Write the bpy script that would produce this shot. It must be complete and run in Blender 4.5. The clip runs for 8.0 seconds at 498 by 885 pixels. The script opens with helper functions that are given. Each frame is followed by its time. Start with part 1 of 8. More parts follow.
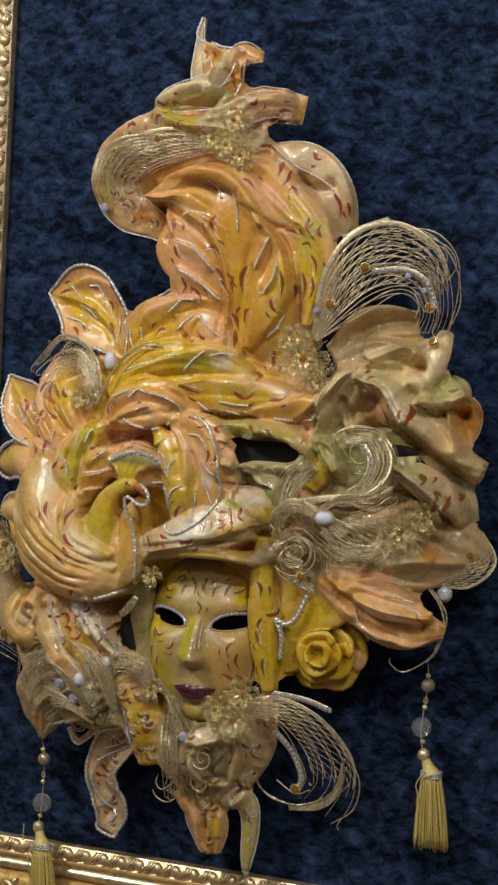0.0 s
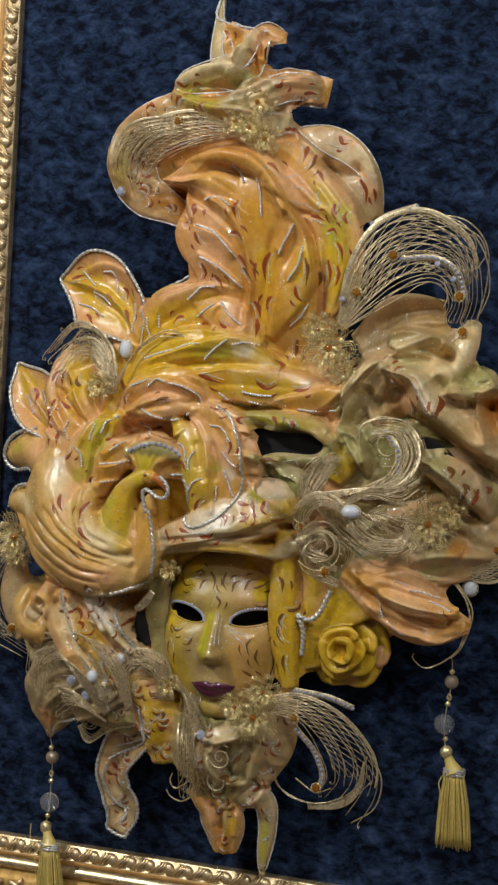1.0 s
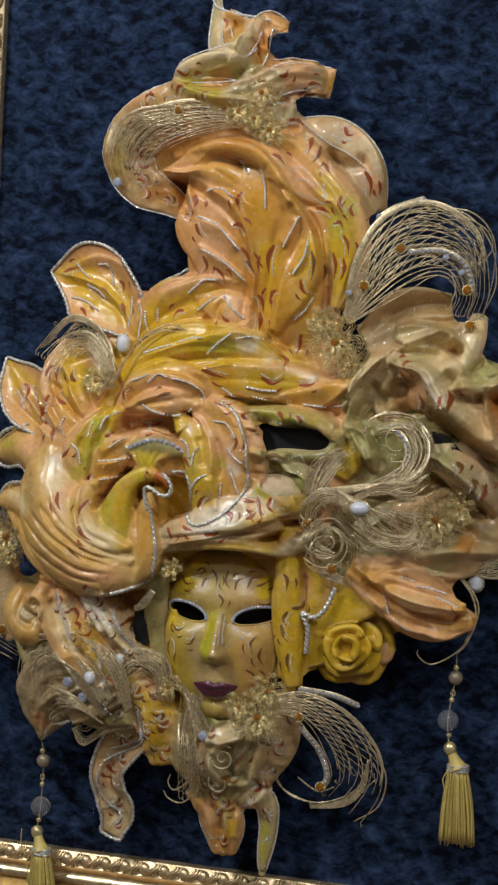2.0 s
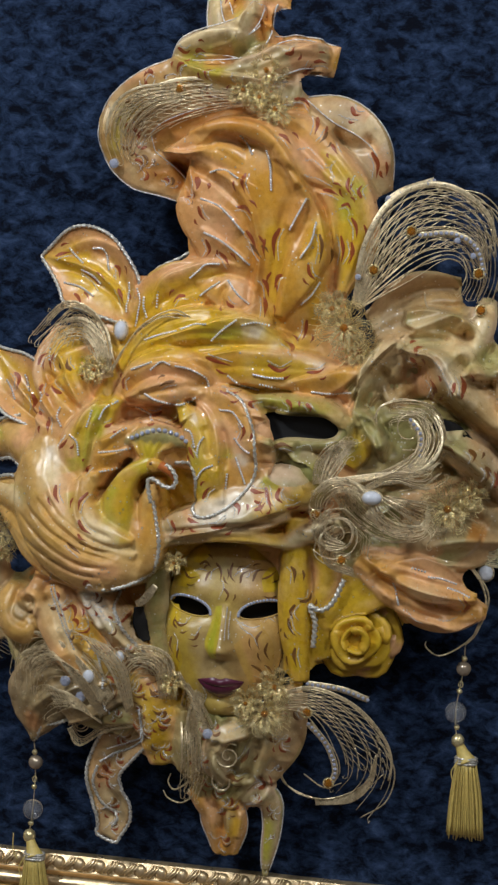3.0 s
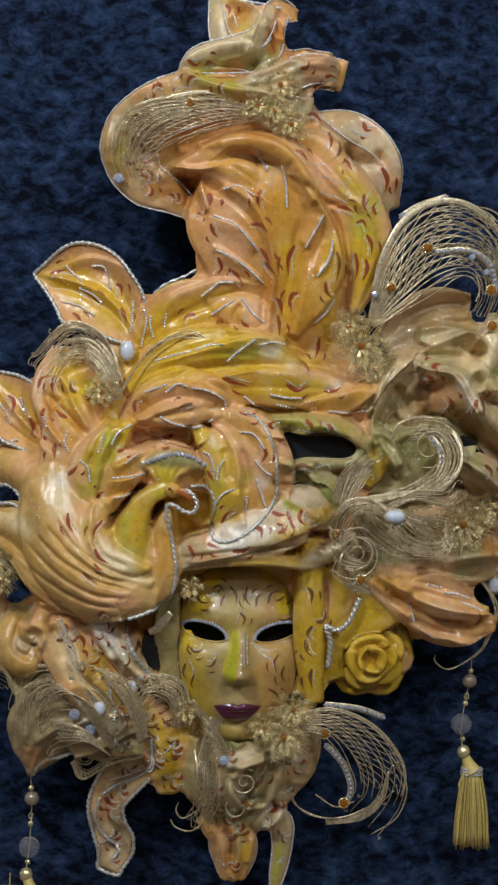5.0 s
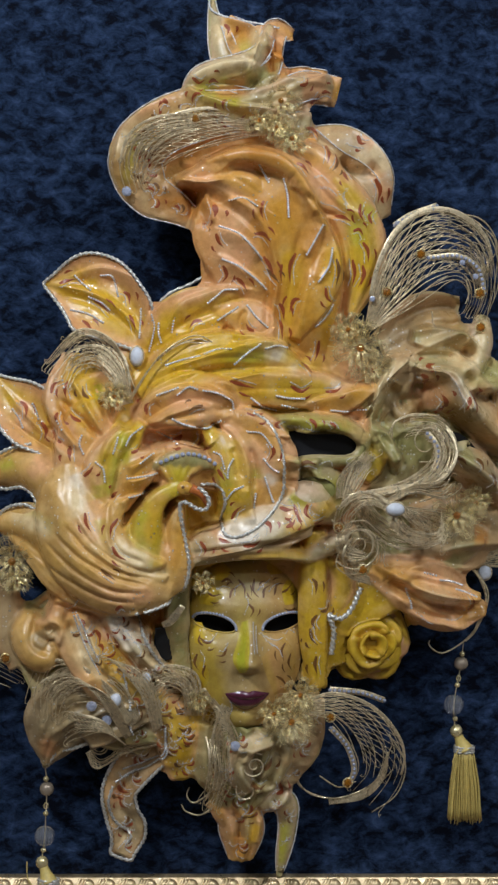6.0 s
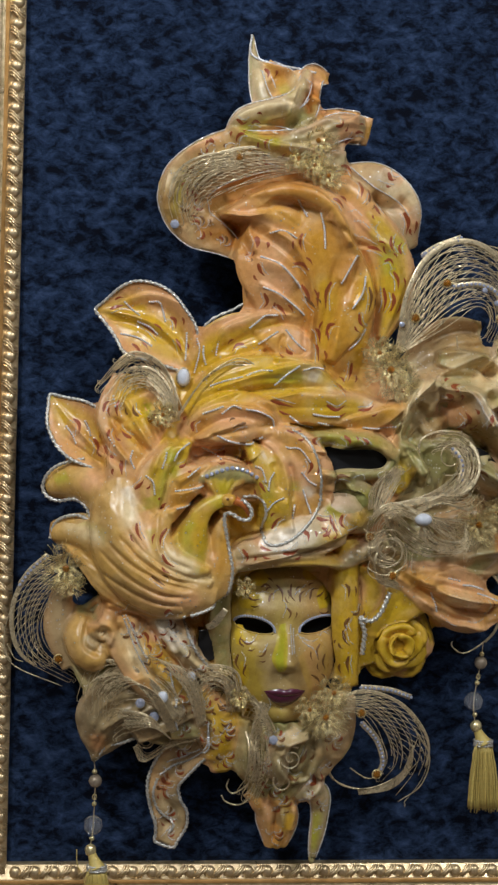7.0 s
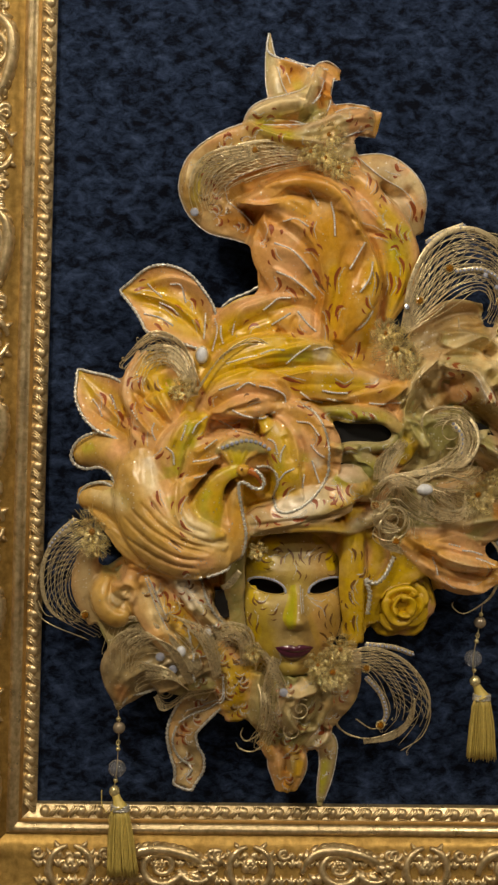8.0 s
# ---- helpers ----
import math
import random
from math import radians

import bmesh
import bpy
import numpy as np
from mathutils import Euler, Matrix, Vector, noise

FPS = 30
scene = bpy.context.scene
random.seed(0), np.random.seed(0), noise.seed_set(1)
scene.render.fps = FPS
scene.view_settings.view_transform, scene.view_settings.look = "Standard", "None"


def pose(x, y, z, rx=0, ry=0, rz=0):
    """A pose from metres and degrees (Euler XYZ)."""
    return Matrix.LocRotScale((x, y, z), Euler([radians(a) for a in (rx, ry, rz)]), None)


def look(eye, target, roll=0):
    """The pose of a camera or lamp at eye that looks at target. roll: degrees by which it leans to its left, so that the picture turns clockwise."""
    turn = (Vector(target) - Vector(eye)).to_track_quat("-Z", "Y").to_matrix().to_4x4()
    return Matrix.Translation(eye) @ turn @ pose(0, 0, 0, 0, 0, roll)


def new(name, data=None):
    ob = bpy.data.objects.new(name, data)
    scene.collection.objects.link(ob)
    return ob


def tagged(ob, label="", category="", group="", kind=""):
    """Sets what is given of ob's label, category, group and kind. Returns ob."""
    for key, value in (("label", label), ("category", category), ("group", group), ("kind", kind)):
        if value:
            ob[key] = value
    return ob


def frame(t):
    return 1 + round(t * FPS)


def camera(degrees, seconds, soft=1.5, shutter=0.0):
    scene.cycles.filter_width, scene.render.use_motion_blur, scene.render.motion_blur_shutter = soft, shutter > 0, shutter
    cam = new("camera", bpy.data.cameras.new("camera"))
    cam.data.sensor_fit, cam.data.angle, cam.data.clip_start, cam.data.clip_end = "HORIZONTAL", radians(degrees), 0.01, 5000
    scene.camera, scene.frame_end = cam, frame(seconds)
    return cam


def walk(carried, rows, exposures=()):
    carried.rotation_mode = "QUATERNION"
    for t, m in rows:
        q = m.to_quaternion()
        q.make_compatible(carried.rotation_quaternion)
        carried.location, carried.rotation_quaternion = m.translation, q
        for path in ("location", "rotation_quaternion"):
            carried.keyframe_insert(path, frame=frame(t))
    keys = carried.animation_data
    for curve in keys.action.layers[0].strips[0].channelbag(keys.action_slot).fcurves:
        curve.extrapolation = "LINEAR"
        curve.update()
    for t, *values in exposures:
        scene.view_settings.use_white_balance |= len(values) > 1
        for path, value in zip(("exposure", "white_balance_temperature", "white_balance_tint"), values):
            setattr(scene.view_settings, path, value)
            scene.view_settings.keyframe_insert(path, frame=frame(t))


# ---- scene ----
import collections
from mathutils.bvhtree import BVHTree

cam = camera(16.5, 8.0, soft=2.5)
PATH = [
    (0, look((0.8907, -1.7081, 1.5848), (0.2359, 0.1767, 1.4482), 3.229)),
    (0.5, look((0.8316, -1.7008, 1.5924), (0.2265, 0.1992, 1.4383), 3.327)),
    (1, look((0.7913, -1.6963, 1.5833), (0.2155, 0.2131, 1.4334), 3.544)),
    (1.5, look((0.7265, -1.7026, 1.5855), (0.2196, 0.2260, 1.4328), 3.604)),
    (3, look((0.5371, -1.6786, 1.5777), (0.2432, 0.2925, 1.4097), 3.261)),
    (3.5, look((0.4514, -1.6456, 1.5896), (0.2451, 0.3355, 1.4087), 3.329)),
    (4, look((0.3811, -1.6250, 1.5956), (0.2575, 0.3631, 1.4159), 3.412)),
    (5.5, look((0.1725, -1.6986, 1.6043), (0.3135, 0.2883, 1.4250), 2.195)),
    (6, look((0.1164, -1.7341, 1.6032), (0.3150, 0.2485, 1.4307), 1.883)),
    (6.5, look((0.0677, -1.7828, 1.6137), (0.2955, 0.1962, 1.4358), 1.841)),
    (7, look((0.0284, -1.8480, 1.6216), (0.2674, 0.1308, 1.4562), 2.000)),
    (7.5, look((0.0365, -1.9198, 1.6401), (0.2426, 0.0606, 1.4517), 2.227)),
    (8, look((0.0536, -1.9771, 1.6662), (0.2350, 0.0011, 1.4342), 2.302)),
]
walk(cam, PATH, exposures=[(0.0, -0.05, 6000, 10), (1.5, -0.09, 5850, 10), (3.5, -0.1, 5550, 10), (5.5, -0.1, 5400, 10), (6.5, -0.07, 5350, 10), (7.1, -0.12, 5700, 10), (7.5, -0.18, 6150, 10), (8.0, -0.2, 7750, 10)])

# ---- world and lamps ----
world = bpy.data.worlds.new("world")
scene.world = world
world.use_nodes = True
world.node_tree.nodes["Background"].inputs[0].default_value = (0.9, 0.95, 1.0, 1)
world.node_tree.nodes["Background"].inputs[1].default_value = 0.035

# ceiling downlights: x, y, watts, warmth
DOWNLIGHTS = [(-0.65, -1.45, 37.0, (1.0, 0.95, 0.85)), (1.25, -1.6, 24.0, (1.0, 0.95, 0.85)), (0.3, -2.9, 13.0, (1.0, 0.96, 0.88))]
CEILING = 2.9

# ---- materials ----


def shader(name):
    m = bpy.data.materials.new(name)
    m.use_nodes = True
    t = m.node_tree
    return m, t, t.nodes["Principled BSDF"]


def node(t, kind, **sets):
    n = t.nodes.new(kind)
    for key, value in sets.items():
        n.inputs[key].default_value = value
    return n


def noise_tex(t, scale, detail=4.0, rough=0.55, coord="Object"):
    c = t.nodes.new("ShaderNodeTexCoord")
    n = node(t, "ShaderNodeTexNoise", Scale=scale, Detail=detail, Roughness=rough)
    t.links.new(c.outputs[coord], n.inputs["Vector"])
    return n


def ramp(t, source, stops):
    r = t.nodes.new("ShaderNodeValToRGB")
    while len(r.color_ramp.elements) < len(stops):
        r.color_ramp.elements.new(0.5)
    for e, (at, c) in zip(r.color_ramp.elements, stops):
        e.position, e.color = at, (*c, 1)
    t.links.new(source, r.inputs["Fac"])
    return r


def mixed(t, fac, a, b, blend="MIX"):
    m = t.nodes.new("ShaderNodeMix")
    m.data_type, m.blend_type = "RGBA", blend
    for socket, value in ((m.inputs["Factor"], fac), (m.inputs["A"], a), (m.inputs["B"], b)):
        if hasattr(value, "links"):
            t.links.new(value, socket)
        elif isinstance(value, tuple):
            socket.default_value = (*value, 1)
        else:
            socket.default_value = value
    return m.outputs["Result"]


def relief(t, bsdf, height, strength, distance):
    b = node(t, "ShaderNodeBump", Strength=strength, Distance=distance)
    t.links.new(height, b.inputs["Height"])
    t.links.new(b.outputs["Normal"], bsdf.inputs["Normal"])
    return b


PAINT = {}


def painted(name, middle, edge, blush, rough=0.42, glitter=0.5, wash=0.6, blended=False, half=None):
    """Hand-painted satin plaster: one colour along the middle of a piece, another towards its rim, blushes of a third.
    blended: the colours come from the mesh's own paint layer, which runs from piece to piece. half: a warm colour on one half of the face."""
    m, t, p = shader(name)
    PAINT[name] = (middle, edge, blush)
    uv = t.nodes.new("ShaderNodeUVMap")
    sep = t.nodes.new("ShaderNodeSeparateXYZ")
    t.links.new(uv.outputs["UV"], sep.inputs[0])
    dist = node(t, "ShaderNodeMath")
    dist.operation = "MULTIPLY_ADD"
    t.links.new(sep.outputs["X"], dist.inputs[0])
    dist.inputs[1].default_value, dist.inputs[2].default_value = 2.0, -1.0
    away = t.nodes.new("ShaderNodeMath")
    away.operation = "ABSOLUTE"
    t.links.new(dist.outputs[0], away.inputs[0])
    brushy = noise_tex(t, 38, 5, 0.6)
    wob = node(t, "ShaderNodeMath")
    wob.operation = "MULTIPLY_ADD"
    t.links.new(brushy.outputs["Fac"], wob.inputs[0])
    wob.inputs[1].default_value = 0.6
    t.links.new(away.outputs[0], wob.inputs[2])
    rim = ramp(t, wob.outputs[0], [(0.66, (0, 0, 0)), (0.94, (1, 1, 1))])
    base = mixed(t, rim.outputs["Color"], middle, edge)
    if blended:
        layer = t.nodes.new("ShaderNodeAttribute")
        layer.attribute_name = "paint"
        base = layer.outputs["Color"]
        strokes = noise_tex(t, 45, 4, 0.6)
        base = mixed(t, ramp(t, strokes.outputs["Fac"], [(0.5, (0, 0, 0)), (0.72, (0.4, 0.4, 0.4))]).outputs["Color"], base, (0.8, 0.57, 0.26))
        base = mixed(t, ramp(t, noise_tex(t, 24, 4, 0.6).outputs["Fac"], [(0.54, (0, 0, 0)), (0.7, (0.4, 0.4, 0.4))]).outputs["Color"], base, (0.74, 0.42, 0.13))
    patch = ramp(t, noise_tex(t, 17, 3, 0.5).outputs["Fac"], [(0.46, (0, 0, 0)), (0.64, (wash, wash, wash))])
    if not blended:
        base = mixed(t, patch.outputs["Color"], base, blush)
    if half:
        where = t.nodes.new("ShaderNodeTexCoord")
        axis = t.nodes.new("ShaderNodeSeparateXYZ")
        t.links.new(where.outputs["Object"], axis.inputs[0])
        shift = node(t, "ShaderNodeMath")
        shift.operation = "MULTIPLY_ADD"
        t.links.new(axis.outputs["X"], shift.inputs[0])
        shift.inputs[1].default_value, shift.inputs[2].default_value = 20.0, -5.5
        base = mixed(t, ramp(t, shift.outputs[0], [(0.2, (0, 0, 0)), (0.75, (0.75, 0.75, 0.75))]).outputs["Color"], base, half)
    grime = ramp(t, noise_tex(t, 130, 6, 0.65).outputs["Fac"], [(0.3, (0.74, 0.66, 0.55)), (0.62, (1, 1, 1))])
    base = mixed(t, 0.8, base, grime.outputs["Color"], "MULTIPLY")
    # glitter dust: single flakes, thicker in some patches
    c = t.nodes.new("ShaderNodeTexCoord")
    v = node(t, "ShaderNodeTexVoronoi", Scale=330)
    t.links.new(c.outputs["Object"], v.inputs["Vector"])
    pick = t.nodes.new("ShaderNodeSeparateColor")
    t.links.new(v.outputs["Color"], pick.inputs[0])
    near = ramp(t, v.outputs["Distance"], [(0.24, (1, 1, 1)), (0.32, (0, 0, 0))])
    some = ramp(t, pick.outputs[0], [(1 - 0.16 * glitter - 0.01, (0, 0, 0)), (1 - 0.16 * glitter, (1, 1, 1))])
    drift = ramp(t, noise_tex(t, 26, 2).outputs["Fac"], [(0.44, (0, 0, 0)), (0.58, (1, 1, 1))])
    flake = mixed(t, 1.0, near.outputs["Color"], some.outputs["Color"], "MULTIPLY")
    flake = mixed(t, 1.0, flake, drift.outputs["Color"], "MULTIPLY")
    base = mixed(t, flake, base, (0.9, 0.88, 0.82))
    t.links.new(base, p.inputs["Base Color"])
    t.links.new(flake, p.inputs["Metallic"])
    gloss = ramp(t, noise_tex(t, 60, 4).outputs["Fac"], [(0.3, (rough - 0.08,) * 3), (0.7, (rough + 0.14,) * 3)])
    t.links.new(gloss.outputs["Color"], p.inputs["Roughness"])
    p.inputs["Coat Weight"].default_value, p.inputs["Coat Roughness"].default_value = 0.2, 0.28
    p.inputs["Specular IOR Level"].default_value = 0.45
    relief(t, p, noise_tex(t, 210, 5, 0.6).outputs["Fac"], 0.22, 0.0012)
    return m


def metal(name, dark, light, rough=0.32, scale=160, bump=0.25, metallic=0.8):
    m, t, p = shader(name)
    n = noise_tex(t, scale, 5, 0.6)
    r = ramp(t, n.outputs["Fac"], [(0.3, dark), (0.66, light)])
    t.links.new(r.outputs["Color"], p.inputs["Base Color"])
    p.inputs["Metallic"].default_value = metallic
    g = ramp(t, noise_tex(t, scale / 3, 3).outputs["Fac"], [(0.3, (rough - 0.08,) * 3), (0.7, (rough + 0.15,) * 3)])
    t.links.new(g.outputs["Color"], p.inputs["Roughness"])
    relief(t, p, n.outputs["Fac"], bump, 0.0008)
    return m


def gem(name, colour, rough=0.05, metallic=0.0, transmission=0.0):
    m, t, p = shader(name)
    r = ramp(t, noise_tex(t, 300, 3).outputs["Fac"], [(0.3, tuple(0.8 * c for c in colour)), (0.7, colour)])
    t.links.new(r.outputs["Color"], p.inputs["Base Color"])
    p.inputs["Roughness"].default_value, p.inputs["Metallic"].default_value = rough, metallic
    p.inputs["Transmission Weight"].default_value = transmission
    p.inputs["Coat Weight"].default_value = 0.4
    return m


def velvet_material():
    """Navy crushed velvet: pile laid this way and that."""
    m, t, p = shader("velvet")
    c = t.nodes.new("ShaderNodeTexCoord")
    mapping = t.nodes.new("ShaderNodeMapping")
    mapping.inputs["Rotation"].default_value = (0, radians(38), 0)
    mapping.inputs["Scale"].default_value = (0.75, 1, 1.15)
    t.links.new(c.outputs["Object"], mapping.inputs["Vector"])
    big = node(t, "ShaderNodeTexNoise", Scale=26, Detail=9, Roughness=0.68, Distortion=0.5)
    fine = node(t, "ShaderNodeTexNoise", Scale=85, Detail=6, Roughness=0.7, Distortion=0.4)
    pile = node(t, "ShaderNodeTexNoise", Scale=900, Detail=2)
    for n in (big, fine):
        t.links.new(mapping.outputs[0], n.inputs["Vector"])
    t.links.new(c.outputs["Object"], pile.inputs["Vector"])
    both = mixed(t, 0.62, big.outputs["Fac"], fine.outputs["Fac"])
    r = ramp(t, both, [(0.43, (0.0013, 0.0026, 0.0085)), (0.48, (0.007, 0.0138, 0.034)), (0.55, (0.0185, 0.0335, 0.077)), (0.65, (0.044, 0.071, 0.146))])
    t.links.new(r.outputs["Color"], p.inputs["Base Color"])
    p.inputs["Roughness"].default_value = 0.9
    p.inputs["Specular IOR Level"].default_value = 0.15
    s = ramp(t, both, [(0.42, (0.02,) * 3), (0.6, (0.12,) * 3)])
    t.links.new(s.outputs["Color"], p.inputs["Sheen Weight"])
    p.inputs["Sheen Roughness"].default_value = 0.4
    p.inputs["Sheen Tint"].default_value = (0.16, 0.26, 0.55, 1)
    b1 = node(t, "ShaderNodeBump", Strength=0.42, Distance=0.006)
    t.links.new(both, b1.inputs["Height"])
    b2 = node(t, "ShaderNodeBump", Strength=0.35, Distance=0.0008)
    t.links.new(pile.outputs["Fac"], b2.inputs["Height"])
    t.links.new(b1.outputs[0], b2.inputs["Normal"])
    t.links.new(b2.outputs[0], p.inputs["Normal"])
    return m


def plaster(name, a, b):
    m, t, p = shader(name)
    n = noise_tex(t, 9, 6)
    t.links.new(ramp(t, n.outputs["Fac"], [(0.3, a), (0.7, b)]).outputs["Color"], p.inputs["Base Color"])
    p.inputs["Roughness"].default_value = 0.8
    relief(t, p, noise_tex(t, 90, 4).outputs["Fac"], 0.2, 0.002)
    return m


PEACH, ORANGE, YELLOW = (0.74, 0.42, 0.19), (0.62, 0.3, 0.05), (0.66, 0.42, 0.025)
LEMON, OLIVE, CREAM = (0.66, 0.43, 0.015), (0.3, 0.27, 0.1), (0.5, 0.41, 0.21)
M_PEACH = painted("peach_paint", (0.7, 0.37, 0.07), PEACH, (0.7, 0.42, 0.04))
M_ORANGE = painted("orange_paint", ORANGE, (0.7, 0.35, 0.11), (0.62, 0.34, 0.03), glitter=0.3)
M_YELLOW = painted("yellow_paint", YELLOW, PEACH, LEMON)
M_LEAF = painted("leaf_paint", (0.64, 0.38, 0.015), (0.76, 0.4, 0.16), (0.56, 0.42, 0.015), glitter=0.4)
M_LEMON = painted("lemon_paint", LEMON, YELLOW, (0.7, 0.45, 0.1))
M_OLIVE = painted("olive_cloth_paint", (0.34, 0.31, 0.11), (0.46, 0.37, 0.17), (0.3, 0.31, 0.08), glitter=0.35)
M_CREAM = painted("cream_cloth_paint", CREAM, (0.64, 0.46, 0.28), (0.46, 0.43, 0.15), glitter=0.7)
M_TAUPE = painted("taupe_cloth_paint", (0.34, 0.26, 0.13), (0.42, 0.31, 0.17), (0.4, 0.33, 0.14), glitter=0.9)
M_ROSEPINK = painted("blush_cloth_paint", (0.5, 0.36, 0.18), (0.56, 0.36, 0.17), (0.46, 0.38, 0.14), glitter=0.8)
M_BIRD = painted("bird_paint", (0.68, 0.41, 0.1), (0.68, 0.41, 0.12), (0.78, 0.56, 0.28), rough=0.24, glitter=0.1)
M_BIRDNECK = painted("bird_neck_paint", (0.58, 0.44, 0.02), (0.66, 0.38, 0.06), (0.6, 0.44, 0.02), rough=0.26, glitter=0.05)
M_FACE = painted("face_paint", (0.46, 0.33, 0.13), (0.54, 0.38, 0.05), (0.52, 0.38, 0.08), rough=0.36, glitter=0.9, wash=0.9, half=(0.58, 0.35, 0.12))
M_BLEND = painted("airbrushed_paint", PEACH, PEACH, PEACH, rough=0.3, glitter=0.9, blended=True)
M_LIP = gem("plum_lip_paint", (0.1, 0.016, 0.042), 0.26)
M_RED = gem("red_brown_paint", (0.33, 0.075, 0.02), 0.35)
M_BROWN = gem("brown_paint", (0.2, 0.085, 0.018), 0.45)
M_BEAK = gem("orange_beak_paint", (0.55, 0.16, 0.03), 0.3)
M_SILVER = metal("silver_glitter", (0.66, 0.66, 0.68), (0.98, 0.97, 0.95), 0.2, 900, 0.5, 0.35)
M_CORD = metal("silver_cord", (0.42, 0.4, 0.36), (0.8, 0.78, 0.72), 0.28, 500, 0.4, 0.5)
M_FILI = metal("gilt_filigree", (0.52, 0.42, 0.25), (0.88, 0.74, 0.48), 0.28, 300, 0.2, 0.55)
M_BRIGHT = metal("bright_gilt", (0.68, 0.54, 0.22), (0.95, 0.84, 0.5), 0.22, 300, 0.2, 0.7)
M_FRAME = metal("frame_gilding", (0.33, 0.19, 0.05), (0.6, 0.38, 0.12), 0.42, 120, 0.35)
M_FRAMEHI = metal("frame_bead_gilding", (0.48, 0.35, 0.17), (0.86, 0.68, 0.42), 0.32, 140, 0.3)
M_BAND = metal("frame_band_bronze", (0.38, 0.2, 0.055), (0.58, 0.33, 0.11), 0.45, 60, 0.2)
M_PEARL = gem("pearl", (0.74, 0.77, 0.84), 0.18)
M_GREYPEARL = gem("bronze_pearl", (0.42, 0.34, 0.25), 0.2, 0.5)
M_AMBER = gem("amber_glass", (0.58, 0.24, 0.015), 0.05, 0.0, 0.6)
M_CRYSTAL = gem("crystal", (0.96, 0.97, 1.0), 0.04, 0.0, 0.9)
M_STONE = gem("iridescent_stone", (0.62, 0.67, 0.86), 0.05, 0.45)
M_THREAD = gem("gold_thread", (0.74, 0.57, 0.16), 0.5)
# black for the eye lining and for sheets that stand in for shade
M_DARK = gem("black_shade_and_lining", (0.006, 0.006, 0.008), 0.7)
M_VELVET = velvet_material()
M_WALL = plaster("wall_paint", (0.5, 0.48, 0.45), (0.58, 0.56, 0.52))
M_FLOOR = plaster("floor_paint", (0.16, 0.12, 0.09), (0.24, 0.18, 0.13))

# ---- shape helpers ----
# Points are (x, z, d) in millimetres: across and up from the frame's inner corner, and out from the velvet.


def place(p):
    return Vector((p[0] / 1000, -p[2] / 1000, 1 + p[1] / 1000))


def thing(name, label, category, group="", kind=""):
    return tagged(new(name), label, category, group, kind)


def part(name, bm, material, parent, label="", smooth=True, skin=False):
    me = bpy.data.meshes.new(name)
    bmesh.ops.recalc_face_normals(bm, faces=bm.faces)
    bm.to_mesh(me)
    bm.free()
    for f in me.polygons:
        f.use_smooth = smooth
    me.materials.append(material)
    ob = new(name, me)
    if parent is not None:
        ob.parent = parent
    if label:
        ob["label"] = label
    if skin:
        base = len(SKIN_V)
        SKIN_V.extend(v.co.copy() for v in me.vertices)
        SKIN_F.extend([base + i for i in f.vertices] for f in me.polygons)
        SKIN_O.extend([ob] * len(me.polygons))
        SKIN_U.extend([0.0] * len(me.polygons))
    return ob


SKIN_V, SKIN_F, SKIN_O, SKIN_U = [], [], [], []


def smooth_line(pts, n):
    """n points on a Catmull-Rom line through pts, evenly spaced in length."""
    p = np.array(pts, float)
    if len(p) == 2:
        p = np.array([p[0], p.mean(0), p[1]])
    q = np.vstack([2 * p[0] - p[1], p, 2 * p[-1] - p[-2]])
    fine = []
    for i in range(1, len(q) - 2):
        for t in np.linspace(0, 1, 16, endpoint=i == len(q) - 3):
            a, b, c, d = q[i - 1], q[i], q[i + 1], q[i + 2]
            fine.append(0.5 * (2 * b + (c - a) * t + (2 * a - 5 * b + 4 * c - d) * t * t + (3 * b - a - 3 * c + d) * t ** 3))
    fine = np.array(fine)
    run = np.r_[0, np.cumsum(np.linalg.norm(np.diff(fine, axis=0), axis=1))]
    at = np.linspace(0, run[-1], n)
    return np.stack([np.interp(at, run, fine[:, k]) for k in range(fine.shape[1])], 1)


def spread(values, n):
    """n smooth values along a list of control values."""
    if not isinstance(values, (list, tuple)):
        return np.full(n, float(values))
    v = np.array(values, float)
    q = np.r_[2 * v[0] - v[1], v, 2 * v[-1] - v[-2]]
    out = []
    for s in np.linspace(0, len(v) - 1, n):
        i = min(int(s), len(v) - 2)
        t, (a, b, c, d) = s - i, q[i:i + 4]
        out.append(0.5 * (2 * b + (c - a) * t + (2 * a - 5 * b + 4 * c - d) * t * t + (3 * b - a - 3 * c + d) * t ** 3))
    return np.array(out)


def frames(c):
    """Tangent, sideways and outward directions along a line of (x, z, d)."""
    t = np.gradient(c, axis=0)
    t /= np.linalg.norm(t, axis=1, keepdims=True) + 1e-9
    flat = t.copy()
    flat[:, 2] = 0
    flat /= np.linalg.norm(flat, axis=1, keepdims=True) + 1e-9
    side = np.stack([flat[:, 1], -flat[:, 0], 0 * flat[:, 0]], 1)
    out = np.cross(side, t)
    out *= np.where(out[:, 2:3] < 0, -1, 1)
    return t, side, out


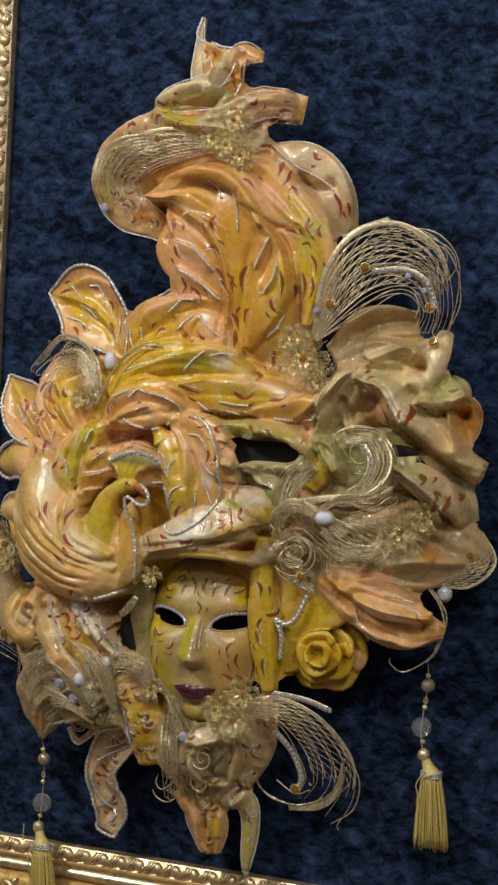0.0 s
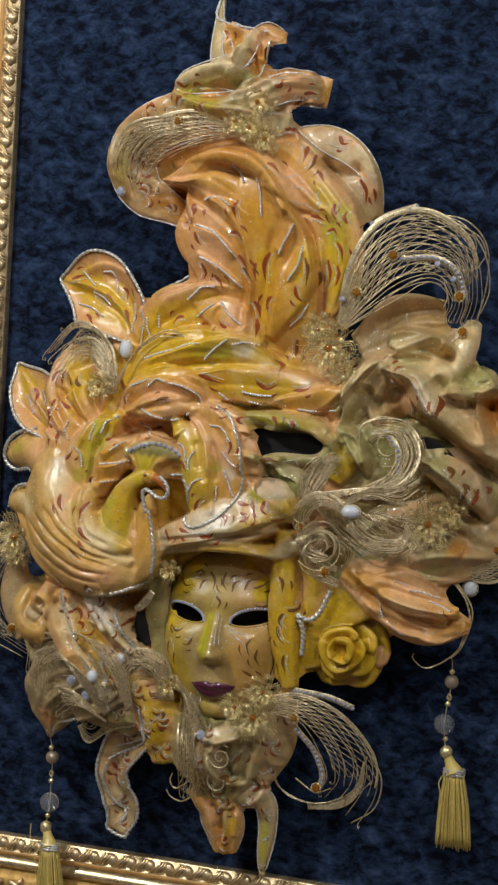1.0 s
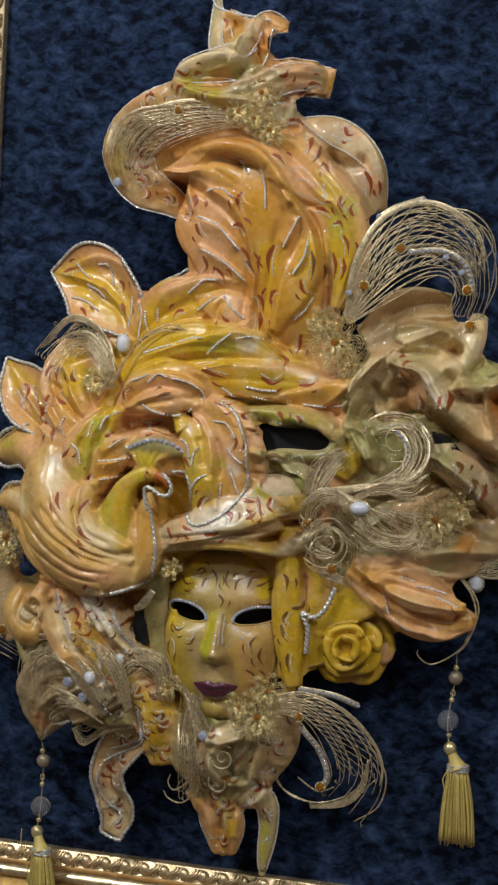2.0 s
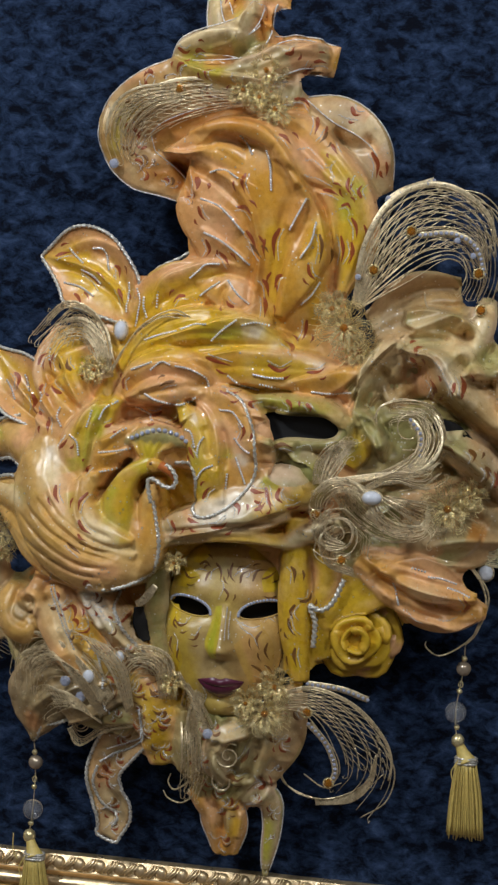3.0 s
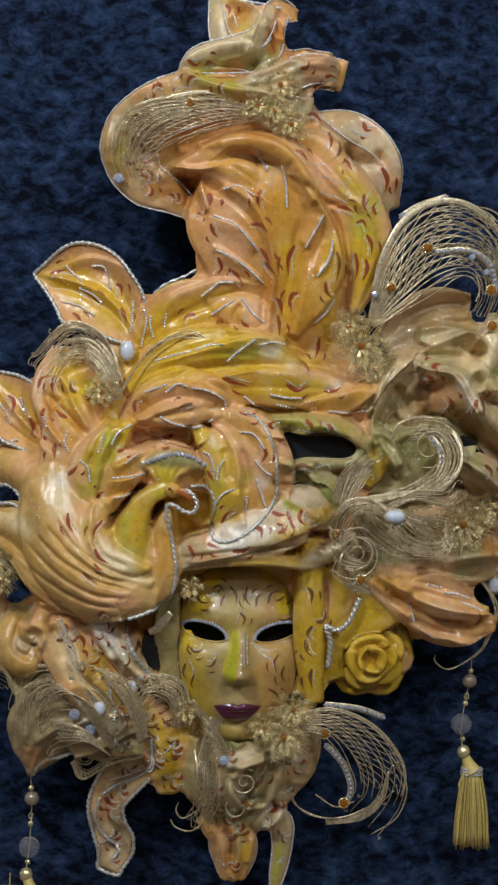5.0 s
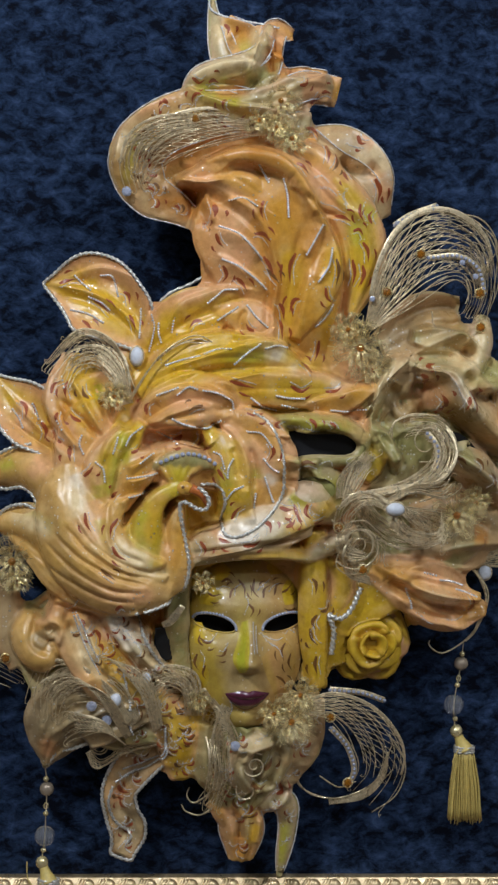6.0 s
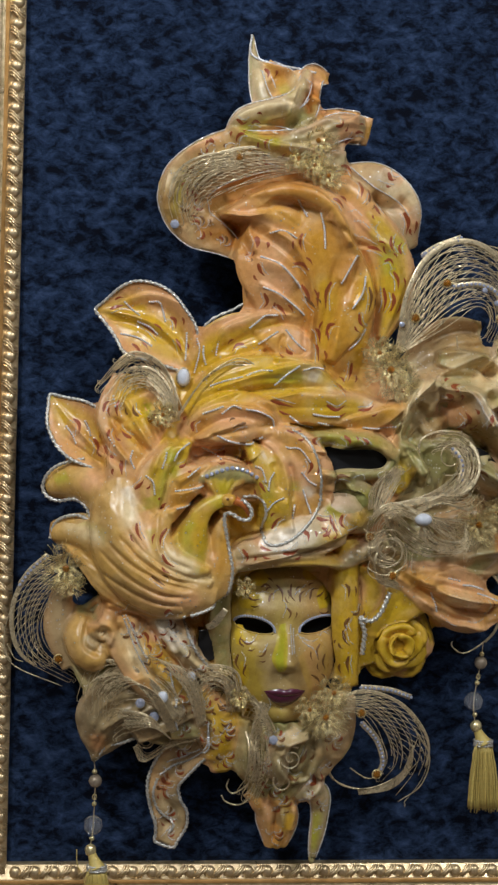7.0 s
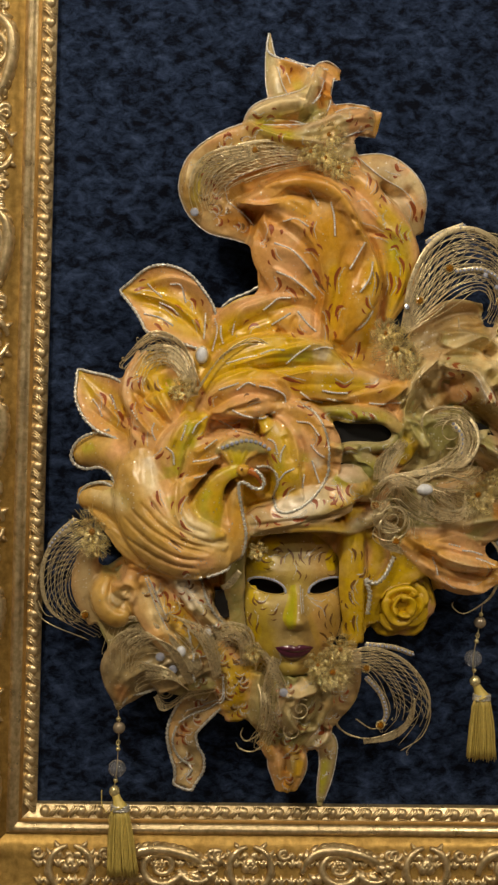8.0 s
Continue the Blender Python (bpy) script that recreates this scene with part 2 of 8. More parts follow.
def sheet(name, parent, material, pts, widths, n=30, m=13, bulge=0.3, ridge=0.0, tilt=0.0, thick=2.0, wave=0.0, waves=3.0,
          lobes=0.0, lobe_count=5.0, curl=0.0, folds=0.0, fold_count=3.0, phase=0.0, barbs=0.0, barb_count=6.0, crumple=0.0, grain=24.0, label="", skin=True):
    """A leaf, feather or strip of cloth along pts, of half-widths widths: bulging, ribbed, tilted, rippled or lobed, with a thick rounded rim."""
    c = smooth_line(pts, n)
    t, side, out = frames(c)
    w, tl = spread(widths, n), np.radians(spread(tilt, n))
    bm = bmesh.new()
    uvs = []
    rings, rims = [], ([], [])
    for i in range(n):
        s = i / (n - 1)
        a = side[i] * math.cos(tl[i]) + out[i] * math.sin(tl[i])
        b = out[i] * math.cos(tl[i]) - side[i] * math.sin(tl[i])
        wi = max(0.15, w[i]) * (1 + 0.55 * barbs * math.sin(2 * math.pi * (barb_count * s - 0.8)) + lobes * math.sin(lobe_count * 2 * math.pi * s + phase))
        front, back = [], []
        for j in range(m):
            u = -1 + 2 * j / (m - 1)
            up = bulge * wi * (1 - u * u) - ridge * wi * math.exp(-(u / 0.13) ** 2)
            up += wave * wi * abs(u) ** 1.5 * math.sin(waves * 2 * math.pi * s + (1.7 if u < 0 else 0) + phase)
            up += curl * wi * max(0, abs(u) - 0.55) ** 2 * 4
            up += folds * wi * math.cos(fold_count * math.pi * u + 1.5 * math.sin(3 * s + phase)) * (1 - 0.4 * u * u)
            up += barbs * wi * math.sin(2 * math.pi * (barb_count * s - 0.8 * abs(u))) * min(1.0, 2.2 * abs(u)) * (1 - 0.5 * u ** 6)
            if crumple:
                q = c[i] + a * u * wi
                f = noise.noise(Vector((q[0] / grain + phase, q[1] / grain, 0.37 * len(pts))))
                g = noise.noise(Vector((q[0] / grain * 2.3, q[1] / grain * 2.3 + phase, 5.1)))
                up += crumple * (9.0 * (1 - 2.6 * abs(f)) + 3.5 * (1 - 2.6 * abs(g)))
            rim = math.sqrt(max(0.0, 1 - abs(u) ** 6))
            p = c[i] + a * u * wi + b * up
            front.append((p, (0.5 + 0.5 * u, s)))
            back.append((p - b * thick * (0.25 + 0.75 * rim), (0.5 + 0.5 * u, s)))
        rims[0].append(front[0][0])
        rims[1].append(front[-1][0])
        ring = []
        for p, uv in front + back[::-1]:
            ring.append(bm.verts.new(place(p)))
            uvs.append(uv)
        rings.append(ring)
    k = 2 * m
    for r0, r1 in zip(rings, rings[1:]):
        for j in range(k):
            bm.faces.new((r0[j], r0[(j + 1) % k], r1[(j + 1) % k], r1[j]))
    bm.faces.new(rings[0][::-1])
    bm.faces.new(rings[-1])
    bm.verts.index_update()
    layer = bm.loops.layers.uv.new("UVMap")
    for f in bm.faces:
        for l in f.loops:
            l[layer].uv = uvs[l.vert.index]
    ob = part(name, bm, material, parent, label, skin=skin)
    RIMS[ob.name] = rims
    if skin:
        across = [min(1.0, abs(-1 + 2 * (j + 0.5) / (m - 1))) if j < m - 1 else 1.0 for j in range(k)] * (n - 1) + [1.0, 1.0]
        SKIN_U[-len(across):] = across
    return ob


RIMS = {}


def tube_into(bm, pts, radii, sides=8, n=24, twist=0.0, lobe=0.0, flat=1.0, uvs=None):
    c = smooth_line(pts, n)
    t, side, out = frames(c)
    r = spread(radii, n)
    rings = []
    for i in range(n):
        ring = []
        for j in range(sides):
            a = 2 * math.pi * j / sides
            q = r[i] * (1 + lobe * math.cos(2 * a - twist * i))
            ring.append(bm.verts.new(place(c[i] + q * (math.cos(a) * side[i] + flat * math.sin(a) * out[i]))))
            if uvs is not None:
                uvs.append((j / sides, i / (n - 1)))
        rings.append(ring)
    for r0, r1 in zip(rings, rings[1:]):
        for j in range(sides):
            bm.faces.new((r0[j], r0[(j + 1) % sides], r1[(j + 1) % sides], r1[j]))
    bm.faces.new(rings[0][::-1])
    bm.faces.new(rings[-1])


def tube(name, parent, material, pts, radii, sides=8, n=24, twist=0.0, lobe=0.0, flat=1.0, label="", skin=False):
    bm, uvs = bmesh.new(), []
    tube_into(bm, pts, radii, sides, n, twist, lobe, flat, uvs)
    bm.verts.index_update()
    layer = bm.loops.layers.uv.new("UVMap")
    for f in bm.faces:
        for l in f.loops:
            l[layer].uv = uvs[l.vert.index]
    return part(name, bm, material, parent, label, skin=skin)


def length_of(pts):
    p = smooth_line(pts, 40)
    return float(np.linalg.norm(np.diff(p, axis=0), axis=1).sum())


def cord(parent, pts, r=1.7, label="twisted silver cord along the rim"):
    """A rope of two twisted strands."""
    n = max(12, int(length_of(pts) / 0.8))
    return tube("cord", parent, M_CORD, pts, r, 8, n, 0.95, 0.32, label=label)


def ball_into(bm, p, r, squash=1.0, tall=1.0, steps=(8, 5)):
    o = place(p)
    bmesh.ops.create_uvsphere(bm, u_segments=steps[0], v_segments=steps[1], radius=1,
                              matrix=Matrix.Translation(o) @ Matrix.Diagonal((r / 1000, r * squash / 1000, r * tall / 1000, 1)))


def ball(name, parent, material, p, r, squash=1.0, tall=1.0, steps=(20, 12), label=""):
    bm = bmesh.new()
    ball_into(bm, p, r, squash, tall, steps)
    return part(name, bm, material, parent, label)


def cut_gem(name, parent, material, p, r, label=""):
    """A round faceted stone: table, crown and girdle."""
    bm = bmesh.new()
    rows = [(0.5, 0.55), (0.85, 0.32), (1.0, 0.0), (0.7, -0.2)]
    rings = [[bm.verts.new(place((p[0] + r * k * math.cos(a), p[1] + r * k * math.sin(a), p[2] + r * h)))
              for a in (2 * math.pi * (j + 0.5 * (i % 2)) / 8 for j in range(8))] for i, (k, h) in enumerate(rows)]
    for a, b in zip(rings, rings[1:]):
        for j in range(8):
            bm.faces.new((a[j], a[(j + 1) % 8], b[(j + 1) % 8], b[j]))
    bm.faces.new(rings[0])
    bm.faces.new(rings[-1][::-1])
    return part(name, bm, material, parent, label, smooth=False)


TREE = []


def freeze_skin():

    TREE[:] = [BVHTree.FromPolygons(SKIN_V, SKIN_F)]


def lay(x, z, lift=0.6, fallback=60.0):
    """The point of the sculpted surface in front of (x, z), lifted off it."""
    hit = TREE[0].ray_cast(Vector((x / 1000, -0.6, 1 + z / 1000)), Vector((0, 1, 0)))
    return (x, z, (-hit[0].y * 1000 if hit[0] else fallback) + lift)


def rests(x, z):
    """Whether the sculpted surface lies behind (x, z)."""
    return TREE[0].ray_cast(Vector((x / 1000, -0.6, 1 + z / 1000)), Vector((0, 1, 0)))[0] is not None

# ---- room ----


def box_into(bm, x0, y0, z0, x1, y1, z1):
    bmesh.ops.create_cube(bm, size=1, matrix=Matrix.Translation(((x0 + x1) / 2, (y0 + y1) / 2, (z0 + z1) / 2)) @ Matrix.Diagonal((x1 - x0, y1 - y0, z1 - z0, 1)))


def slab(name, x0, y0, z0, x1, y1, z1, material, label, category):
    bm = bmesh.new()
    box_into(bm, x0, y0, z0, x1, y1, z1)
    return tagged(part(name, bm, material, None, label, smooth=False), label, category, kind="structure")


slab("wall_north", -2.2, 0.06, 0, 2.8, 0.2, CEILING, M_WALL, "plain painted wall behind the framed mask", "wall")
slab("wall_south", -2.2, -4.2, 0, 2.8, -4.06, CEILING, M_WALL, "plain painted wall facing the framed mask", "wall")
slab("wall_west", -2.34, -4.2, 0, -2.2, 0.2, CEILING, M_WALL, "plain painted side wall of the room", "wall")
slab("wall_east", 2.8, -4.2, 0, 2.94, 0.2, CEILING, M_WALL, "plain painted side wall of the room", "wall")
slab("floor", -2.34, -4.2, -0.1, 2.94, 0.2, 0, M_FLOOR, "plain dark brown floor of the room", "floor")
slab("ceiling", -2.34, -4.2, CEILING, 2.94, 0.2, CEILING + 0.1, M_WALL, "plain pale ceiling with downlights", "ceiling")

M_LAMPTRIM = metal("lamp_trim_steel", (0.5, 0.5, 0.5), (0.7, 0.7, 0.7), 0.35)
for lx, ly, watts, tint in DOWNLIGHTS:
    fixture = thing("ceiling_downlight", "round steel downlight on the pale ceiling", "ceiling lamp", "downlights of the room")
    fixture.location = (lx, ly, CEILING)
    bm = bmesh.new()
    rings = [[bm.verts.new((r * math.cos(a), r * math.sin(a), z)) for a in (2 * math.pi * j / 32 for j in range(32))] for r, z in ((0.2, -0.001), (0.2, -0.02), (0.165, -0.02), (0.165, -0.001))]
    for a, b in zip(rings, rings[1:] + rings[:1]):
        for j in range(32):
            bm.faces.new((a[j], a[(j + 1) % 32], b[(j + 1) % 32], b[j]))
    part("trim_ring", bm, M_LAMPTRIM, fixture)
    lamp = bpy.data.lights.new("downlight", "AREA")
    lamp.shape, lamp.size, lamp.energy, lamp.color = "DISK", 0.3, watts, tint
    glow = new("downlight", lamp)
    glow.matrix_world = look((lx, ly, CEILING - 0.03), (0.3, 0, 1.45))

# ---- velvet panel ----
FRAME_W, FRAME_H = 0.66, 1.02
bm = bmesh.new()
nx, nz = 80, 120
grid = [[bm.verts.new((-0.03 + (FRAME_W + 0.06) * i / nx, 0.0012 * noise.noise(Vector((i * 0.19, j * 0.19, 3.1))) + 0.0012, 0.97 + (FRAME_H + 0.06) * j / nz)) for j in range(nz + 1)] for i in range(nx + 1)]
for i in range(nx):
    for j in range(nz):
        bm.faces.new((grid[i][j], grid[i + 1][j], grid[i + 1][j + 1], grid[i][j + 1]))
tagged(part("velvet_panel", bm, M_VELVET, None), "dark navy crushed velvet panel inside the gilded frame", "velvet panel", kind="structure")

# ---- gilded frame ----
# section: distance outward from the inner edge, height from the velvet (mm)
SECTION = [(-1, -2), (-1, 8), (0, 9.5), (15, 10), (16, 12), (17, 12.6), (20, 13), (21, 12), (24, 16.5), (28, 18), (31, 17), (33, 14.5), (34, 13), (36, 13.5),
           (42, 17), (46, 19.5), (60, 22), (96, 30), (102, 33), (108, 34.5), (114, 33), (118, 26), (118, -20)]
frame_thing = thing("picture_frame", "carved and gilded wooden frame round navy velvet", "picture frame")
W_MM, H_MM = FRAME_W * 1000, FRAME_H * 1000
CORNERS = {"bottom": ((0, 0), (W_MM, 0), (0, -1)), "left": ((0, H_MM), (0, 0), (-1, 0)), "right": ((W_MM, 0), (W_MM, H_MM), (1, 0)), "top": ((W_MM, H_MM), (0, H_MM), (0, 1))}


def rail_point(side, along, out, height):
    a, b, o = CORNERS[side]
    run = math.hypot(b[0] - a[0], b[1] - a[1])
    ux, uz = (b[0] - a[0]) / run, (b[1] - a[1]) / run
    return (a[0] + ux * along + o[0] * out, a[1] + uz * along + o[1] * out, height)


def rail_run(side):
    a, b, _ = CORNERS[side]
    return math.hypot(b[0] - a[0], b[1] - a[1])


def strip_along(name, side, lo, hi, material, parent, steps=60):
    """One moulding of a rail: a stretch of the section swept along it and mitred at both ends."""
    bm = bmesh.new()
    run = rail_run(side)
    rows = []
    for i in range(steps + 1):
        s = i / steps
        row = []
        for o, h in SECTION[lo:hi + 1]:
            along = -o + s * (run + 2 * o)
            wob = 0.35 * noise.noise(Vector((along * 0.02, o * 0.1, len(side)))) if 0 < o < 118 else 0
            row.append(bm.verts.new(place(rail_point(side, along, o, h + wob))))
        rows.append(row)
    for a, b in zip(rows, rows[1:]):
        for j in range(len(a) - 1):
            bm.faces.new((a[j], a[j + 1], b[j + 1], b[j]))
    return part(name, bm, material, parent)


def frame_bead(side, along, mesh, parent):
    ob = new("bead", mesh)
    ob.parent = parent
    p = place(rail_point(side, along, 7.6, 10.2))
    turn = {"bottom": 0, "left": 90, "right": 90, "top": 0}[side]
    ob.matrix_basis = Matrix.Translation(p) @ pose(0, 0, 0, 0, turn, 0)
    return ob


def bead_mesh():
    """A flattened pearl between two slanted ridges of twisted ribbon, along local x."""
    bm = bmesh.new()
    bmesh.ops.create_uvsphere(bm, u_segments=10, v_segments=6, radius=1, matrix=Matrix.Translation((0, 0.0006, 0)) @ Matrix.Diagonal((0.0068, 0.0056, 0.0070, 1)))
    for off, lean, thick in ((0.0076, 0.9, 0.0019), (0.0108, 0.9, 0.0024), (0.0140, 0.9, 0.0019)):
        rings = []
        for i in range(9):
            s = -1 + i / 4
            c = Vector((off + 0.0052 * s * lean + 0.0012 * math.sin(3 * s), 0.0004 - 0.0026 * (1 - s * s), 0.0074 * s))
            r = thick * (1 - 0.45 * s * s)
            rings.append([bm.verts.new(c + Vector((r * math.cos(a), 1.2 * r * math.sin(a), 0))) for a in (math.pi * k / 3 for k in range(6))])
        for a, b in zip(rings, rings[1:]):
            for j in range(6):
                bm.faces.new((a[j], a[(j + 1) % 6], b[(j + 1) % 6], b[j]))
    bmesh.ops.recalc_face_normals(bm, faces=bm.faces)
    me = bpy.data.meshes.new("bead")
    bm.to_mesh(me)
    bm.free()
    for f in me.polygons:
        f.use_smooth = True
    me.materials.append(M_FRAMEHI)
    return me


def flat_curve(side, line, base, lift):
    return [rail_point(side, a, o, base - 1.0 + (o - 60) * 0.2 + lift) for a, o in line]


def scroll(side, at, flip, mirror, parent):
    """A carved vine: a spiral with a rosette in its eye, and leaves that spring from it."""
    bm = bmesh.new()
    spin = []
    for i in range(26):
        a = 0.35 + i / 25 * 3.1 * math.pi
        r = 23 * (1 - i / 25 * 0.8)
        spin.append((at + mirror * r * math.cos(a) * 1.15, 68 + flip * r * math.sin(a) * 0.95))
    tube_into(bm, flat_curve(side, spin, 23.5, 2.0), [5.4, 5.1, 4.1, 2.7], 8, 44, flat=1.25)
    stem = [(at + mirror * 20, 70 + flip * 2), (at + mirror * 34, 76 + flip * 8), (at + mirror * 52, 72 + flip * 12), (at + mirror * 68, 66 + flip * 6)]
    tube_into(bm, flat_curve(side, stem, 23.5, 2.0), [4.3, 5.7, 4.3, 1.6], 8, 26, flat=1.25)
    ob = part("carved_scroll", bm, M_FRAMEHI, parent)
    bm = bmesh.new()
    for k, (a0, o0, ang, size) in enumerate(((24, 72, 60, 19), (34, 76, 20, 22), (44, 72, -35, 20), (16, 58, -70, 15), (-14, 56, 205, 15), (-20, 76, 150, 16), (54, 74, 40, 17), (62, 62, -20, 15), (28, 58, -30, 16), (6, 90, 80, 16))):
        th = radians(ang)
        p0 = (at + mirror * a0, o0)
        line = [p0, (p0[0] + mirror * size * 0.5 * math.cos(th), p0[1] + flip * size * 0.5 * math.sin(th) + 2), (p0[0] + mirror * size * math.cos(th + 0.5), p0[1] + flip * size * math.sin(th + 0.5))]
        tube_into(bm, flat_curve(side, line, 23.5, 1.2), [2.7, 6.2, 4.9, 1.4], 6, 9, flat=1.2)
        side_line = [p0, (p0[0] + mirror * size * 0.45 * math.cos(th - 0.5), p0[1] + flip * size * 0.45 * math.sin(th - 0.5)), (p0[0] + mirror * size * 0.7 * math.cos(th - 0.9), p0[1] + flip * size * 0.7 * math.sin(th - 0.9))]
        tube_into(bm, flat_curve(side, side_line, 23.5, 0.8), [1.6, 3.5, 2.4, 0.8], 6, 7, flat=1.2)
    part("acanthus_leaf", bm, M_FRAMEHI, ob)
    bm = bmesh.new()
    for k in range(6):
        a = k * math.pi / 3
        ball_into(bm, flat_curve(side, [(at + 4.2 * math.cos(a), 68 + 4.2 * math.sin(a))], 23.5, 2.2)[0], 2.4, 1, 1, (8, 5))
    ball_into(bm, flat_curve(side, [(at, 68)], 23.5, 3.4)[0], 2.2, 1, 1, (8, 5))
    part("rosette", bm, M_FRAMEHI, ob)


def arch(side, at, parent):
    """A long acanthus frond that arches over the spiral."""
    bm = bmesh.new()
    line = smooth_line([(at - 44, 76), (at - 34, 56), (at - 10, 48), (at + 22, 52), (at + 46, 62), (at + 62, 74)], 26)
    tube_into(bm, flat_curve(side, [tuple(p) for p in line[::3]], 23.5, 2.2), [3.2, 6.8, 7.6, 6.2, 2.4], 8, 40, flat=1.25)
    for i in range(3, 25, 2):
        (ax, ao), (bx, bo) = line[i - 1], line[i + 1] if i + 1 < 26 else line[i]
        q = math.hypot(bx - ax, bo - ao) + 1e-6
        tx, to = (bx - ax) / q, (bo - ao) / q
        x, o = line[i]
        for m in (-1, 1):
            leaf_line = [(x, o), (x + 5 * tx - m * 4 * to, o + 5 * to + m * 4 * tx), (x + 13 * tx - m * 6 * to, o + 13 * to + m * 6 * tx)]
            tube_into(bm, flat_curve(side, leaf_line, 23.5, 1.6), [2.4, 4.6, 3.5, 0.8], 6, 8, flat=1.25)
    return part("carved_frond", bm, M_FRAMEHI, parent)


def curl(side, at, parent):
    bm = bmesh.new()
    line = [(at + 8 * (1 - 0.8 * s) * math.cos(7.5 * s), 53 + 7 * (1 - 0.8 * s) * math.sin(7.5 * s)) for s in np.linspace(0, 1, 14)]
    tube_into(bm, flat_curve(side, line, 23.5, 2.0), [2.2, 3.2, 3.0, 2.2], 6, 28, flat=1.3)
    return part("carved_curl", bm, M_FRAMEHI, parent)


def medallion(side, at, parent):
    """A carved oval of two leaf sprays round a three-petalled flower."""
    bm = bmesh.new()
    for m in (1, -1):
        oval = [(at + m * 25 * math.sin(a), 70 - 25 * math.cos(a)) for a in np.linspace(0.15, 2.9, 12)]
        tube_into(bm, flat_curve(side, oval, 23.5, 1.6), [2.2, 4.6, 4.6, 4.1, 1.6], 8, 26, flat=1.25)
        for k in range(5):
            a = 0.5 + k * 0.5
            p0 = (at + m * 25 * math.sin(a), 70 - 25 * math.cos(a))
            tube_into(bm, flat_curve(side, [p0, (p0[0] + m * 4, p0[1] - 3), (p0[0] + m * 7, p0[1] - 8)], 23.5, 1.0), [2.7, 3.2, 0.8], 6, 7, flat=1.25)
    ob = part("carved_medallion", bm, M_FRAMEHI, parent)
    bm = bmesh.new()
    for ang in (90, 210, 330, 30, 150):
        th = radians(ang)
        reach = 11 if ang in (90, 210, 330) else 8
        tube_into(bm, flat_curve(side, [(at, 68), (at + reach * 0.5 * math.cos(th), 68 - reach * 0.5 * math.sin(th)), (at + reach * math.cos(th), 68 - reach * math.sin(th))], 23.5, 2.0), [2.7, 6.8, 5.9, 2.2], 8, 9, flat=0.6)
    ball_into(bm, flat_curve(side, [(at, 68)], 23.5, 4.0)[0], 2.6, 1, 1, (8, 6))
    part("flower", bm, M_FRAMEHI, ob)


def sprig(side, at, row, parent):
    bm = bmesh.new()
    row += 6
    lean = 5 * noise.noise(Vector((at * 0.21, row * 0.4, 2.0)))
    up = 1 if row < 60 else -1
    for m in (-1, 0, 1):
        line = [(at, row), (at + 3.5 * m + lean * 0.5, row + up * 6), (at + 8.0 * m + lean * 1.3, row + up * (12 - 4 * abs(m)))]
        tube_into(bm, flat_curve(side, line, 23.5, 0.3), [1.4, 3.1, 2.2, 0.7], 6, 6, flat=1.1)
    return part("carved_sprig", bm, M_FRAMEHI, parent)


BEAD = bead_mesh()
for side in ("bottom", "left", "right", "top"):
    rail = strip_along(side + "_rail", side, 12, 22, M_FRAME, frame_thing)
    strip_along("bead_course", side, 0, 4, M_FRAMEHI, rail)
    strip_along("flat_band", side, 4, 6, M_BAND, rail)
    strip_along("fillet", side, 6, 12, M_FRAMEHI, rail)
    run = rail_run(side)
    count = round(run / 21.6)
    for k in range(count):
        frame_bead(side, (k + 0.5) * run / count, BEAD, rail)
    period = 212.0
    start = {"bottom": 42.0, "left": 50.0, "right": 50.0, "top": 42.0}[side]
    k = 0
    while start + k * period < run + 40:
        at = start + k * period
        medallion(side, at, rail)
        scroll(side, at + 106, 1, 1, rail)
        arch(side, at + 106, rail)
        for off in (-38, 40, 168):
            curl(side, at + off, rail)
        k += 1
    # small carved leaves that fill the ground of the band
    for a in np.arange(6, run, 11.0):
        for row in (46, 64, 84):
            sprig(side, a + 3 * noise.noise(Vector((a * 0.3, row, 1.0))), row, rail)

# ---- carnival mask: sculpted body ----
mask = thing("carnival_mask", "ornate gold and peach carnival mask hanging on navy velvet", "carnival mask")


def leaf(pts, widths, material=M_LEAF, rim=True, name="leaf", **kw):
    """A sculpted leaf or fold. A twisted cord or a line of silver glitter runs round its rim; its line is kept for the trimmings."""
    kw.setdefault("thick", 5.0)
    wide = [1.1 * w for w in widths]
    ob = sheet(name, mask, material, pts, wide, **kw)
    left, right = RIMS[ob.name]
    lift = np.array([0, 0, 0.4])
    if rim:
        cord(ob, [p + lift for p in left[1::2] + right[::-1][:-1:2]], 1.6)
    elif name in EDGED:
        for line in (left, right):
            tube("silver_edging", ob, M_SILVER, [p + lift for p in line[1:-1:2]], 0.6, 5, 2 * len(line), 1.9, 0.35)
    TRIMMED.append((ob, pts, wide))
    return ob


EDGED = ("ruffle", "ruffle_point", "hood", "collar_point")
TRIMMED, LAID = [], []

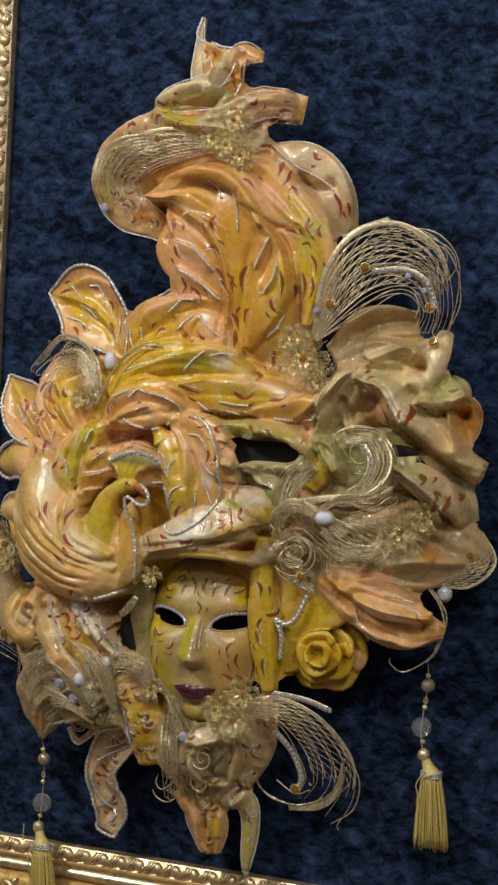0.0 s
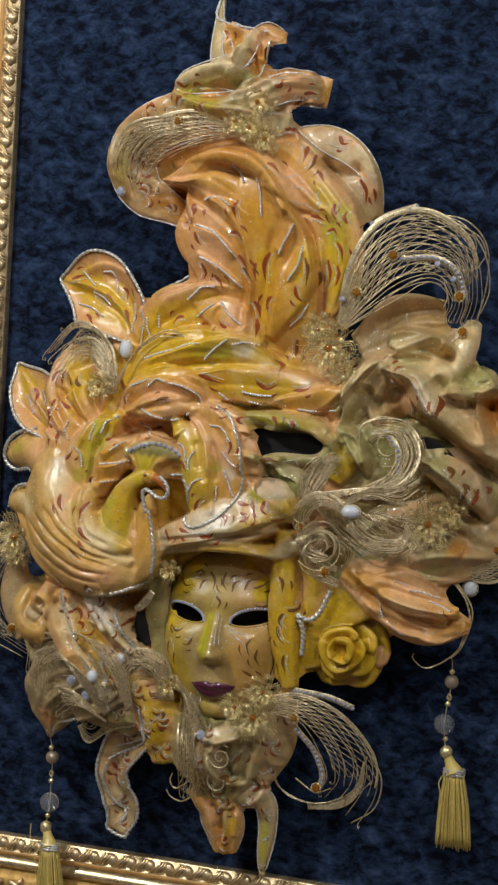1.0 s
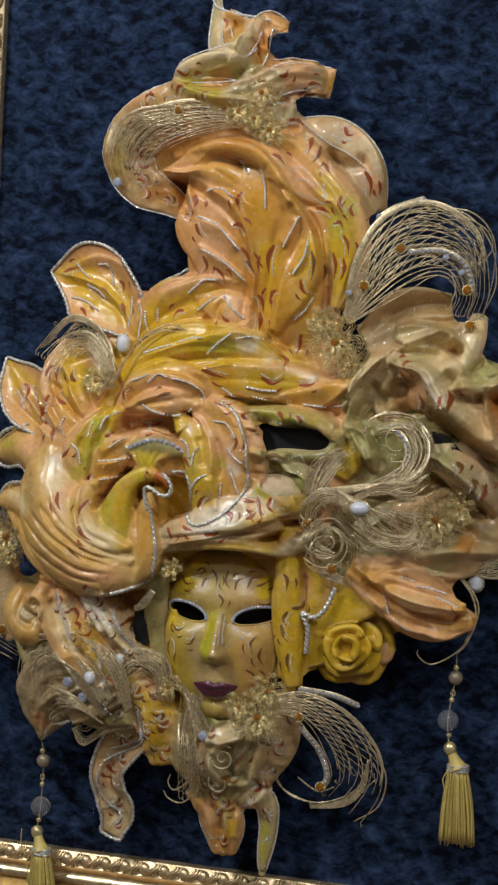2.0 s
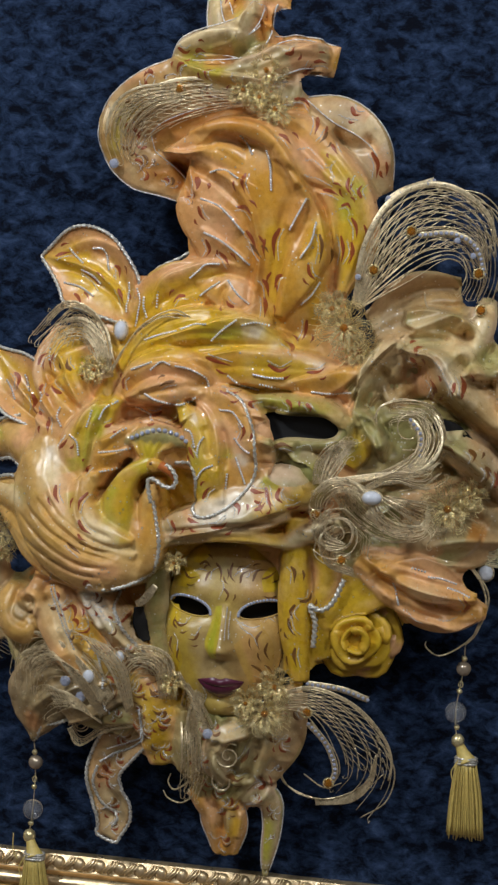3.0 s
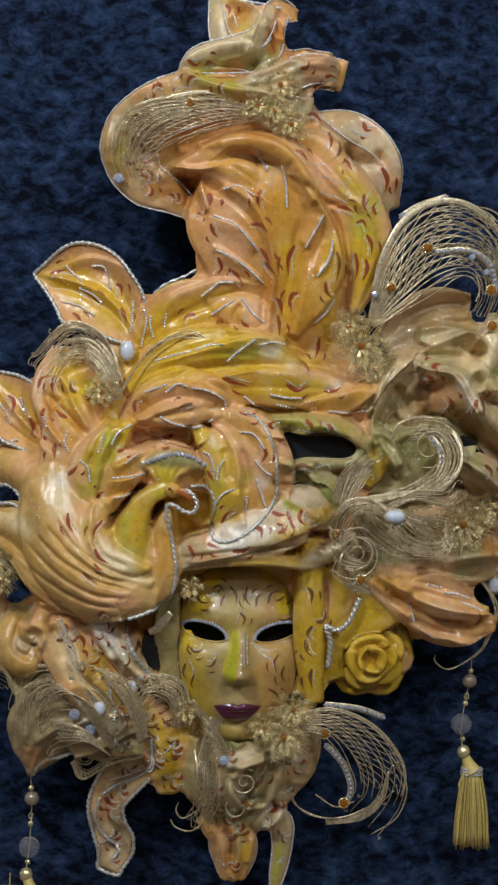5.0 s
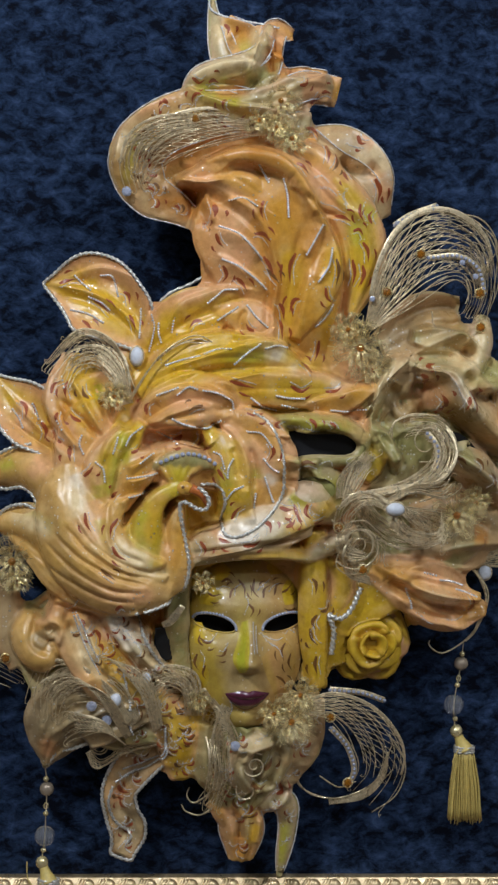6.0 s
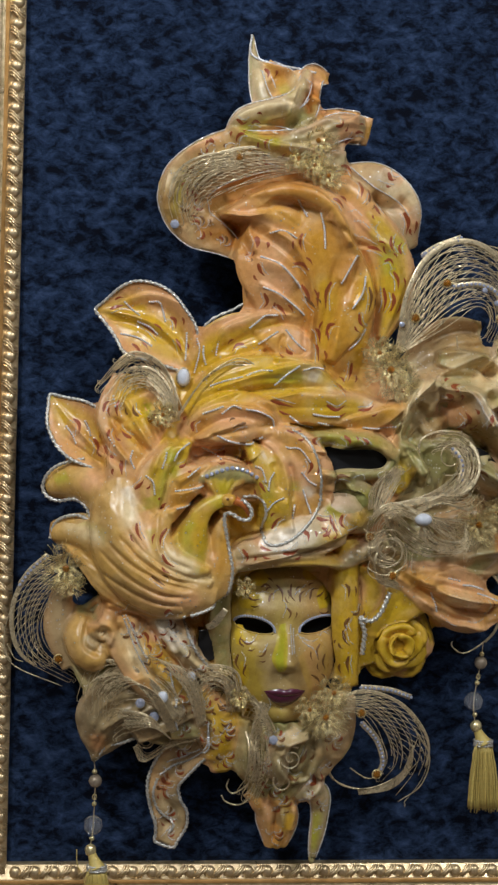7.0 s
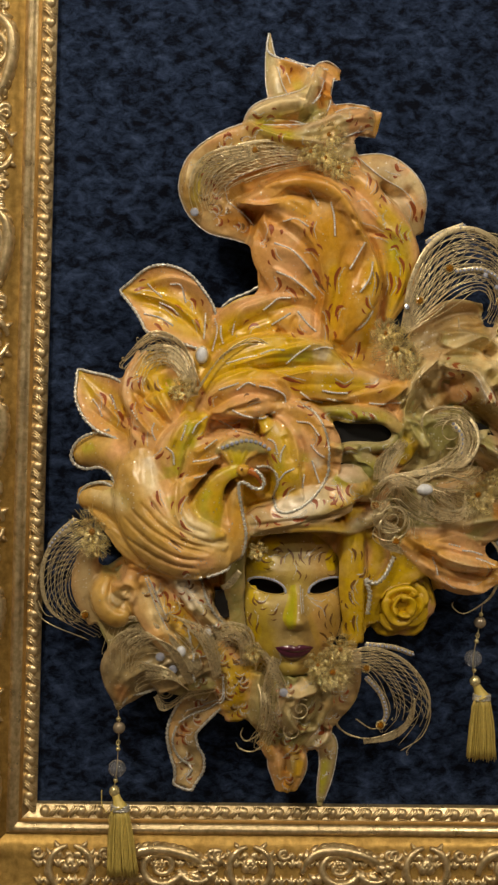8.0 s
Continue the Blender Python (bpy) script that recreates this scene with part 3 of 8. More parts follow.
# backing shell behind the modelled pieces
MAIN_BACKING = sheet("backing_shell", mask, M_YELLOW, [(283, 129, 38), (255, 199, 44), (245, 292, 50), (265, 368, 66), (278, 453, 80), (300, 530, 74), (315, 619, 68), (300, 707, 68)], [29.2, 64.3, 93.6, 111.1, 128.7, 99.4, 52.6, 40.9], bulge=0.06, n=50, m=21, crumple=0.4, thick=20)
sheet("backing_shell", mask, M_OLIVE, [(380, 484, 72), (441, 472, 76), (489, 458, 60), (520, 443, 42)], [52.6, 64.3, 46.8, 23.4], bulge=0.06, crumple=0.5, thick=15, m=21)
sheet("backing_shell", mask, M_OLIVE, [(364, 346, 70), (433, 369, 66), (498, 368, 50), (546, 368, 32)], [46.8, 52.6, 35.1, 17.5], bulge=0.06, crumple=0.5, thick=15, m=21)
sheet("backing_shell", mask, M_YELLOW, [(73, 457, 46), (108, 442, 66), (142, 462, 80), (176, 509, 76)], [23.4, 46.8, 64.3, 35.1], bulge=0.06, crumple=0.4, thick=15, m=21)
sheet("backing_shell", mask, M_OLIVE, [(71, 290, 48), (108, 245, 62), (150, 203, 66), (206, 166, 60)], [23.4, 46.8, 46.8, 29.2], bulge=0.06, crumple=0.4, thick=15, m=21)

# big plume at the crown
leaf([(336, 525, 72), (317, 584, 84), (304, 642, 92), (287, 693, 97), (272, 736, 90)], [15.2, 44.5, 60.8, 67.9, 29.2], M_ORANGE, rim=False, name="plume_leaf", bulge=0.14, n=90, m=41)
leaf([(321, 573, 80), (278, 598, 80), (255, 635, 78), (241, 675, 74)], [35.1, 36.3, 25.7, 7], M_ORANGE, rim=False, name="plume_base", bulge=0.1, crumple=0.25)
leaf([(302, 682, 98), (253, 713, 104), (204, 708, 96)], [7, 15.2, 2.3], M_PEACH, rim=False, name="plume_finger", bulge=0.4, ridge=0.1)
leaf([(230, 724, 100), (275, 732, 106), (311, 722, 104), (332, 694, 100), (352, 656, 92)], [4.7, 9.4, 11.7, 10.5, 4.7], M_PEACH, rim=False, name="plume_fold", bulge=0.7)
leaf([(322, 561, 94), (343, 609, 98), (356, 650, 92), (350, 690, 88)], [4.7, 15.2, 15.2, 4.7], M_ORANGE, rim=False, name="plume_finger", bulge=0.45)
leaf([(325, 739, 86), (355, 711, 92), (379, 677, 88), (388, 634, 84), (378, 586, 80)], [8.2, 17.5, 21.1, 18.7, 5.8], M_YELLOW, rim=False, name="plume_strip", bulge=0.4, folds=0.08)
leaf([(300, 749, 92), (336, 733, 94), (364, 702, 92), (381, 680, 86)], [5.8, 12.9, 14, 5.8], M_PEACH, rim=False, name="plume_strip", bulge=0.4)
leaf([(330, 752, 76), (366, 745, 78), (392, 722, 66), (411, 682, 54)], [12, 21, 20, 7], M_ROSEPINK, rim=False, name="ruffle", bulge=0.35, wave=0.25, waves=1.5)
leaf([(328, 759, 84), (353, 734, 82), (385, 713, 72), (410, 688, 58)], [7, 11.7, 14, 4.7], M_CREAM, rim=False, name="ruffle", bulge=-0.35, tilt=-20)

# hood that curls over at the crown
leaf([(319, 773, 82), (253, 777, 92), (195, 761, 90), (165, 732, 82), (176, 698, 76), (206, 682, 72), (240, 662, 64)], [8.2, 17.5, 23.0, 23.5, 22.6, 15.2, 3.5], M_ROSEPINK, rim=False, name="hood", crumple=0.25, bulge=0.25, n=44, m=17)
leaf([(249, 738, 86), (215, 725, 84), (208, 697, 74), (242, 665, 62)], [5.8, 15.2, 17.5, 4.7], M_ORANGE, rim=False, name="hood_lining", bulge=-0.3)

leaf([(206, 731, 80), (249, 749, 86), (301, 753, 88), (337, 748, 84)], [10.5, 16.4, 16.4, 10.5], M_ORANGE, rim=False, name="hood_lining", bulge=0.1)
# ruffled cloth on the very top
leaf([(211, 791, 84), (224, 807, 92), (256, 816, 98), (279, 830, 95), (289, 856, 82)], [5.8, 9.4, 9.9, 7.6, 4.7], M_CREAM, rim=False, name="ruffle", bulge=0.5, crumple=0.25)
leaf([(246, 800, 90), (268, 800, 98), (288, 813, 98), (297, 829, 92)], [4.7, 8.2, 8.2, 4.7], M_OLIVE, rim=False, name="ruffle", bulge=-0.5)
leaf([(213, 789, 88), (246, 783, 100), (286, 785, 100), (322, 801, 92), (349, 804, 72)], [4.7, 9.4, 11.7, 12.9, 9.4], M_CREAM, rim=False, name="ruffle", bulge=0.45, crumple=0.25, folds=0.1)
leaf([(207, 785, 86), (246, 771, 96), (287, 765, 96), (330, 767, 88)], [3.5, 8.2, 9.4, 9.4], M_CREAM, rim=False, name="ruffle", bulge=0.45, crumple=0.25)
leaf([(290, 812, 84), (289, 837, 88), (295, 854, 82), (314, 852, 68)], [8.2, 11.7, 11.7, 4.7], M_PEACH, rim=False, name="ruffle", bulge=-0.4, tilt=[0,15,25,10])
leaf([(251, 817, 68), (244, 844, 60), (237, 871, 48), (236, 897, 38)], [12.9, 11.7, 5.3, 0.9], M_CREAM, rim=False, name="ruffle_point", bulge=0.3, tilt=15)
leaf([(277, 818, 76), (266, 843, 74), (248, 866, 58)], [12.9, 15.2, 5.8], M_PEACH, rim=False, name="ruffle", bulge=-0.35)
leaf([(299, 807, 84), (329, 804, 80), (358, 800, 62)], [10.5, 15.2, 12.9], M_PEACH, rim=False, name="ruffle", bulge=0.2, wave=0.3)
tube("silver_edging", mask, M_SILVER, [(235, 897, 40), (234, 876, 50), (254, 866, 60), (281, 860, 74), (298, 856, 80)], 1.1, 6, 60, 1.7, 0.3)

# leaves at the middle
leaf([(187, 556, 68), (172, 530, 74), (155, 494, 80)], [15.2, 23.4, 19.9], M_YELLOW, rim=False, bulge=0.15)
leaf([(185, 548, 76), (156, 579, 74), (121, 601, 64), (81, 606, 46)], [8.2, 29.2, 33.9, 1.8], M_LEAF, bulge=-0.18, ridge=-0.08, n=36, m=17, barbs=0.012, barb_count=4, crumple=0.05, curl=0.12)
leaf([(178, 544, 72), (220, 578, 84), (254, 594, 90), (282, 607, 90)], [11.7, 25.7, 19.9, 2.3], M_LEAF, rim=False, bulge=0.2, ridge=0.1, n=36, barbs=0.012, barb_count=4, crumple=0.05, curl=0.12)
tube("cord", mask, M_CORD, [(183, 580, 66), (200, 600, 70), (225, 613, 74), (241, 628, 74), (245, 652, 72), (237, 679, 72)], 1.5, 8, 90, 0.95, 0.32)
leaf([(242, 588, 92), (277, 578, 98), (314, 552, 92)], [2.3, 16.4, 3.5], M_PEACH, rim=False, bulge=0.35, barbs=0.012, barb_count=4, crumple=0.05, curl=0.12)
leaf([(175, 501, 86), (214, 532, 96), (259, 544, 104), (307, 537, 100), (340, 524, 88)], [9.4, 19.9, 21.1, 17.5, 2.3], M_LEMON, rim=False, bulge=0.35, ridge=0.1, n=40, m=17, folds=0.03, fold_count=5, barbs=0.012, barb_count=4, crumple=0.05, curl=0.12)
leaf([(233, 503, 94), (284, 513, 104), (332, 514, 100), (388, 515, 86)], [7, 15.2, 16.4, 2.9], M_YELLOW, rim=False, bulge=0.4, ridge=0.08, barbs=0.012, barb_count=4, crumple=0.05, curl=0.12)
leaf([(327, 500, 96), (363, 503, 96), (404, 520, 88)], [3.5, 12.9, 2.9], M_PEACH, rim=False, bulge=0.45, barbs=0.012, barb_count=4, crumple=0.05, curl=0.12)
leaf([(172, 473, 96), (206, 496, 106), (243, 501, 110), (274, 483, 102)], [5.8, 22.2, 22.2, 4.7], M_PEACH, bulge=0.3, ridge=0.06, rim=False, n=36, barbs=0.012, barb_count=4, crumple=0.05, curl=0.12)
leaf([(184, 479, 111), (219, 487, 118), (262, 488, 110)], [1.2, 11.7, 1.2], M_PEACH, rim=False, bulge=0.6, barbs=0.012, barb_count=4, crumple=0.05, curl=0.12)
leaf([(251, 489, 106), (284, 468, 114), (300, 437, 114), (292, 401, 110), (264, 372, 104)], [7, 23.4, 25.7, 19.9, 2.3], M_PEACH, rim=False, bulge=0.35, ridge=0.05, n=40, m=17, barbs=0.012, barb_count=4, crumple=0.05, curl=0.12)
leaf([(235, 476, 110), (260, 448, 118), (269, 413, 118), (259, 377, 108)], [4.7, 15.2, 15.2, 2.3], M_LEMON, rim=False, bulge=0.5, barbs=0.012, barb_count=4, crumple=0.05, curl=0.12)
leaf([(117, 375, 96), (114, 422, 100), (123, 469, 94), (160, 507, 86)], [10.5, 17.5, 19.9, 4.7], M_PEACH, rim=False, bulge=0.3, n=36, barbs=0.012, barb_count=4, crumple=0.05, curl=0.12)
leaf([(138, 389, 106), (141, 436, 110), (160, 473, 104)], [5.8, 15.2, 4.7], M_YELLOW, rim=False, bulge=0.35, ridge=0.1, barbs=0.012, barb_count=4, crumple=0.05, curl=0.12)
leaf([(159, 393, 110), (172, 431, 114), (201, 452, 112)], [5.8, 16.4, 4.7], M_PEACH, rim=False, bulge=0.35, ridge=0.1, barbs=0.012, barb_count=4, crumple=0.05, curl=0.12)
leaf([(156, 418, 106), (163, 454, 112), (177, 477, 106)], [3.5, 11.7, 4.7], M_LEMON, rim=False, bulge=0.4, barbs=0.012, barb_count=4, crumple=0.05, curl=0.12)
leaf([(186, 437, 116), (215, 445, 120), (251, 438, 112)], [2.9, 9.4, 2.9], M_OLIVE, rim=False, bulge=0.4, name="bird_crest")

# leaves at the outer side
leaf([(96, 449, 74), (73, 475, 66), (51, 496, 54), (36, 515, 42)], [11.7, 25.7, 22.2, 1.8], M_LEAF, bulge=-0.18, ridge=-0.08, m=17, barbs=0.012, barb_count=4, crumple=0.05, curl=0.12)
leaf([(127, 450, 82), (118, 496, 76), (120, 539, 58)], [14, 31.6, 18.7], M_YELLOW, rim=False, bulge=0.2, folds=0.06, fold_count=5, barbs=0.012, barb_count=4, crumple=0.05, curl=0.12)
leaf([(112, 369, 94), (98, 414, 84), (73, 427, 66), (54, 425, 54), (41, 422, 48), (36, 421, 46)], [16.4, 22.2, 22.2, 21.1, 18.7, 11.7], M_BIRD, rim=False, name="scrolled_finger", bulge=0.7)
cord(mask, [(72, 452, 70), (48, 445, 64), (35, 434, 58), (30, 420, 54), (35, 410, 54), (47, 406, 58), (63, 409, 66), (74, 403, 74), (81, 388, 78), (68, 393, 74), (53, 390, 66), (43, 381, 58), (39, 366, 56)], 1.7)
leaf([(133, 336, 104), (95, 367, 88), (70, 374, 66), (53, 373, 56), (44, 370, 50)], [18.7, 19.9, 19.9, 18.7, 11.7], M_BIRD, rim=False, name="scrolled_finger", bulge=0.7)
leaf([(86, 398, 70), (83, 383, 74), (75, 366, 76)], [8.2, 9.4, 5.8], M_OLIVE, rim=False, bulge=-0.3, barbs=0.012, barb_count=4, crumple=0.05, curl=0.12)

# the bird
leaf([(170, 435, 104), (216, 438, 108), (255, 425, 104)], [9.4, 21.1, 11.7], M_PEACH, rim=False, name="crest_field", bulge=0.1)
leaf([(110, 433, 94), (114, 388, 106), (134, 349, 114), (170, 324, 118), (208, 318, 112)], [19.9, 32.8, 37.4, 30.4, 15.2], M_BIRD, rim=False, name="bird_body", bulge=0.5, folds=0.006, fold_count=9, crumple=0.12, n=44, m=31)
leaf([(50, 365, 58), (75, 350, 78), (107, 328, 94), (156, 310, 106), (197, 306, 104)], [2.3, 11.7, 19.9, 17.5, 7], M_BIRD, rim=False, name="bird_tail", crumple=0.15, bulge=0.35, folds=0.03, fold_count=6, n=36, m=25)
leaf([(216, 402, 112), (208, 368, 114), (207, 334, 112), (188, 309, 108)], [3.5, 14, 19.3, 8.2], M_BIRD, rim=False, name="bird_breast", bulge=0.4)
tube("bird_neck", mask, M_BIRDNECK, [(175, 341, 112), (181, 376, 116), (194, 406, 120), (216, 419, 122)], [24.6, 19.3, 11.1, 7], 20, 30, flat=0.5, skin=True)
ball("bird_head", mask, M_BIRDNECK, (218, 418, 123), 8.4, 0.7, 0.8)
leaf([(217, 417, 120), (213, 428, 121), (213, 439, 118)], [3.5, 11.7, 21.1], M_BIRDNECK, rim=False, name="bird_crest", bulge=0.2, folds=0.08, fold_count=5)
tube("beak", mask, M_BEAK, [(224, 419, 128), (234, 413, 128), (239, 402, 124)], [4.7, 3.5, 0.6], 10, 14, label="orange painted beak")
ball("bird_eye", mask, M_BROWN, (216, 420, 132), 1.6)
leaf([(159, 405, 114), (146, 377, 122), (159, 352, 128), (201, 345, 126)], [5.8, 15.2, 15.2, 2.3], M_BIRD, rim=False, name="bird_wing", bulge=0.4, folds=0.02, fold_count=5)
leaf([(142, 356, 122), (166, 334, 126), (204, 331, 122)], [3.5, 10.5, 3.5], M_BIRD, rim=False, name="bird_wing", bulge=0.4, folds=0.03, fold_count=5)
LAID.append([(217, 384, 120), (221, 366, 118), (225, 342, 116), (220, 318, 112), (204, 306, 110), (183, 298, 106)])
cord(mask, [(217, 383, 126), (214, 397, 128), (215, 405, 130), (221, 405, 132), (230, 400, 133), (238, 400, 133), (241, 407, 133), (237, 415, 132), (230, 420, 130)], 1.9)

# hat brim and drapes
leaf([(222, 358, 106), (264, 368, 116), (305, 383, 115), (341, 401, 105), (371, 388, 92)], [7, 16.4, 22.2, 24.6, 5.8], M_CREAM, rim=False, name="hat_brim", crumple=0.12, bulge=0.45, n=40, m=17)
leaf([(228, 344, 104), (271, 356, 112), (313, 356, 108), (342, 349, 98)], [4.7, 7.6, 7.6, 4.7], M_CREAM, rim=False, name="hat_brim", crumple=0.12, bulge=0.8)
leaf([(301, 484, 98), (338, 481, 104), (373, 479, 102), (391, 463, 99), (380, 447, 99), (335, 443, 97), (313, 434, 95)], [3.5, 8.8, 8.2, 6.4, 5.3, 6.4, 4.7], M_OLIVE, rim=False, name="drape", crumple=0.25, bulge=0.7, n=44)
leaf([(321, 438, 92), (351, 428, 95), (368, 409, 94), (362, 385, 90)], [4.7, 11.7, 15.2, 5.8], M_OLIVE, rim=False, name="drape", crumple=0.25, bulge=0.5)
# added black sheets: they stand in for the shade in deep hollows
sheet("hollow_shade", mask, M_DARK, [(202, 276, 80), (204, 261, 80), (209, 243, 78)], [5.8, 8.2, 4.7], bulge=0.0)
sheet("hollow_shade", mask, M_DARK, [(471, 472, 82), (488, 465, 80), (506, 454, 74)], [4.7, 8.2, 4.7], bulge=0.0)
sheet("hollow_shade", mask, M_DARK, [(297, 454, 90), (336, 457, 90), (395, 460, 90)], [14, 17.5, 11.7], bulge=0.0)
sheet("hollow_shade", mask, M_DARK, [(323, 420, 88), (343, 420, 90), (364, 415, 90)], [5.8, 12.9, 4.7], bulge=0.0)
leaf([(427, 541, 84), (414, 510, 90), (403, 481, 94), (400, 464, 92)], [9.4, 14, 8.2, 2.9], M_OLIVE, rim=False, name="drape", crumple=0.25, bulge=-0.4, tilt=20)
leaf([(399, 481, 92), (410, 471, 97), (424, 449, 94), (426, 435, 88)], [2.9, 5.8, 5.8, 2.9], M_OLIVE, rim=False, name="drape", crumple=0.25, bulge=0.7)
leaf([(397, 472, 84), (402, 447, 88), (392, 427, 88)], [4.7, 12.9, 9.4], M_LEMON, rim=False, name="drape", crumple=0.25, bulge=0.3)
leaf([(339, 350, 96), (363, 361, 92), (393, 374, 90)], [5.8, 9.4, 8.2], M_CREAM, rim=False, name="drape", crumple=0.25, bulge=0.5)

# crumpled cloth on the far side
leaf([(417, 501, 80), (447, 523, 88), (479, 522, 92), (507, 491, 82), (538, 465, 66), (560, 455, 50)], [25.7, 28.1, 26.9, 18.7, 15.2, 8.2], M_ROSEPINK, rim=False, name="crumpled_cloth", crumple=0.18, grain=46, bulge=0.25, folds=0.05, fold_count=3, n=44, m=25)
leaf([(431, 541, 88), (454, 541, 96), (477, 536, 98), (489, 512, 94), (494, 488, 86)], [4.7, 8.2, 8.8, 8.8, 4.7], M_CREAM, rim=False, name="crumpled_cloth", crumple=0.18, grain=46, bulge=0.7)
leaf([(408, 554, 80), (453, 578, 80), (491, 586, 66)], [15.2, 30.4, 19.9], M_ROSEPINK, rim=False, name="crumpled_cloth", crumple=0.18, grain=46, bulge=-0.3, folds=0.08)
leaf([(438, 567, 88), (457, 565, 92), (495, 553, 86), (505, 543, 78)], [5.8, 12.9, 14, 5.8], M_OLIVE, rim=False, name="crumpled_cloth", crumple=0.18, grain=46, bulge=-0.4)
leaf([(514, 588, 52), (508, 560, 70), (498, 532, 78), (490, 515, 78)], [7, 11.7, 10.5, 4.7], M_CREAM, rim=False, name="crumpled_cloth", crumple=0.18, grain=46, bulge=0.6)
leaf([(488, 517, 80), (512, 517, 76), (529, 528, 66), (521, 544, 50)], [4.7, 10.5, 15.2, 4.7], M_OLIVE, rim=False, name="crumpled_cloth", crumple=0.18, grain=46, bulge=0.5, tilt=[0,-15,-20,0])
leaf([(526, 525, 64), (543, 515, 60), (543, 493, 56), (534, 473, 58)], [4.7, 10.5, 9.4, 3.5], M_PEACH, rim=False, name="crumpled_cloth", crumple=0.18, grain=46, bulge=-0.5)
leaf([(524, 522, 70), (528, 498, 70), (539, 468, 62)], [4.1, 7, 5.8], M_CREAM, rim=False, name="crumpled_cloth", crumple=0.18, grain=46, bulge=0.8)
leaf([(475, 525, 88), (487, 501, 86), (520, 472, 72), (555, 446, 46)], [5.8, 11.7, 11.7, 7], M_CREAM, rim=False, name="crumpled_cloth", crumple=0.18, grain=46, bulge=0.6)
leaf([(473, 462, 76), (503, 444, 78), (528, 419, 68), (543, 401, 58)], [10.5, 17.5, 15.2, 4.7], M_CREAM, rim=False, name="crumpled_cloth", crumple=0.18, grain=46, bulge=0.45)
leaf([(504, 447, 46), (535, 424, 38), (550, 402, 32)], [15.2, 16.4, 4.7], M_OLIVE, rim=False, name="crumpled_cloth", crumple=0.18, grain=46, bulge=0.3)
leaf([(445, 370, 66), (501, 373, 62), (543, 375, 46), (568, 365, 36)], [29.2, 37.4, 30.4, 10.5], M_ROSEPINK, rim=False, name="crumpled_cloth", crumple=0.18, grain=46, bulge=0.3, folds=0.04, fold_count=3, n=36, m=21)
leaf([(475, 339, 64), (501, 368, 70), (512, 399, 66)], [11.7, 17.5, 11.7], M_OLIVE, rim=False, name="crumpled_cloth", crumple=0.18, grain=46, bulge=0.4)
leaf([(408, 340, 76), (456, 320, 74), (498, 298, 64), (531, 294, 54)], [11.7, 26.9, 28.1, 5.8], M_PEACH, name="leaf", rim=False, bulge=0.2, ridge=0.2, folds=0.07, fold_count=4, n=36, m=17)
leaf([(428, 337, 82), (475, 316, 82), (520, 308, 66)], [3.5, 11.7, 4.7], M_PEACH, rim=False, bulge=0.6, barbs=0.012, barb_count=4, crumple=0.05, curl=0.12)

# side hair bands, rose leaf
leaf([(350, 376, 88), (349, 324, 86), (352, 269, 82), (360, 216, 74)], [9.4, 12.9, 12.9, 8.2], M_LEMON, rim=False, name="side_band", bulge=0.5, folds=0.06)
leaf([(222, 334, 84), (217, 285, 80), (226, 224, 74)], [8.2, 11.7, 9.4], M_OLIVE, rim=False, name="side_band", bulge=0.4)
leaf([(363, 347, 78), (380, 323, 76), (370, 286, 72)], [7, 12.9, 8.2], M_YELLOW, rim=False, name="side_band", bulge=0.4)
leaf([(449, 311, 70), (405, 302, 74), (370, 274, 72), (379, 236, 66)], [9.4, 19.9, 17.5, 8.2], M_LEMON, rim=False, bulge=0.1, name="rose_leaf")
cord(mask, [(397, 319, 84), (388, 297, 84), (377, 288, 84), (366, 291, 84), (372, 276, 82), (371, 251, 78)], 2.4, "thick silver cord beside the rose")

# cloth below, near side
leaf([(113, 289, 88), (130, 257, 92), (160, 222, 90), (194, 193, 84)], [17.5, 24.6, 24.6, 10.5], M_PEACH, rim=False, name="lower_cloth", crumple=0.2, bulge=0.2, n=36)
leaf([(152, 292, 94), (171, 270, 94), (195, 240, 88), (228, 216, 80)], [11.7, 14, 9.4, 4.7], M_CREAM, rim=False, name="lower_cloth", crumple=0.3, bulge=0.35)
leaf([(77, 287, 68), (72, 265, 74), (87, 245, 78), (105, 259, 74)], [8.2, 15.2, 15.2, 5.8], M_BIRD, rim=False, name="lower_scroll", bulge=0.8)
leaf([(105, 304, 90), (100, 279, 86), (83, 272, 80)], [5.8, 11.7, 8.2], M_PEACH, rim=False, name="lower_scroll", bulge=0.6)
leaf([(53, 315, 56), (51, 273, 56), (67, 231, 56)], [9.4, 15.2, 11.7], M_ROSEPINK, rim=False, name="lower_scroll", bulge=0.3)
leaf([(197, 205, 84), (150, 197, 84), (109, 181, 66), (92, 126, 38)], [16.4, 33.9, 32.8, 1.8], M_TAUPE, rim=False, name="lower_wing", crumple=0.3, bulge=0.15, folds=0.07, fold_count=4, n=36, m=17)
cord(mask, [(82, 177, 52), (86, 149, 44), (92, 125, 38), (104, 143, 50), (120, 149, 58), (137, 157, 62)], 1.7)
leaf([(221, 166, 62), (188, 139, 56), (167, 105, 46), (170, 77, 40), (177, 60, 36), (174, 43, 33), (170, 31, 31)], [14, 17.5, 18.1, 15.8, 15, 16, 9], M_ROSEPINK, rim=True, name="ribbon_tail", crumple=0.2, bulge=-0.25, n=40)
leaf([(193, 211, 84), (219, 173, 76), (229, 122, 58)], [15.2, 21.1, 12.9], M_YELLOW, rim=False, name="lower_cloth", crumple=0.3, bulge=0.35)
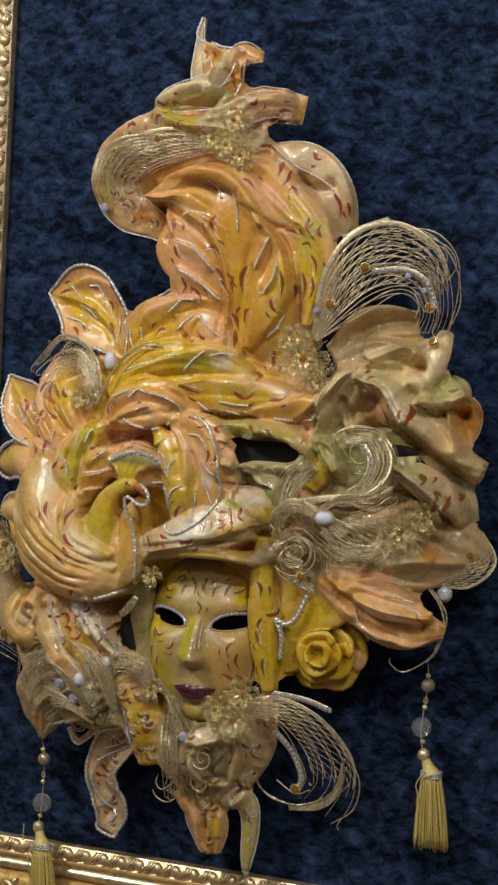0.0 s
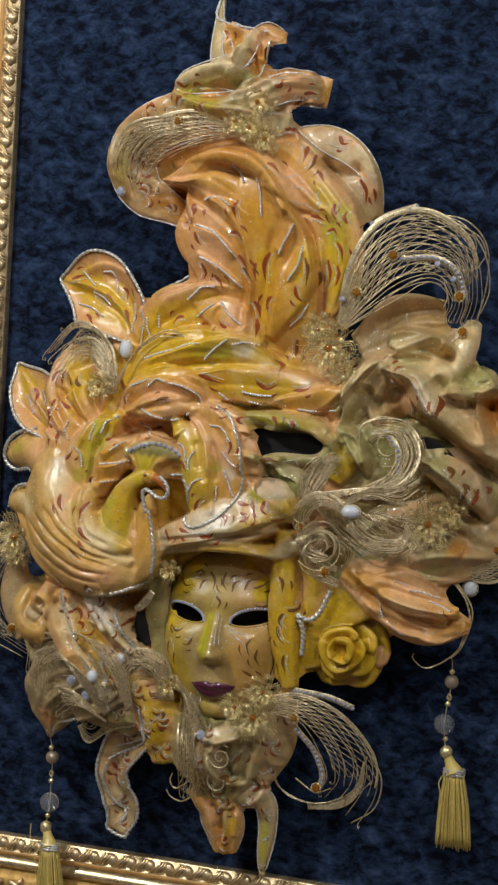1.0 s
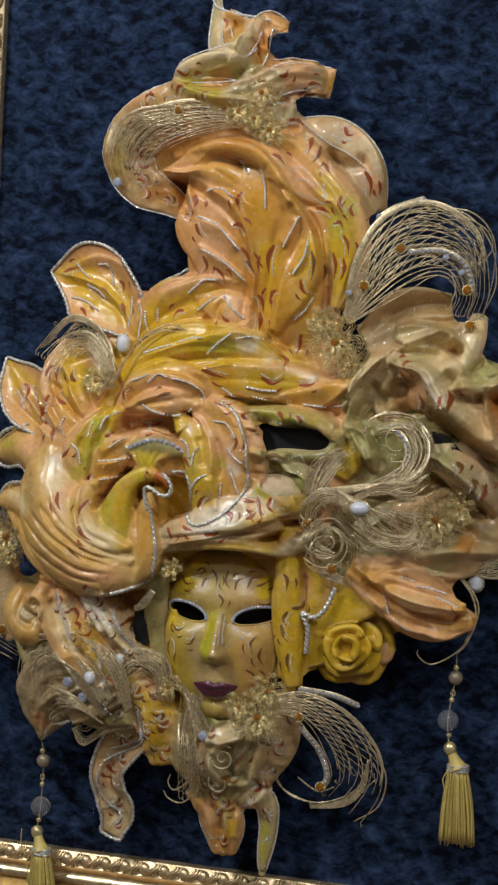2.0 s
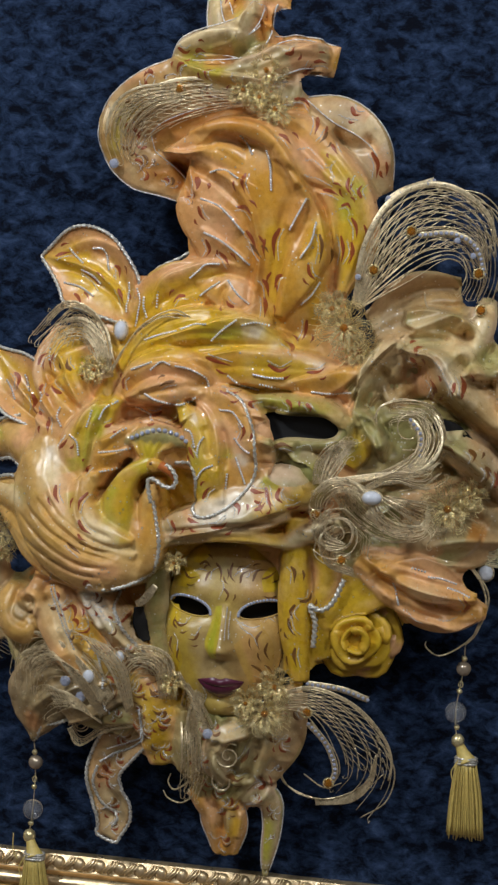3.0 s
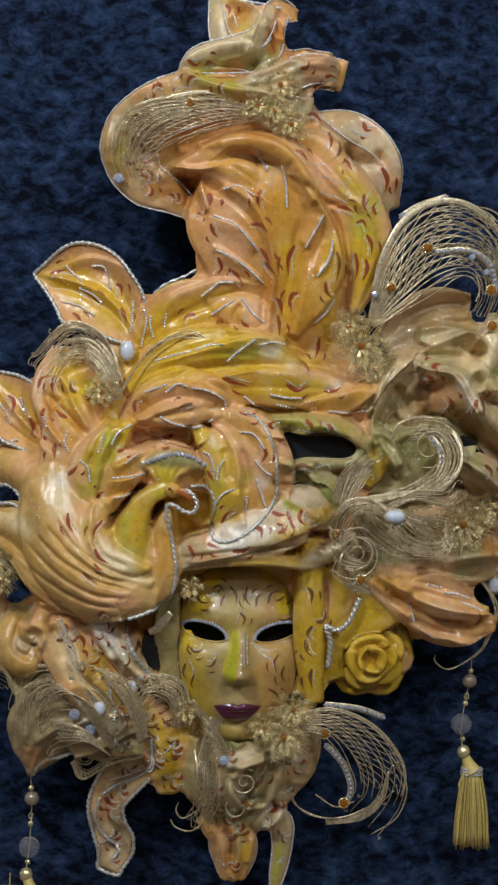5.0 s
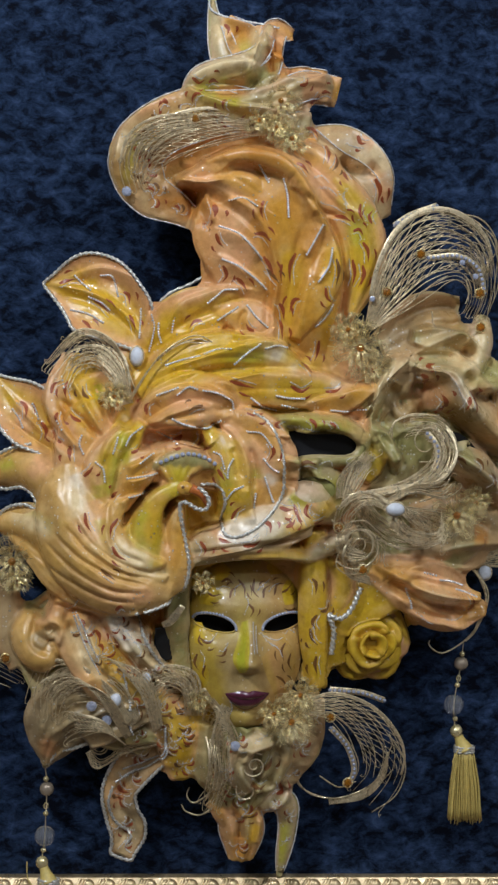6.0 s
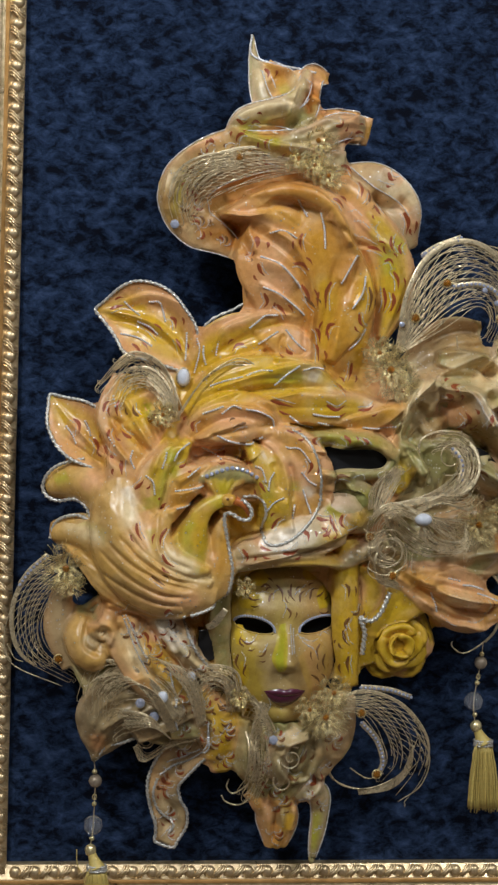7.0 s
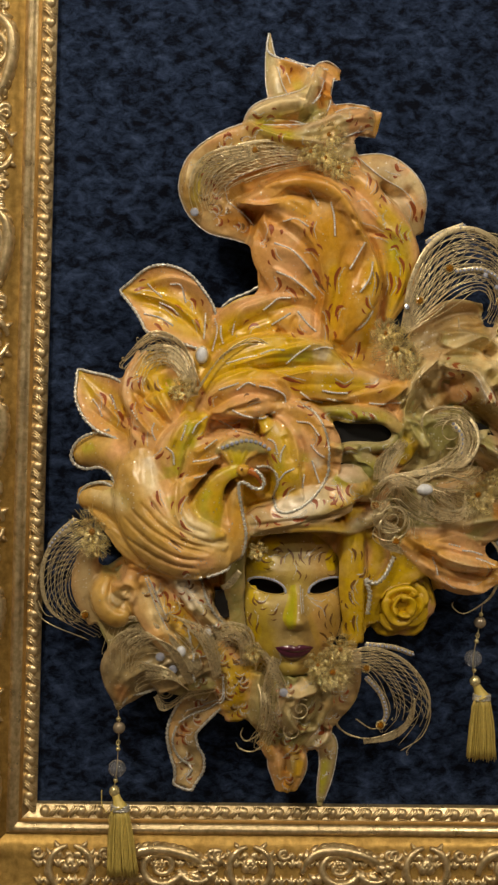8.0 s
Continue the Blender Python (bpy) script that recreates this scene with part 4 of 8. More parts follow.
leaf([(169, 162, 70), (193, 169, 74), (222, 183, 78)], [5.8, 10.5, 8.2], M_OLIVE, rim=False, name="lower_cloth", crumple=0.3, bulge=0.5)
leaf([(288, 179, 76), (285, 138, 70), (284, 90, 54)], [45.6, 44.5, 19.9], M_OLIVE, rim=False, name="collar", crumple=0.3, bulge=0.15, folds=0.1, fold_count=5, n=36, m=25)
leaf([(315, 166, 84), (290, 160, 88), (283, 135, 82), (292, 107, 70)], [4.7, 9.4, 12.9, 5.8], M_CREAM, rim=False, name="collar_fold", bulge=0.6)
leaf([(355, 206, 70), (347, 161, 64), (331, 112, 52)], [11.7, 18.7, 8.2], M_ROSEPINK, rim=False, name="collar", crumple=0.3, bulge=0.4)
leaf([(283, 97, 54), (291, 63, 46), (292, 30, 38)], [16.4, 21.1, 11.7], M_PEACH, rim=False, name="collar_point", bulge=0.4, folds=0.1)
leaf([(258, 96, 52), (271, 84, 52), (281, 64, 48)], [7, 10.5, 5.8], M_PEACH, rim=False, name="collar_fold", bulge=0.6)
leaf([(307, 91, 56), (332, 96, 52), (338, 69, 44), (334, 29, 38), (332, 9, 34)], [4.7, 10.5, 8.8, 7, 2.3], M_CREAM, rim=False, name="collar_point", bulge=0.4)

# ---- the face ----
FACE_X, FACE_Z = 287.0, 246.0


def bump(x, z, cx, cz, rx, rz):
    return math.exp(-((x - cx) / rx) ** 2 - ((z - cz) / rz) ** 2)


def face_height(x, z):
    """Depth of the face over the velvet; x and z in mm from the middle of the face."""
    e = (x / 64) ** 2 + ((z - 14) / 92) ** 2
    d = 46 + 46 * math.sqrt(max(0.0, 1.02 - min(1.02, e)))
    nose = max(0.0, min(1.0, (44 - z) / 42)) if z > 2 else max(0.0, math.cos(min(1.0, (2 - z) / 13.0) * math.pi / 2))
    d += 19 * nose * math.exp(-(x / (5.6 + 4.2 * max(0.0, min(1.0, (30 - z) / 30)))) ** 2)
    d += 3.5 * (bump(x, z, 7, 0, 5, 5) + bump(x, z, -7, 0, 5, 5))
    d -= 8 * (bump(x, z, 31, 35, 22, 11) + bump(x, z, -31, 35, 22, 11))
    d += 2.5 * (bump(x, z, 30, 54, 26, 11) + bump(x, z, -30, 54, 26, 11))
    d += 5 * (bump(x, z, 36, 8, 18, 20) + bump(x, z, -36, 8, 18, 20))
    d += 5 * bump(x, z, 0, -32, 22, 12)
    d += 7 * bump(x, z, 0, -63, 17, 11)
    d -= 2.5 * bump(x, z, 0, -49, 14, 4)
    return d + 9 - 0.11 * x


def eye_gap(x, z):
    """Below 1 inside an eye opening: an almond with its outer corner raised."""
    x = abs(x) - 34
    z = z - 36 - 0.15 * x
    top = 9.6 if z > 0 else 6.0
    return (x / 20.0) ** 2 + (z / top) ** 2


bm, face_uv = bmesh.new(), []
NX, NZ = 84, 120
rows = []
for j in range(NZ + 1):
    z = -73 + 175 * j / NZ
    half = 58 * math.sqrt(max(0.012, 1 - ((30 - z) / 104) ** 2)) if z < 30 else 58 * math.sqrt(max(0.3, 1 - ((z - 30) / 150) ** 2))
    row = []
    for i in range(NX + 1):
        x = half * (-1 + 2 * i / NX)
        row.append(bm.verts.new(place((FACE_X + x, FACE_Z + z, face_height(x, z)))))
        face_uv.append((i / NX, j / NZ, x, z))
    rows.append(row)
bm.verts.index_update()
for j in range(NZ):
    for i in range(NX):
        quad = (rows[j][i], rows[j][i + 1], rows[j + 1][i + 1], rows[j + 1][i])
        if any(eye_gap(*face_uv[v.index][2:]) < 1 for v in quad):
            continue
        bm.faces.new(quad)
layer = bm.loops.layers.uv.new("UVMap")
for f in bm.faces:
    for l in f.loops:
        l[layer].uv = face_uv[l.vert.index][:2]
for v in [v for v in bm.verts if not v.link_faces]:
    bm.verts.remove(v)
face = part("face", bm, M_FACE, mask, "painted mask face in olive gold and yellow", skin=True)
thick = face.modifiers.new("thickness", "SOLIDIFY")
thick.thickness, thick.offset = 0.003, -1
sheet("eye_lining", face, M_DARK, [(FACE_X - 56, FACE_Z + 36, 62), (FACE_X, FACE_Z + 36, 72), (FACE_X + 56, FACE_Z + 36, 52)], 17, bulge=0, skin=False, label="black lining behind the eye openings")


def face_at(x, z, lift=0.5):
    return (FACE_X + x, FACE_Z + z, face_height(x, z) + lift)


# lips
def lip(upper):
    bm = bmesh.new()
    rows = []
    for i in range(25):
        u = -1 + i / 12
        x = 22.0 * u
        shape = 1 - abs(u) ** 1.8
        mid = -36.8 + 6.4 * u * u + 0.6 * math.cos(3 * u)
        if upper:
            reach = 9.6 * shape * (1 - 0.24 * math.exp(-(u / 0.16) ** 2)) + 0.2
        else:
            reach = -12.6 * shape - 0.2
        row = []
        for k in range(7):
            s = k / 6
            row.append(bm.verts.new(place(face_at(x, mid + reach * s, 0.3 + 3.0 * shape * math.sin(math.pi * min(1, 0.12 + s * 0.86))))))
        rows.append(row)
    for a, b in zip(rows, rows[1:]):
        for k in range(6):
            bm.faces.new((a[k], a[k + 1], b[k + 1], b[k]))
    return part("upper_lip" if upper else "lower_lip", bm, M_LIP, face, "glossy plum painted lip")


lip(True)
lip(False)

# nose streaks of colour and eye rims of rhinestones
M_LIME = painted("lime_paint", (0.5, 0.5, 0.02), (0.56, 0.46, 0.03), (0.6, 0.5, 0.05), rough=0.3, glitter=0.05)
M_WARM = painted("warm_cheek_paint", (0.62, 0.36, 0.12), (0.58, 0.36, 0.08), (0.6, 0.38, 0.1), rough=0.3, glitter=0.2)


def face_patch(name, material, outline, lift, label=""):
    """A film of paint laid on the face between two lines of (x, z)."""
    left, right = (smooth_line(o, 22) for o in outline)
    bm = bmesh.new()
    layer = bm.loops.layers.uv.new("UVMap")
    rows = [[bm.verts.new(place(face_at(a[0] + (b[0] - a[0]) * k / 8, a[1] + (b[1] - a[1]) * k / 8, lift))) for k in range(9)] for a, b in zip(left, right)]
    for j in range(len(rows) - 1):
        for k in range(8):
            f = bm.faces.new((rows[j][k], rows[j][k + 1], rows[j + 1][k + 1], rows[j + 1][k]))
            for l, uv in zip(f.loops, ((k, j), (k + 1, j), (k + 1, j + 1), (k, j + 1))):
                l[layer].uv = (uv[0] / 8, uv[1] / 21)
    return part(name, bm, material, face, label)


face_patch("nose_stripe", M_LIME, ([(-8, 40), (-12, 22), (-16, 4), (-9, -9)], [(-2, 42), (-1, 22), (-2, 6), (-3, -8)]), 0.35, "lime green stripe down the nose")
M_SUN = painted("sun_yellow_paint", (0.66, 0.45, 0.012), (0.62, 0.44, 0.03), (0.66, 0.46, 0.02), rough=0.3, glitter=0.2)
face_patch("cheek_paint", M_WARM, ([(12, 6), (16, -8), (22, -22), (30, -40)], [(34, 26), (46, 8), (47, -12), (38, -36)]), 0.12)
for cx, cz, rx, rz in ((-39, 64, 13, 9), (-28, 86, 9, 8), (42, 66, 10, 11), (30, 90, 13, 6), (-48, 27, 6, 10), (-44, -16, 6, 16)):
    face_patch("yellow_paint_patch", M_SUN, ([(cx - 0.5 * rx, cz + rz), (cx - rx, cz + 0.2 * rz), (cx - 0.7 * rx, cz - rz)], [(cx + 0.3 * rx, cz + rz), (cx + rx, cz + 0.1 * rz), (cx + 0.2 * rx, cz - rz)]), 0.2)
for m in (-1, 1):
    line = []
    for k in range(22):
        a = radians(12 + 172 * k / 21)
        x, z = 34 + 20.8 * math.cos(a), 36 + 11.0 * math.sin(a)
        line.append((m * x, z + 0.15 * (x - 34)))
    for x, z in line:
        ball("rhinestone", face, M_STONE, face_at(x, z, 1.0), 1.6, 0.9, 1, (8, 6))
    rim_line = [(m * (34 + 20.4 * math.cos(a)), 36 + (10.0 if math.sin(a) > 0 else 6.4) * math.sin(a) + 0.15 * 20.4 * math.cos(a)) for a in (2 * math.pi * k / 28 for k in range(29))]
    bm = bmesh.new()
    tube_into(bm, [face_at(x, z, 0.0) for x, z in rim_line], 0.9, 6, 60)
    part("eye_rim", bm, M_FACE, face)

# the rose
def rose(at, size):
    x0, z0, d0 = at
    heart = ball("rose", mask, M_LEMON, (x0, z0, d0 - 4), size * 0.36, 0.8, label="large yellow sculpted rose")
    for ring, (count, reach, height, lean) in enumerate(((5, 1.06, -12, 0.25), (4, 0.82, -5, 0.7), (3, 0.58, 2, 1.2), (3, 0.34, 7, 1.5))):
        for k in range(count):
            a = 2 * math.pi * (k + 0.35 * ring) / count + 0.4
            bm = bmesh.new()
            grid = []
            for i in range(9):
                u = -1 + i / 4
                col = []
                for j in range(8):
                    v = j / 7
                    th = a + u * (0.95 + 0.16 * ring)
                    r = size * reach * (0.42 + 0.58 * v ** (0.6 + 0.5 * lean)) * (1 - 0.08 * u * u) * (1 - 0.05 * math.cos(5 * u + k))
                    dd = d0 + height - 7 + size * 0.5 * lean * v * (1 - 0.35 * v) - 4 * max(0, v - 0.78) * 8 * (0.6 + 0.4 * math.cos(3 * u + k))
                    col.append(bm.verts.new(place((x0 + r * math.cos(th), z0 + r * math.sin(th), dd))))
                grid.append(col)
            layer = bm.loops.layers.uv.new("UVMap")
            for i in range(8):
                for j in range(7):
                    f = bm.faces.new((grid[i][j], grid[i + 1][j], grid[i + 1][j + 1], grid[i][j + 1]))
                    for l, (ui, vj) in zip(f.loops, ((i, j), (i + 1, j), (i + 1, j + 1), (i, j + 1))):
                        l[layer].uv = (ui / 8, vj / 7)
            petal = part("petal", bm, M_LEMON if ring > 0 else M_YELLOW, heart, skin=True)
            s = petal.modifiers.new("thickness", "SOLIDIFY")
            s.thickness = 0.0022


rose((411, 262, 72), 41)

freeze_skin()

# ---- modelled plaster skin ----
# The pieces are joined as in the clay: the skin runs over each piece, fills the valleys between neighbours with soft
# fillets, and carries airbrushed paint from piece to piece. Each piece keeps its own stretch of it as a part.
OPENINGS = [(*(204, 261, 80)[:2], 6, 16), (*(488, 465, 78)[:2], 14, 7), (*(351, 458, 80)[:2], 42, 9), (*(344, 418, 80)[:2], 20, 11), (*(61, 396, 60)[:2], 18, 11), (*(164, 149, 60)[:2], 16, 8),
            (FACE_X - 34, FACE_Z + 36, 23, 14), (FACE_X + 34, FACE_Z + 36, 23, 14)]
STEP = 1.05


def blurred(a, k):
    kernel = np.exp(-np.linspace(-2, 2, 2 * k + 1) ** 2)
    kernel /= kernel.sum()
    a = np.apply_along_axis(lambda r: np.convolve(r, kernel, "same"), 0, a)
    return np.apply_along_axis(lambda r: np.convolve(r, kernel, "same"), 1, a)


def boxed(a, k):
    """Share of true cells in a square round each cell."""
    s = np.pad(a.astype(float), ((k + 1, k), (k + 1, k))).cumsum(0).cumsum(1)
    w = 2 * k + 1
    return (s[w:, w:] - s[:-w, w:] - s[w:, :-w] + s[:-w, :-w]) / w ** 2


def carve(field, xs, zs, line, amount, width):
    """Raises (or, below nought, cuts) the field along a line of (x, z), tapering at both ends. Returns the weight of the cut."""
    n = max(60, int(length_of([(*q, 0) for q in line]) / 0.8))
    p = smooth_line(line, n)
    pad = 3 * abs(width)
    i0, i1 = np.searchsorted(xs, p[:, 0].min() - pad), np.searchsorted(xs, p[:, 0].max() + pad)
    j0, j1 = np.searchsorted(zs, p[:, 1].min() - pad), np.searchsorted(zs, p[:, 1].max() + pad)
    gx, gz = np.meshgrid(xs[i0:i1], zs[j0:j1], indexing="ij")
    best, along = np.full(gx.shape, 1e9), np.zeros(gx.shape)
    for q, (px, pz) in enumerate(p):
        d = (gx - px) ** 2 + (gz - pz) ** 2
        along = np.where(d < best, q / (n - 1), along)
        best = np.minimum(best, d)
    fade = np.minimum(1, 6 * np.minimum(along + 0.03, 1.03 - along))
    if width > 0:
        weight = np.exp(-best / width ** 2) * fade
    else:
        q = np.clip((along * (n - 1)).round().astype(int), 0, n - 2)
        side = ((p[q + 1, 0] - p[q, 0]) * (gz - p[q, 1]) - (p[q + 1, 1] - p[q, 1]) * (gx - p[q, 0])) / (np.hypot(*(p[q + 1] - p[q]).transpose(2, 0, 1)) + 1e-6)
        far = np.sqrt(best)
        weight = np.where(side > 0, np.exp(-(far / width) ** 2), np.exp(-(far / 1.6) ** 2)) * fade
    if field.ndim == 2:
        field[i0:i1, j0:j1] += amount * weight
    else:
        k = 0.8 * weight[..., None]
        field[i0:i1, j0:j1] = field[i0:i1, j0:j1] * (1 - k) + np.array(amount) * k


# modelled ridges and grooves: line, height, width (mm)
SCULPT, AIRBRUSH = [], []


def ridge(line, height, width):
    SCULPT.append((line, height, width))


def edge(line, height, width):
    """A lip: raised on the near side of a line (left of its run), sheer on the other."""
    SCULPT.append((line, height, -width))


def tint(line, colour, width):
    AIRBRUSH.append((line, colour, width))


# brim and drapes
ridge([(226, 349), (277, 359), (337, 357)], 3, 3)
ridge([(230, 355), (277, 365), (335, 371)], -5, 2.5)
ridge([(311, 427), (341, 421), (366, 407)], -5, 3)
ridge([(304, 476), (346, 473), (382, 469)], -4, 2.5)
# cloth below
ridge([(113, 283), (136, 244), (174, 208)], -5, 3.5)
ridge([(157, 289), (183, 251), (221, 220)], 5, 3.5)
ridge([(142, 289), (165, 251), (196, 218)], -5, 3)
ridge([(186, 203), (139, 192), (100, 168), (91, 140)], 4, 4)
ridge([(168, 186), (130, 172), (117, 155)], -5, 4)
ridge([(209, 144), (173, 115), (167, 87), (179, 66), (169, 47)], -6, 4)
ridge([(291, 163), (278, 133), (287, 101)], -6, 4)
ridge([(316, 157), (303, 125), (292, 100)], -5, 3.5)
ridge([(260, 162), (264, 131), (274, 99)], -5, 4)
ridge([(282, 88), (289, 63), (289, 38)], -5, 4)
ridge([(198, 200), (216, 170), (224, 134)], 4, 5)
ridge([(80, 283), (77, 260), (94, 249)], -4, 3)
# crumpled cloth
ridge([(441, 542), (470, 535), (484, 515), (502, 487)], 13.5, 5.625)
ridge([(449, 526), (454, 507), (458, 486)], -21, 10)
ridge([(425, 521), (414, 497), (403, 480)], -12, 6.25)
ridge([(399, 480), (417, 470), (428, 443)], 10.5, 4.375)
ridge([(485, 511), (516, 478), (551, 458)], 12, 5.625)
ridge([(473, 497), (509, 470), (545, 446)], -15, 6.25)
ridge([(491, 517), (522, 524), (546, 517)], 10.5, 5)
ridge([(503, 532), (526, 521), (536, 495)], -10.5, 5)
ridge([(526, 519), (532, 490), (541, 467)], 10.5, 4.375)
ridge([(443, 555), (471, 567), (505, 581)], 10.5, 5)
ridge([(439, 544), (484, 549), (501, 559)], -18, 7.5)
ridge([(470, 458), (505, 440), (537, 410)], 9, 6.25)
ridge([(475, 434), (511, 415), (536, 395)], -13.5, 5.625)
ridge([(413, 340), (455, 321), (496, 311), (532, 307)], 9, 4.375)
ridge([(419, 327), (461, 304), (509, 292)], -10.5, 4.375)
ridge([(426, 316), (467, 287), (515, 278)], 7.5, 4.375)
ridge([(423, 577), (456, 594), (490, 599)], -12, 7.5)
ridge([(449, 376), (489, 386), (530, 378)], -13.5, 7.5)
ridge([(467, 355), (506, 364), (552, 363)], 10.5, 6.25)
# airbrushed colours: line, colour, width (mm)
LIME, WHITE, ROSE, SUN, BURNT = (0.5, 0.46, 0.03), (0.86, 0.76, 0.6), (0.82, 0.45, 0.21), (0.72, 0.44, 0.012), (0.58, 0.24, 0.03)
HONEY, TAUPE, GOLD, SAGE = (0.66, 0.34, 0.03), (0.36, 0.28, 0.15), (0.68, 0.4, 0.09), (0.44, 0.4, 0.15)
# PALE also paints highlights on crests; TAWNY, TAUPE and BURNT shade in grooves
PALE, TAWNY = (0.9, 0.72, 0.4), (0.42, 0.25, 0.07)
tint([(183, 345), (206, 341)], LIME, 7)
tint([(264, 383), (302, 393)], WHITE, 8)
tint([(98, 380), (63, 384)], LIME, 8)
tint([(56, 435), (41, 428)], LIME, 7)
tint([(73, 439), (93, 430)], ROSE, 9)
tint([(197, 501), (243, 505)], ROSE, 11)
tint([(276, 468), (298, 422)], ROSE, 11)
tint([(285, 451), (304, 422)], WHITE, 6)
tint([(256, 445), (264, 393)], LIME, 9)
tint([(157, 471), (164, 436)], LIME, 6)
tint([(208, 529), (254, 543), (307, 538)], SUN, 12)
tint([(248, 545), (307, 543)], LIME, 7)
tint([(298, 545), (325, 532)], WHITE, 6)
tint([(191, 569), (231, 579)], SUN, 13)
tint([(124, 496), (126, 520)], SUN, 9)
tint([(157, 521), (186, 533)], SUN, 12)
tint([(308, 549), (318, 608), (307, 654)], SUN, 12)
tint([(353, 609), (357, 656)], SUN, 12)
tint([(256, 686), (252, 629)], ROSE, 14)
tint([(283, 595), (302, 561)], ROSE, 11)
tint([(278, 699), (303, 671)], BURNT, 14)
tint([(331, 724), (349, 708)], ROSE, 10)
tint([(375, 680), (383, 633)], LIME, 9)
tint([(382, 757), (411, 705)], WHITE, 13)
tint([(388, 740), (404, 717)], ROSE, 7)
tint([(224, 674), (211, 697)], BURNT, 16)
tint([(151, 729), (164, 689)], ROSE, 10)
tint([(290, 844), (307, 847)], ROSE, 9)
tint([(228, 802), (274, 821)], WHITE, 8)
tint([(318, 793), (347, 801)], ROSE, 11)
tint([(348, 433), (366, 415)], LIME, 10)
tint([(310, 482), (381, 476)], LIME, 8)
# soft white highlight of the hat brim, put into its colour
tint([(236, 359), (288, 369)], WHITE, 9)
tint([(312, 392), (347, 408)], ROSE, 9)
tint([(126, 280), (136, 251)], WHITE, 9)
tint([(152, 287), (164, 270)], WHITE, 8)
tint([(94, 158), (96, 140)], BURNT, 8)
tint([(160, 227), (185, 203)], LIME, 10)
tint([(223, 162), (218, 132)], SUN, 12)
tint([(164, 107), (173, 97)], BURNT, 8)
tint([(285, 68), (292, 37)], BURNT, 8)
tint([(334, 74), (332, 23)], LIME, 7)
tint([(424, 516), (408, 492)], SAGE, 9)
tint([(391, 435), (401, 453)], LIME, 9)
tint([(536, 517), (543, 490)], BURNT, 9)
tint([(513, 532), (526, 539)], SAGE, 9)
tint([(452, 523), (465, 497)], ROSE, 12)
tint([(475, 530), (491, 504)], WHITE, 7)
tint([(455, 315), (508, 299)], ROSE, 16)
tint([(479, 307), (496, 303)], WHITE, 6)
tint([(521, 416), (542, 402)], ROSE, 9)
tint([(477, 453), (494, 448)], SAGE, 10)
tint([(509, 386), (549, 379)], TAWNY, 14)
tint([(465, 568), (492, 575)], SAGE, 9)
# bird: PALE paints highlights on its bulges, TAWNY darkens its lower edges
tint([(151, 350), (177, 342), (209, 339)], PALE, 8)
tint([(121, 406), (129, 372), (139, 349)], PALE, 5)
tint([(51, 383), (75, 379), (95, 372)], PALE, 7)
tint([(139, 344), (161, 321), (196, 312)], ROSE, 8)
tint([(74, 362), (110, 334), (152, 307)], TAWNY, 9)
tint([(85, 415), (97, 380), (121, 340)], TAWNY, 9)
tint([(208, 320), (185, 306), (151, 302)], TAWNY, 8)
tint([(182, 374), (189, 397), (204, 412)], SUN, 8)
tint([(139, 436), (137, 395), (140, 366)], LIME, 6)
tint([(145, 281), (158, 273), (171, 258)], WHITE, 9)
tint([(118, 281), (130, 251), (151, 225)], PALE, 7)
tint([(136, 281), (146, 251), (166, 219)], SUN, 7)
tint([(248, 559), (283, 549), (325, 533)], SUN, 14)
tint([(301, 758), (247, 777), (195, 764), (165, 729)], SUN, 5)
tint([(168, 752), (158, 723), (156, 697)], LIME, 7)
tint([(217, 793), (246, 803), (274, 813)], LIME, 6)
tint([(388, 751), (407, 723)], PALE, 9)
tint([(266, 350), (313, 357), (343, 355)], SUN, 7)
tint([(312, 380), (347, 393), (368, 408)], SUN, 9)
tint([(236, 373), (248, 359), (277, 357)], TAWNY, 9)
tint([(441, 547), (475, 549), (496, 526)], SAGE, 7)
# far folds: shade painted into hollows with TAWNY and TAUPE, highlights with PALE
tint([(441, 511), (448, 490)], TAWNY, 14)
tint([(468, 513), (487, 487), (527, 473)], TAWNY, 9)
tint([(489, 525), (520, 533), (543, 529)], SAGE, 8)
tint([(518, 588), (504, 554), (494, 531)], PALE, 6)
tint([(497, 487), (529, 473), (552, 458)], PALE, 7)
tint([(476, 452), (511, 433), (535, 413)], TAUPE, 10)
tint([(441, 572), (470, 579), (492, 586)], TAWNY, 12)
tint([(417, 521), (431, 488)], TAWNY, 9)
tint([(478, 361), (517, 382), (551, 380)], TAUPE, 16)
tint([(145, 737), (145, 708), (167, 690)], TAWNY, 13)
tint([(164, 760), (204, 781), (264, 785)], TAWNY, 8)
tint([(179, 697), (208, 685)], BURNT, 12)
tint([(116, 543), (114, 508), (124, 467)], SUN, 10)
tint([(169, 510), (203, 523), (238, 524)], SUN, 12)

# plume: veins and folds
ridge([(299, 558), (300, 589), (302, 616), (298, 639), (290, 661), (277, 679), (255, 693), (229, 701), (210, 704)], 4, 3.2)
ridge([(293, 558), (293, 589), (295, 615), (291, 638), (283, 659), (268, 674), (249, 686), (228, 694)], -3, 3)
edge([(365, 600), (363, 629), (357, 652), (348, 671), (337, 685), (329, 702), (316, 719), (301, 732), (280, 738), (255, 739), (231, 726), (209, 710)], 7, 9)
ridge([(369, 600), (368, 623), (363, 649), (355, 669), (344, 682)], -7, 2.6)
edge([(244, 718), (255, 727), (268, 728), (280, 726), (290, 722), (304, 716), (308, 705)], 6, 12)
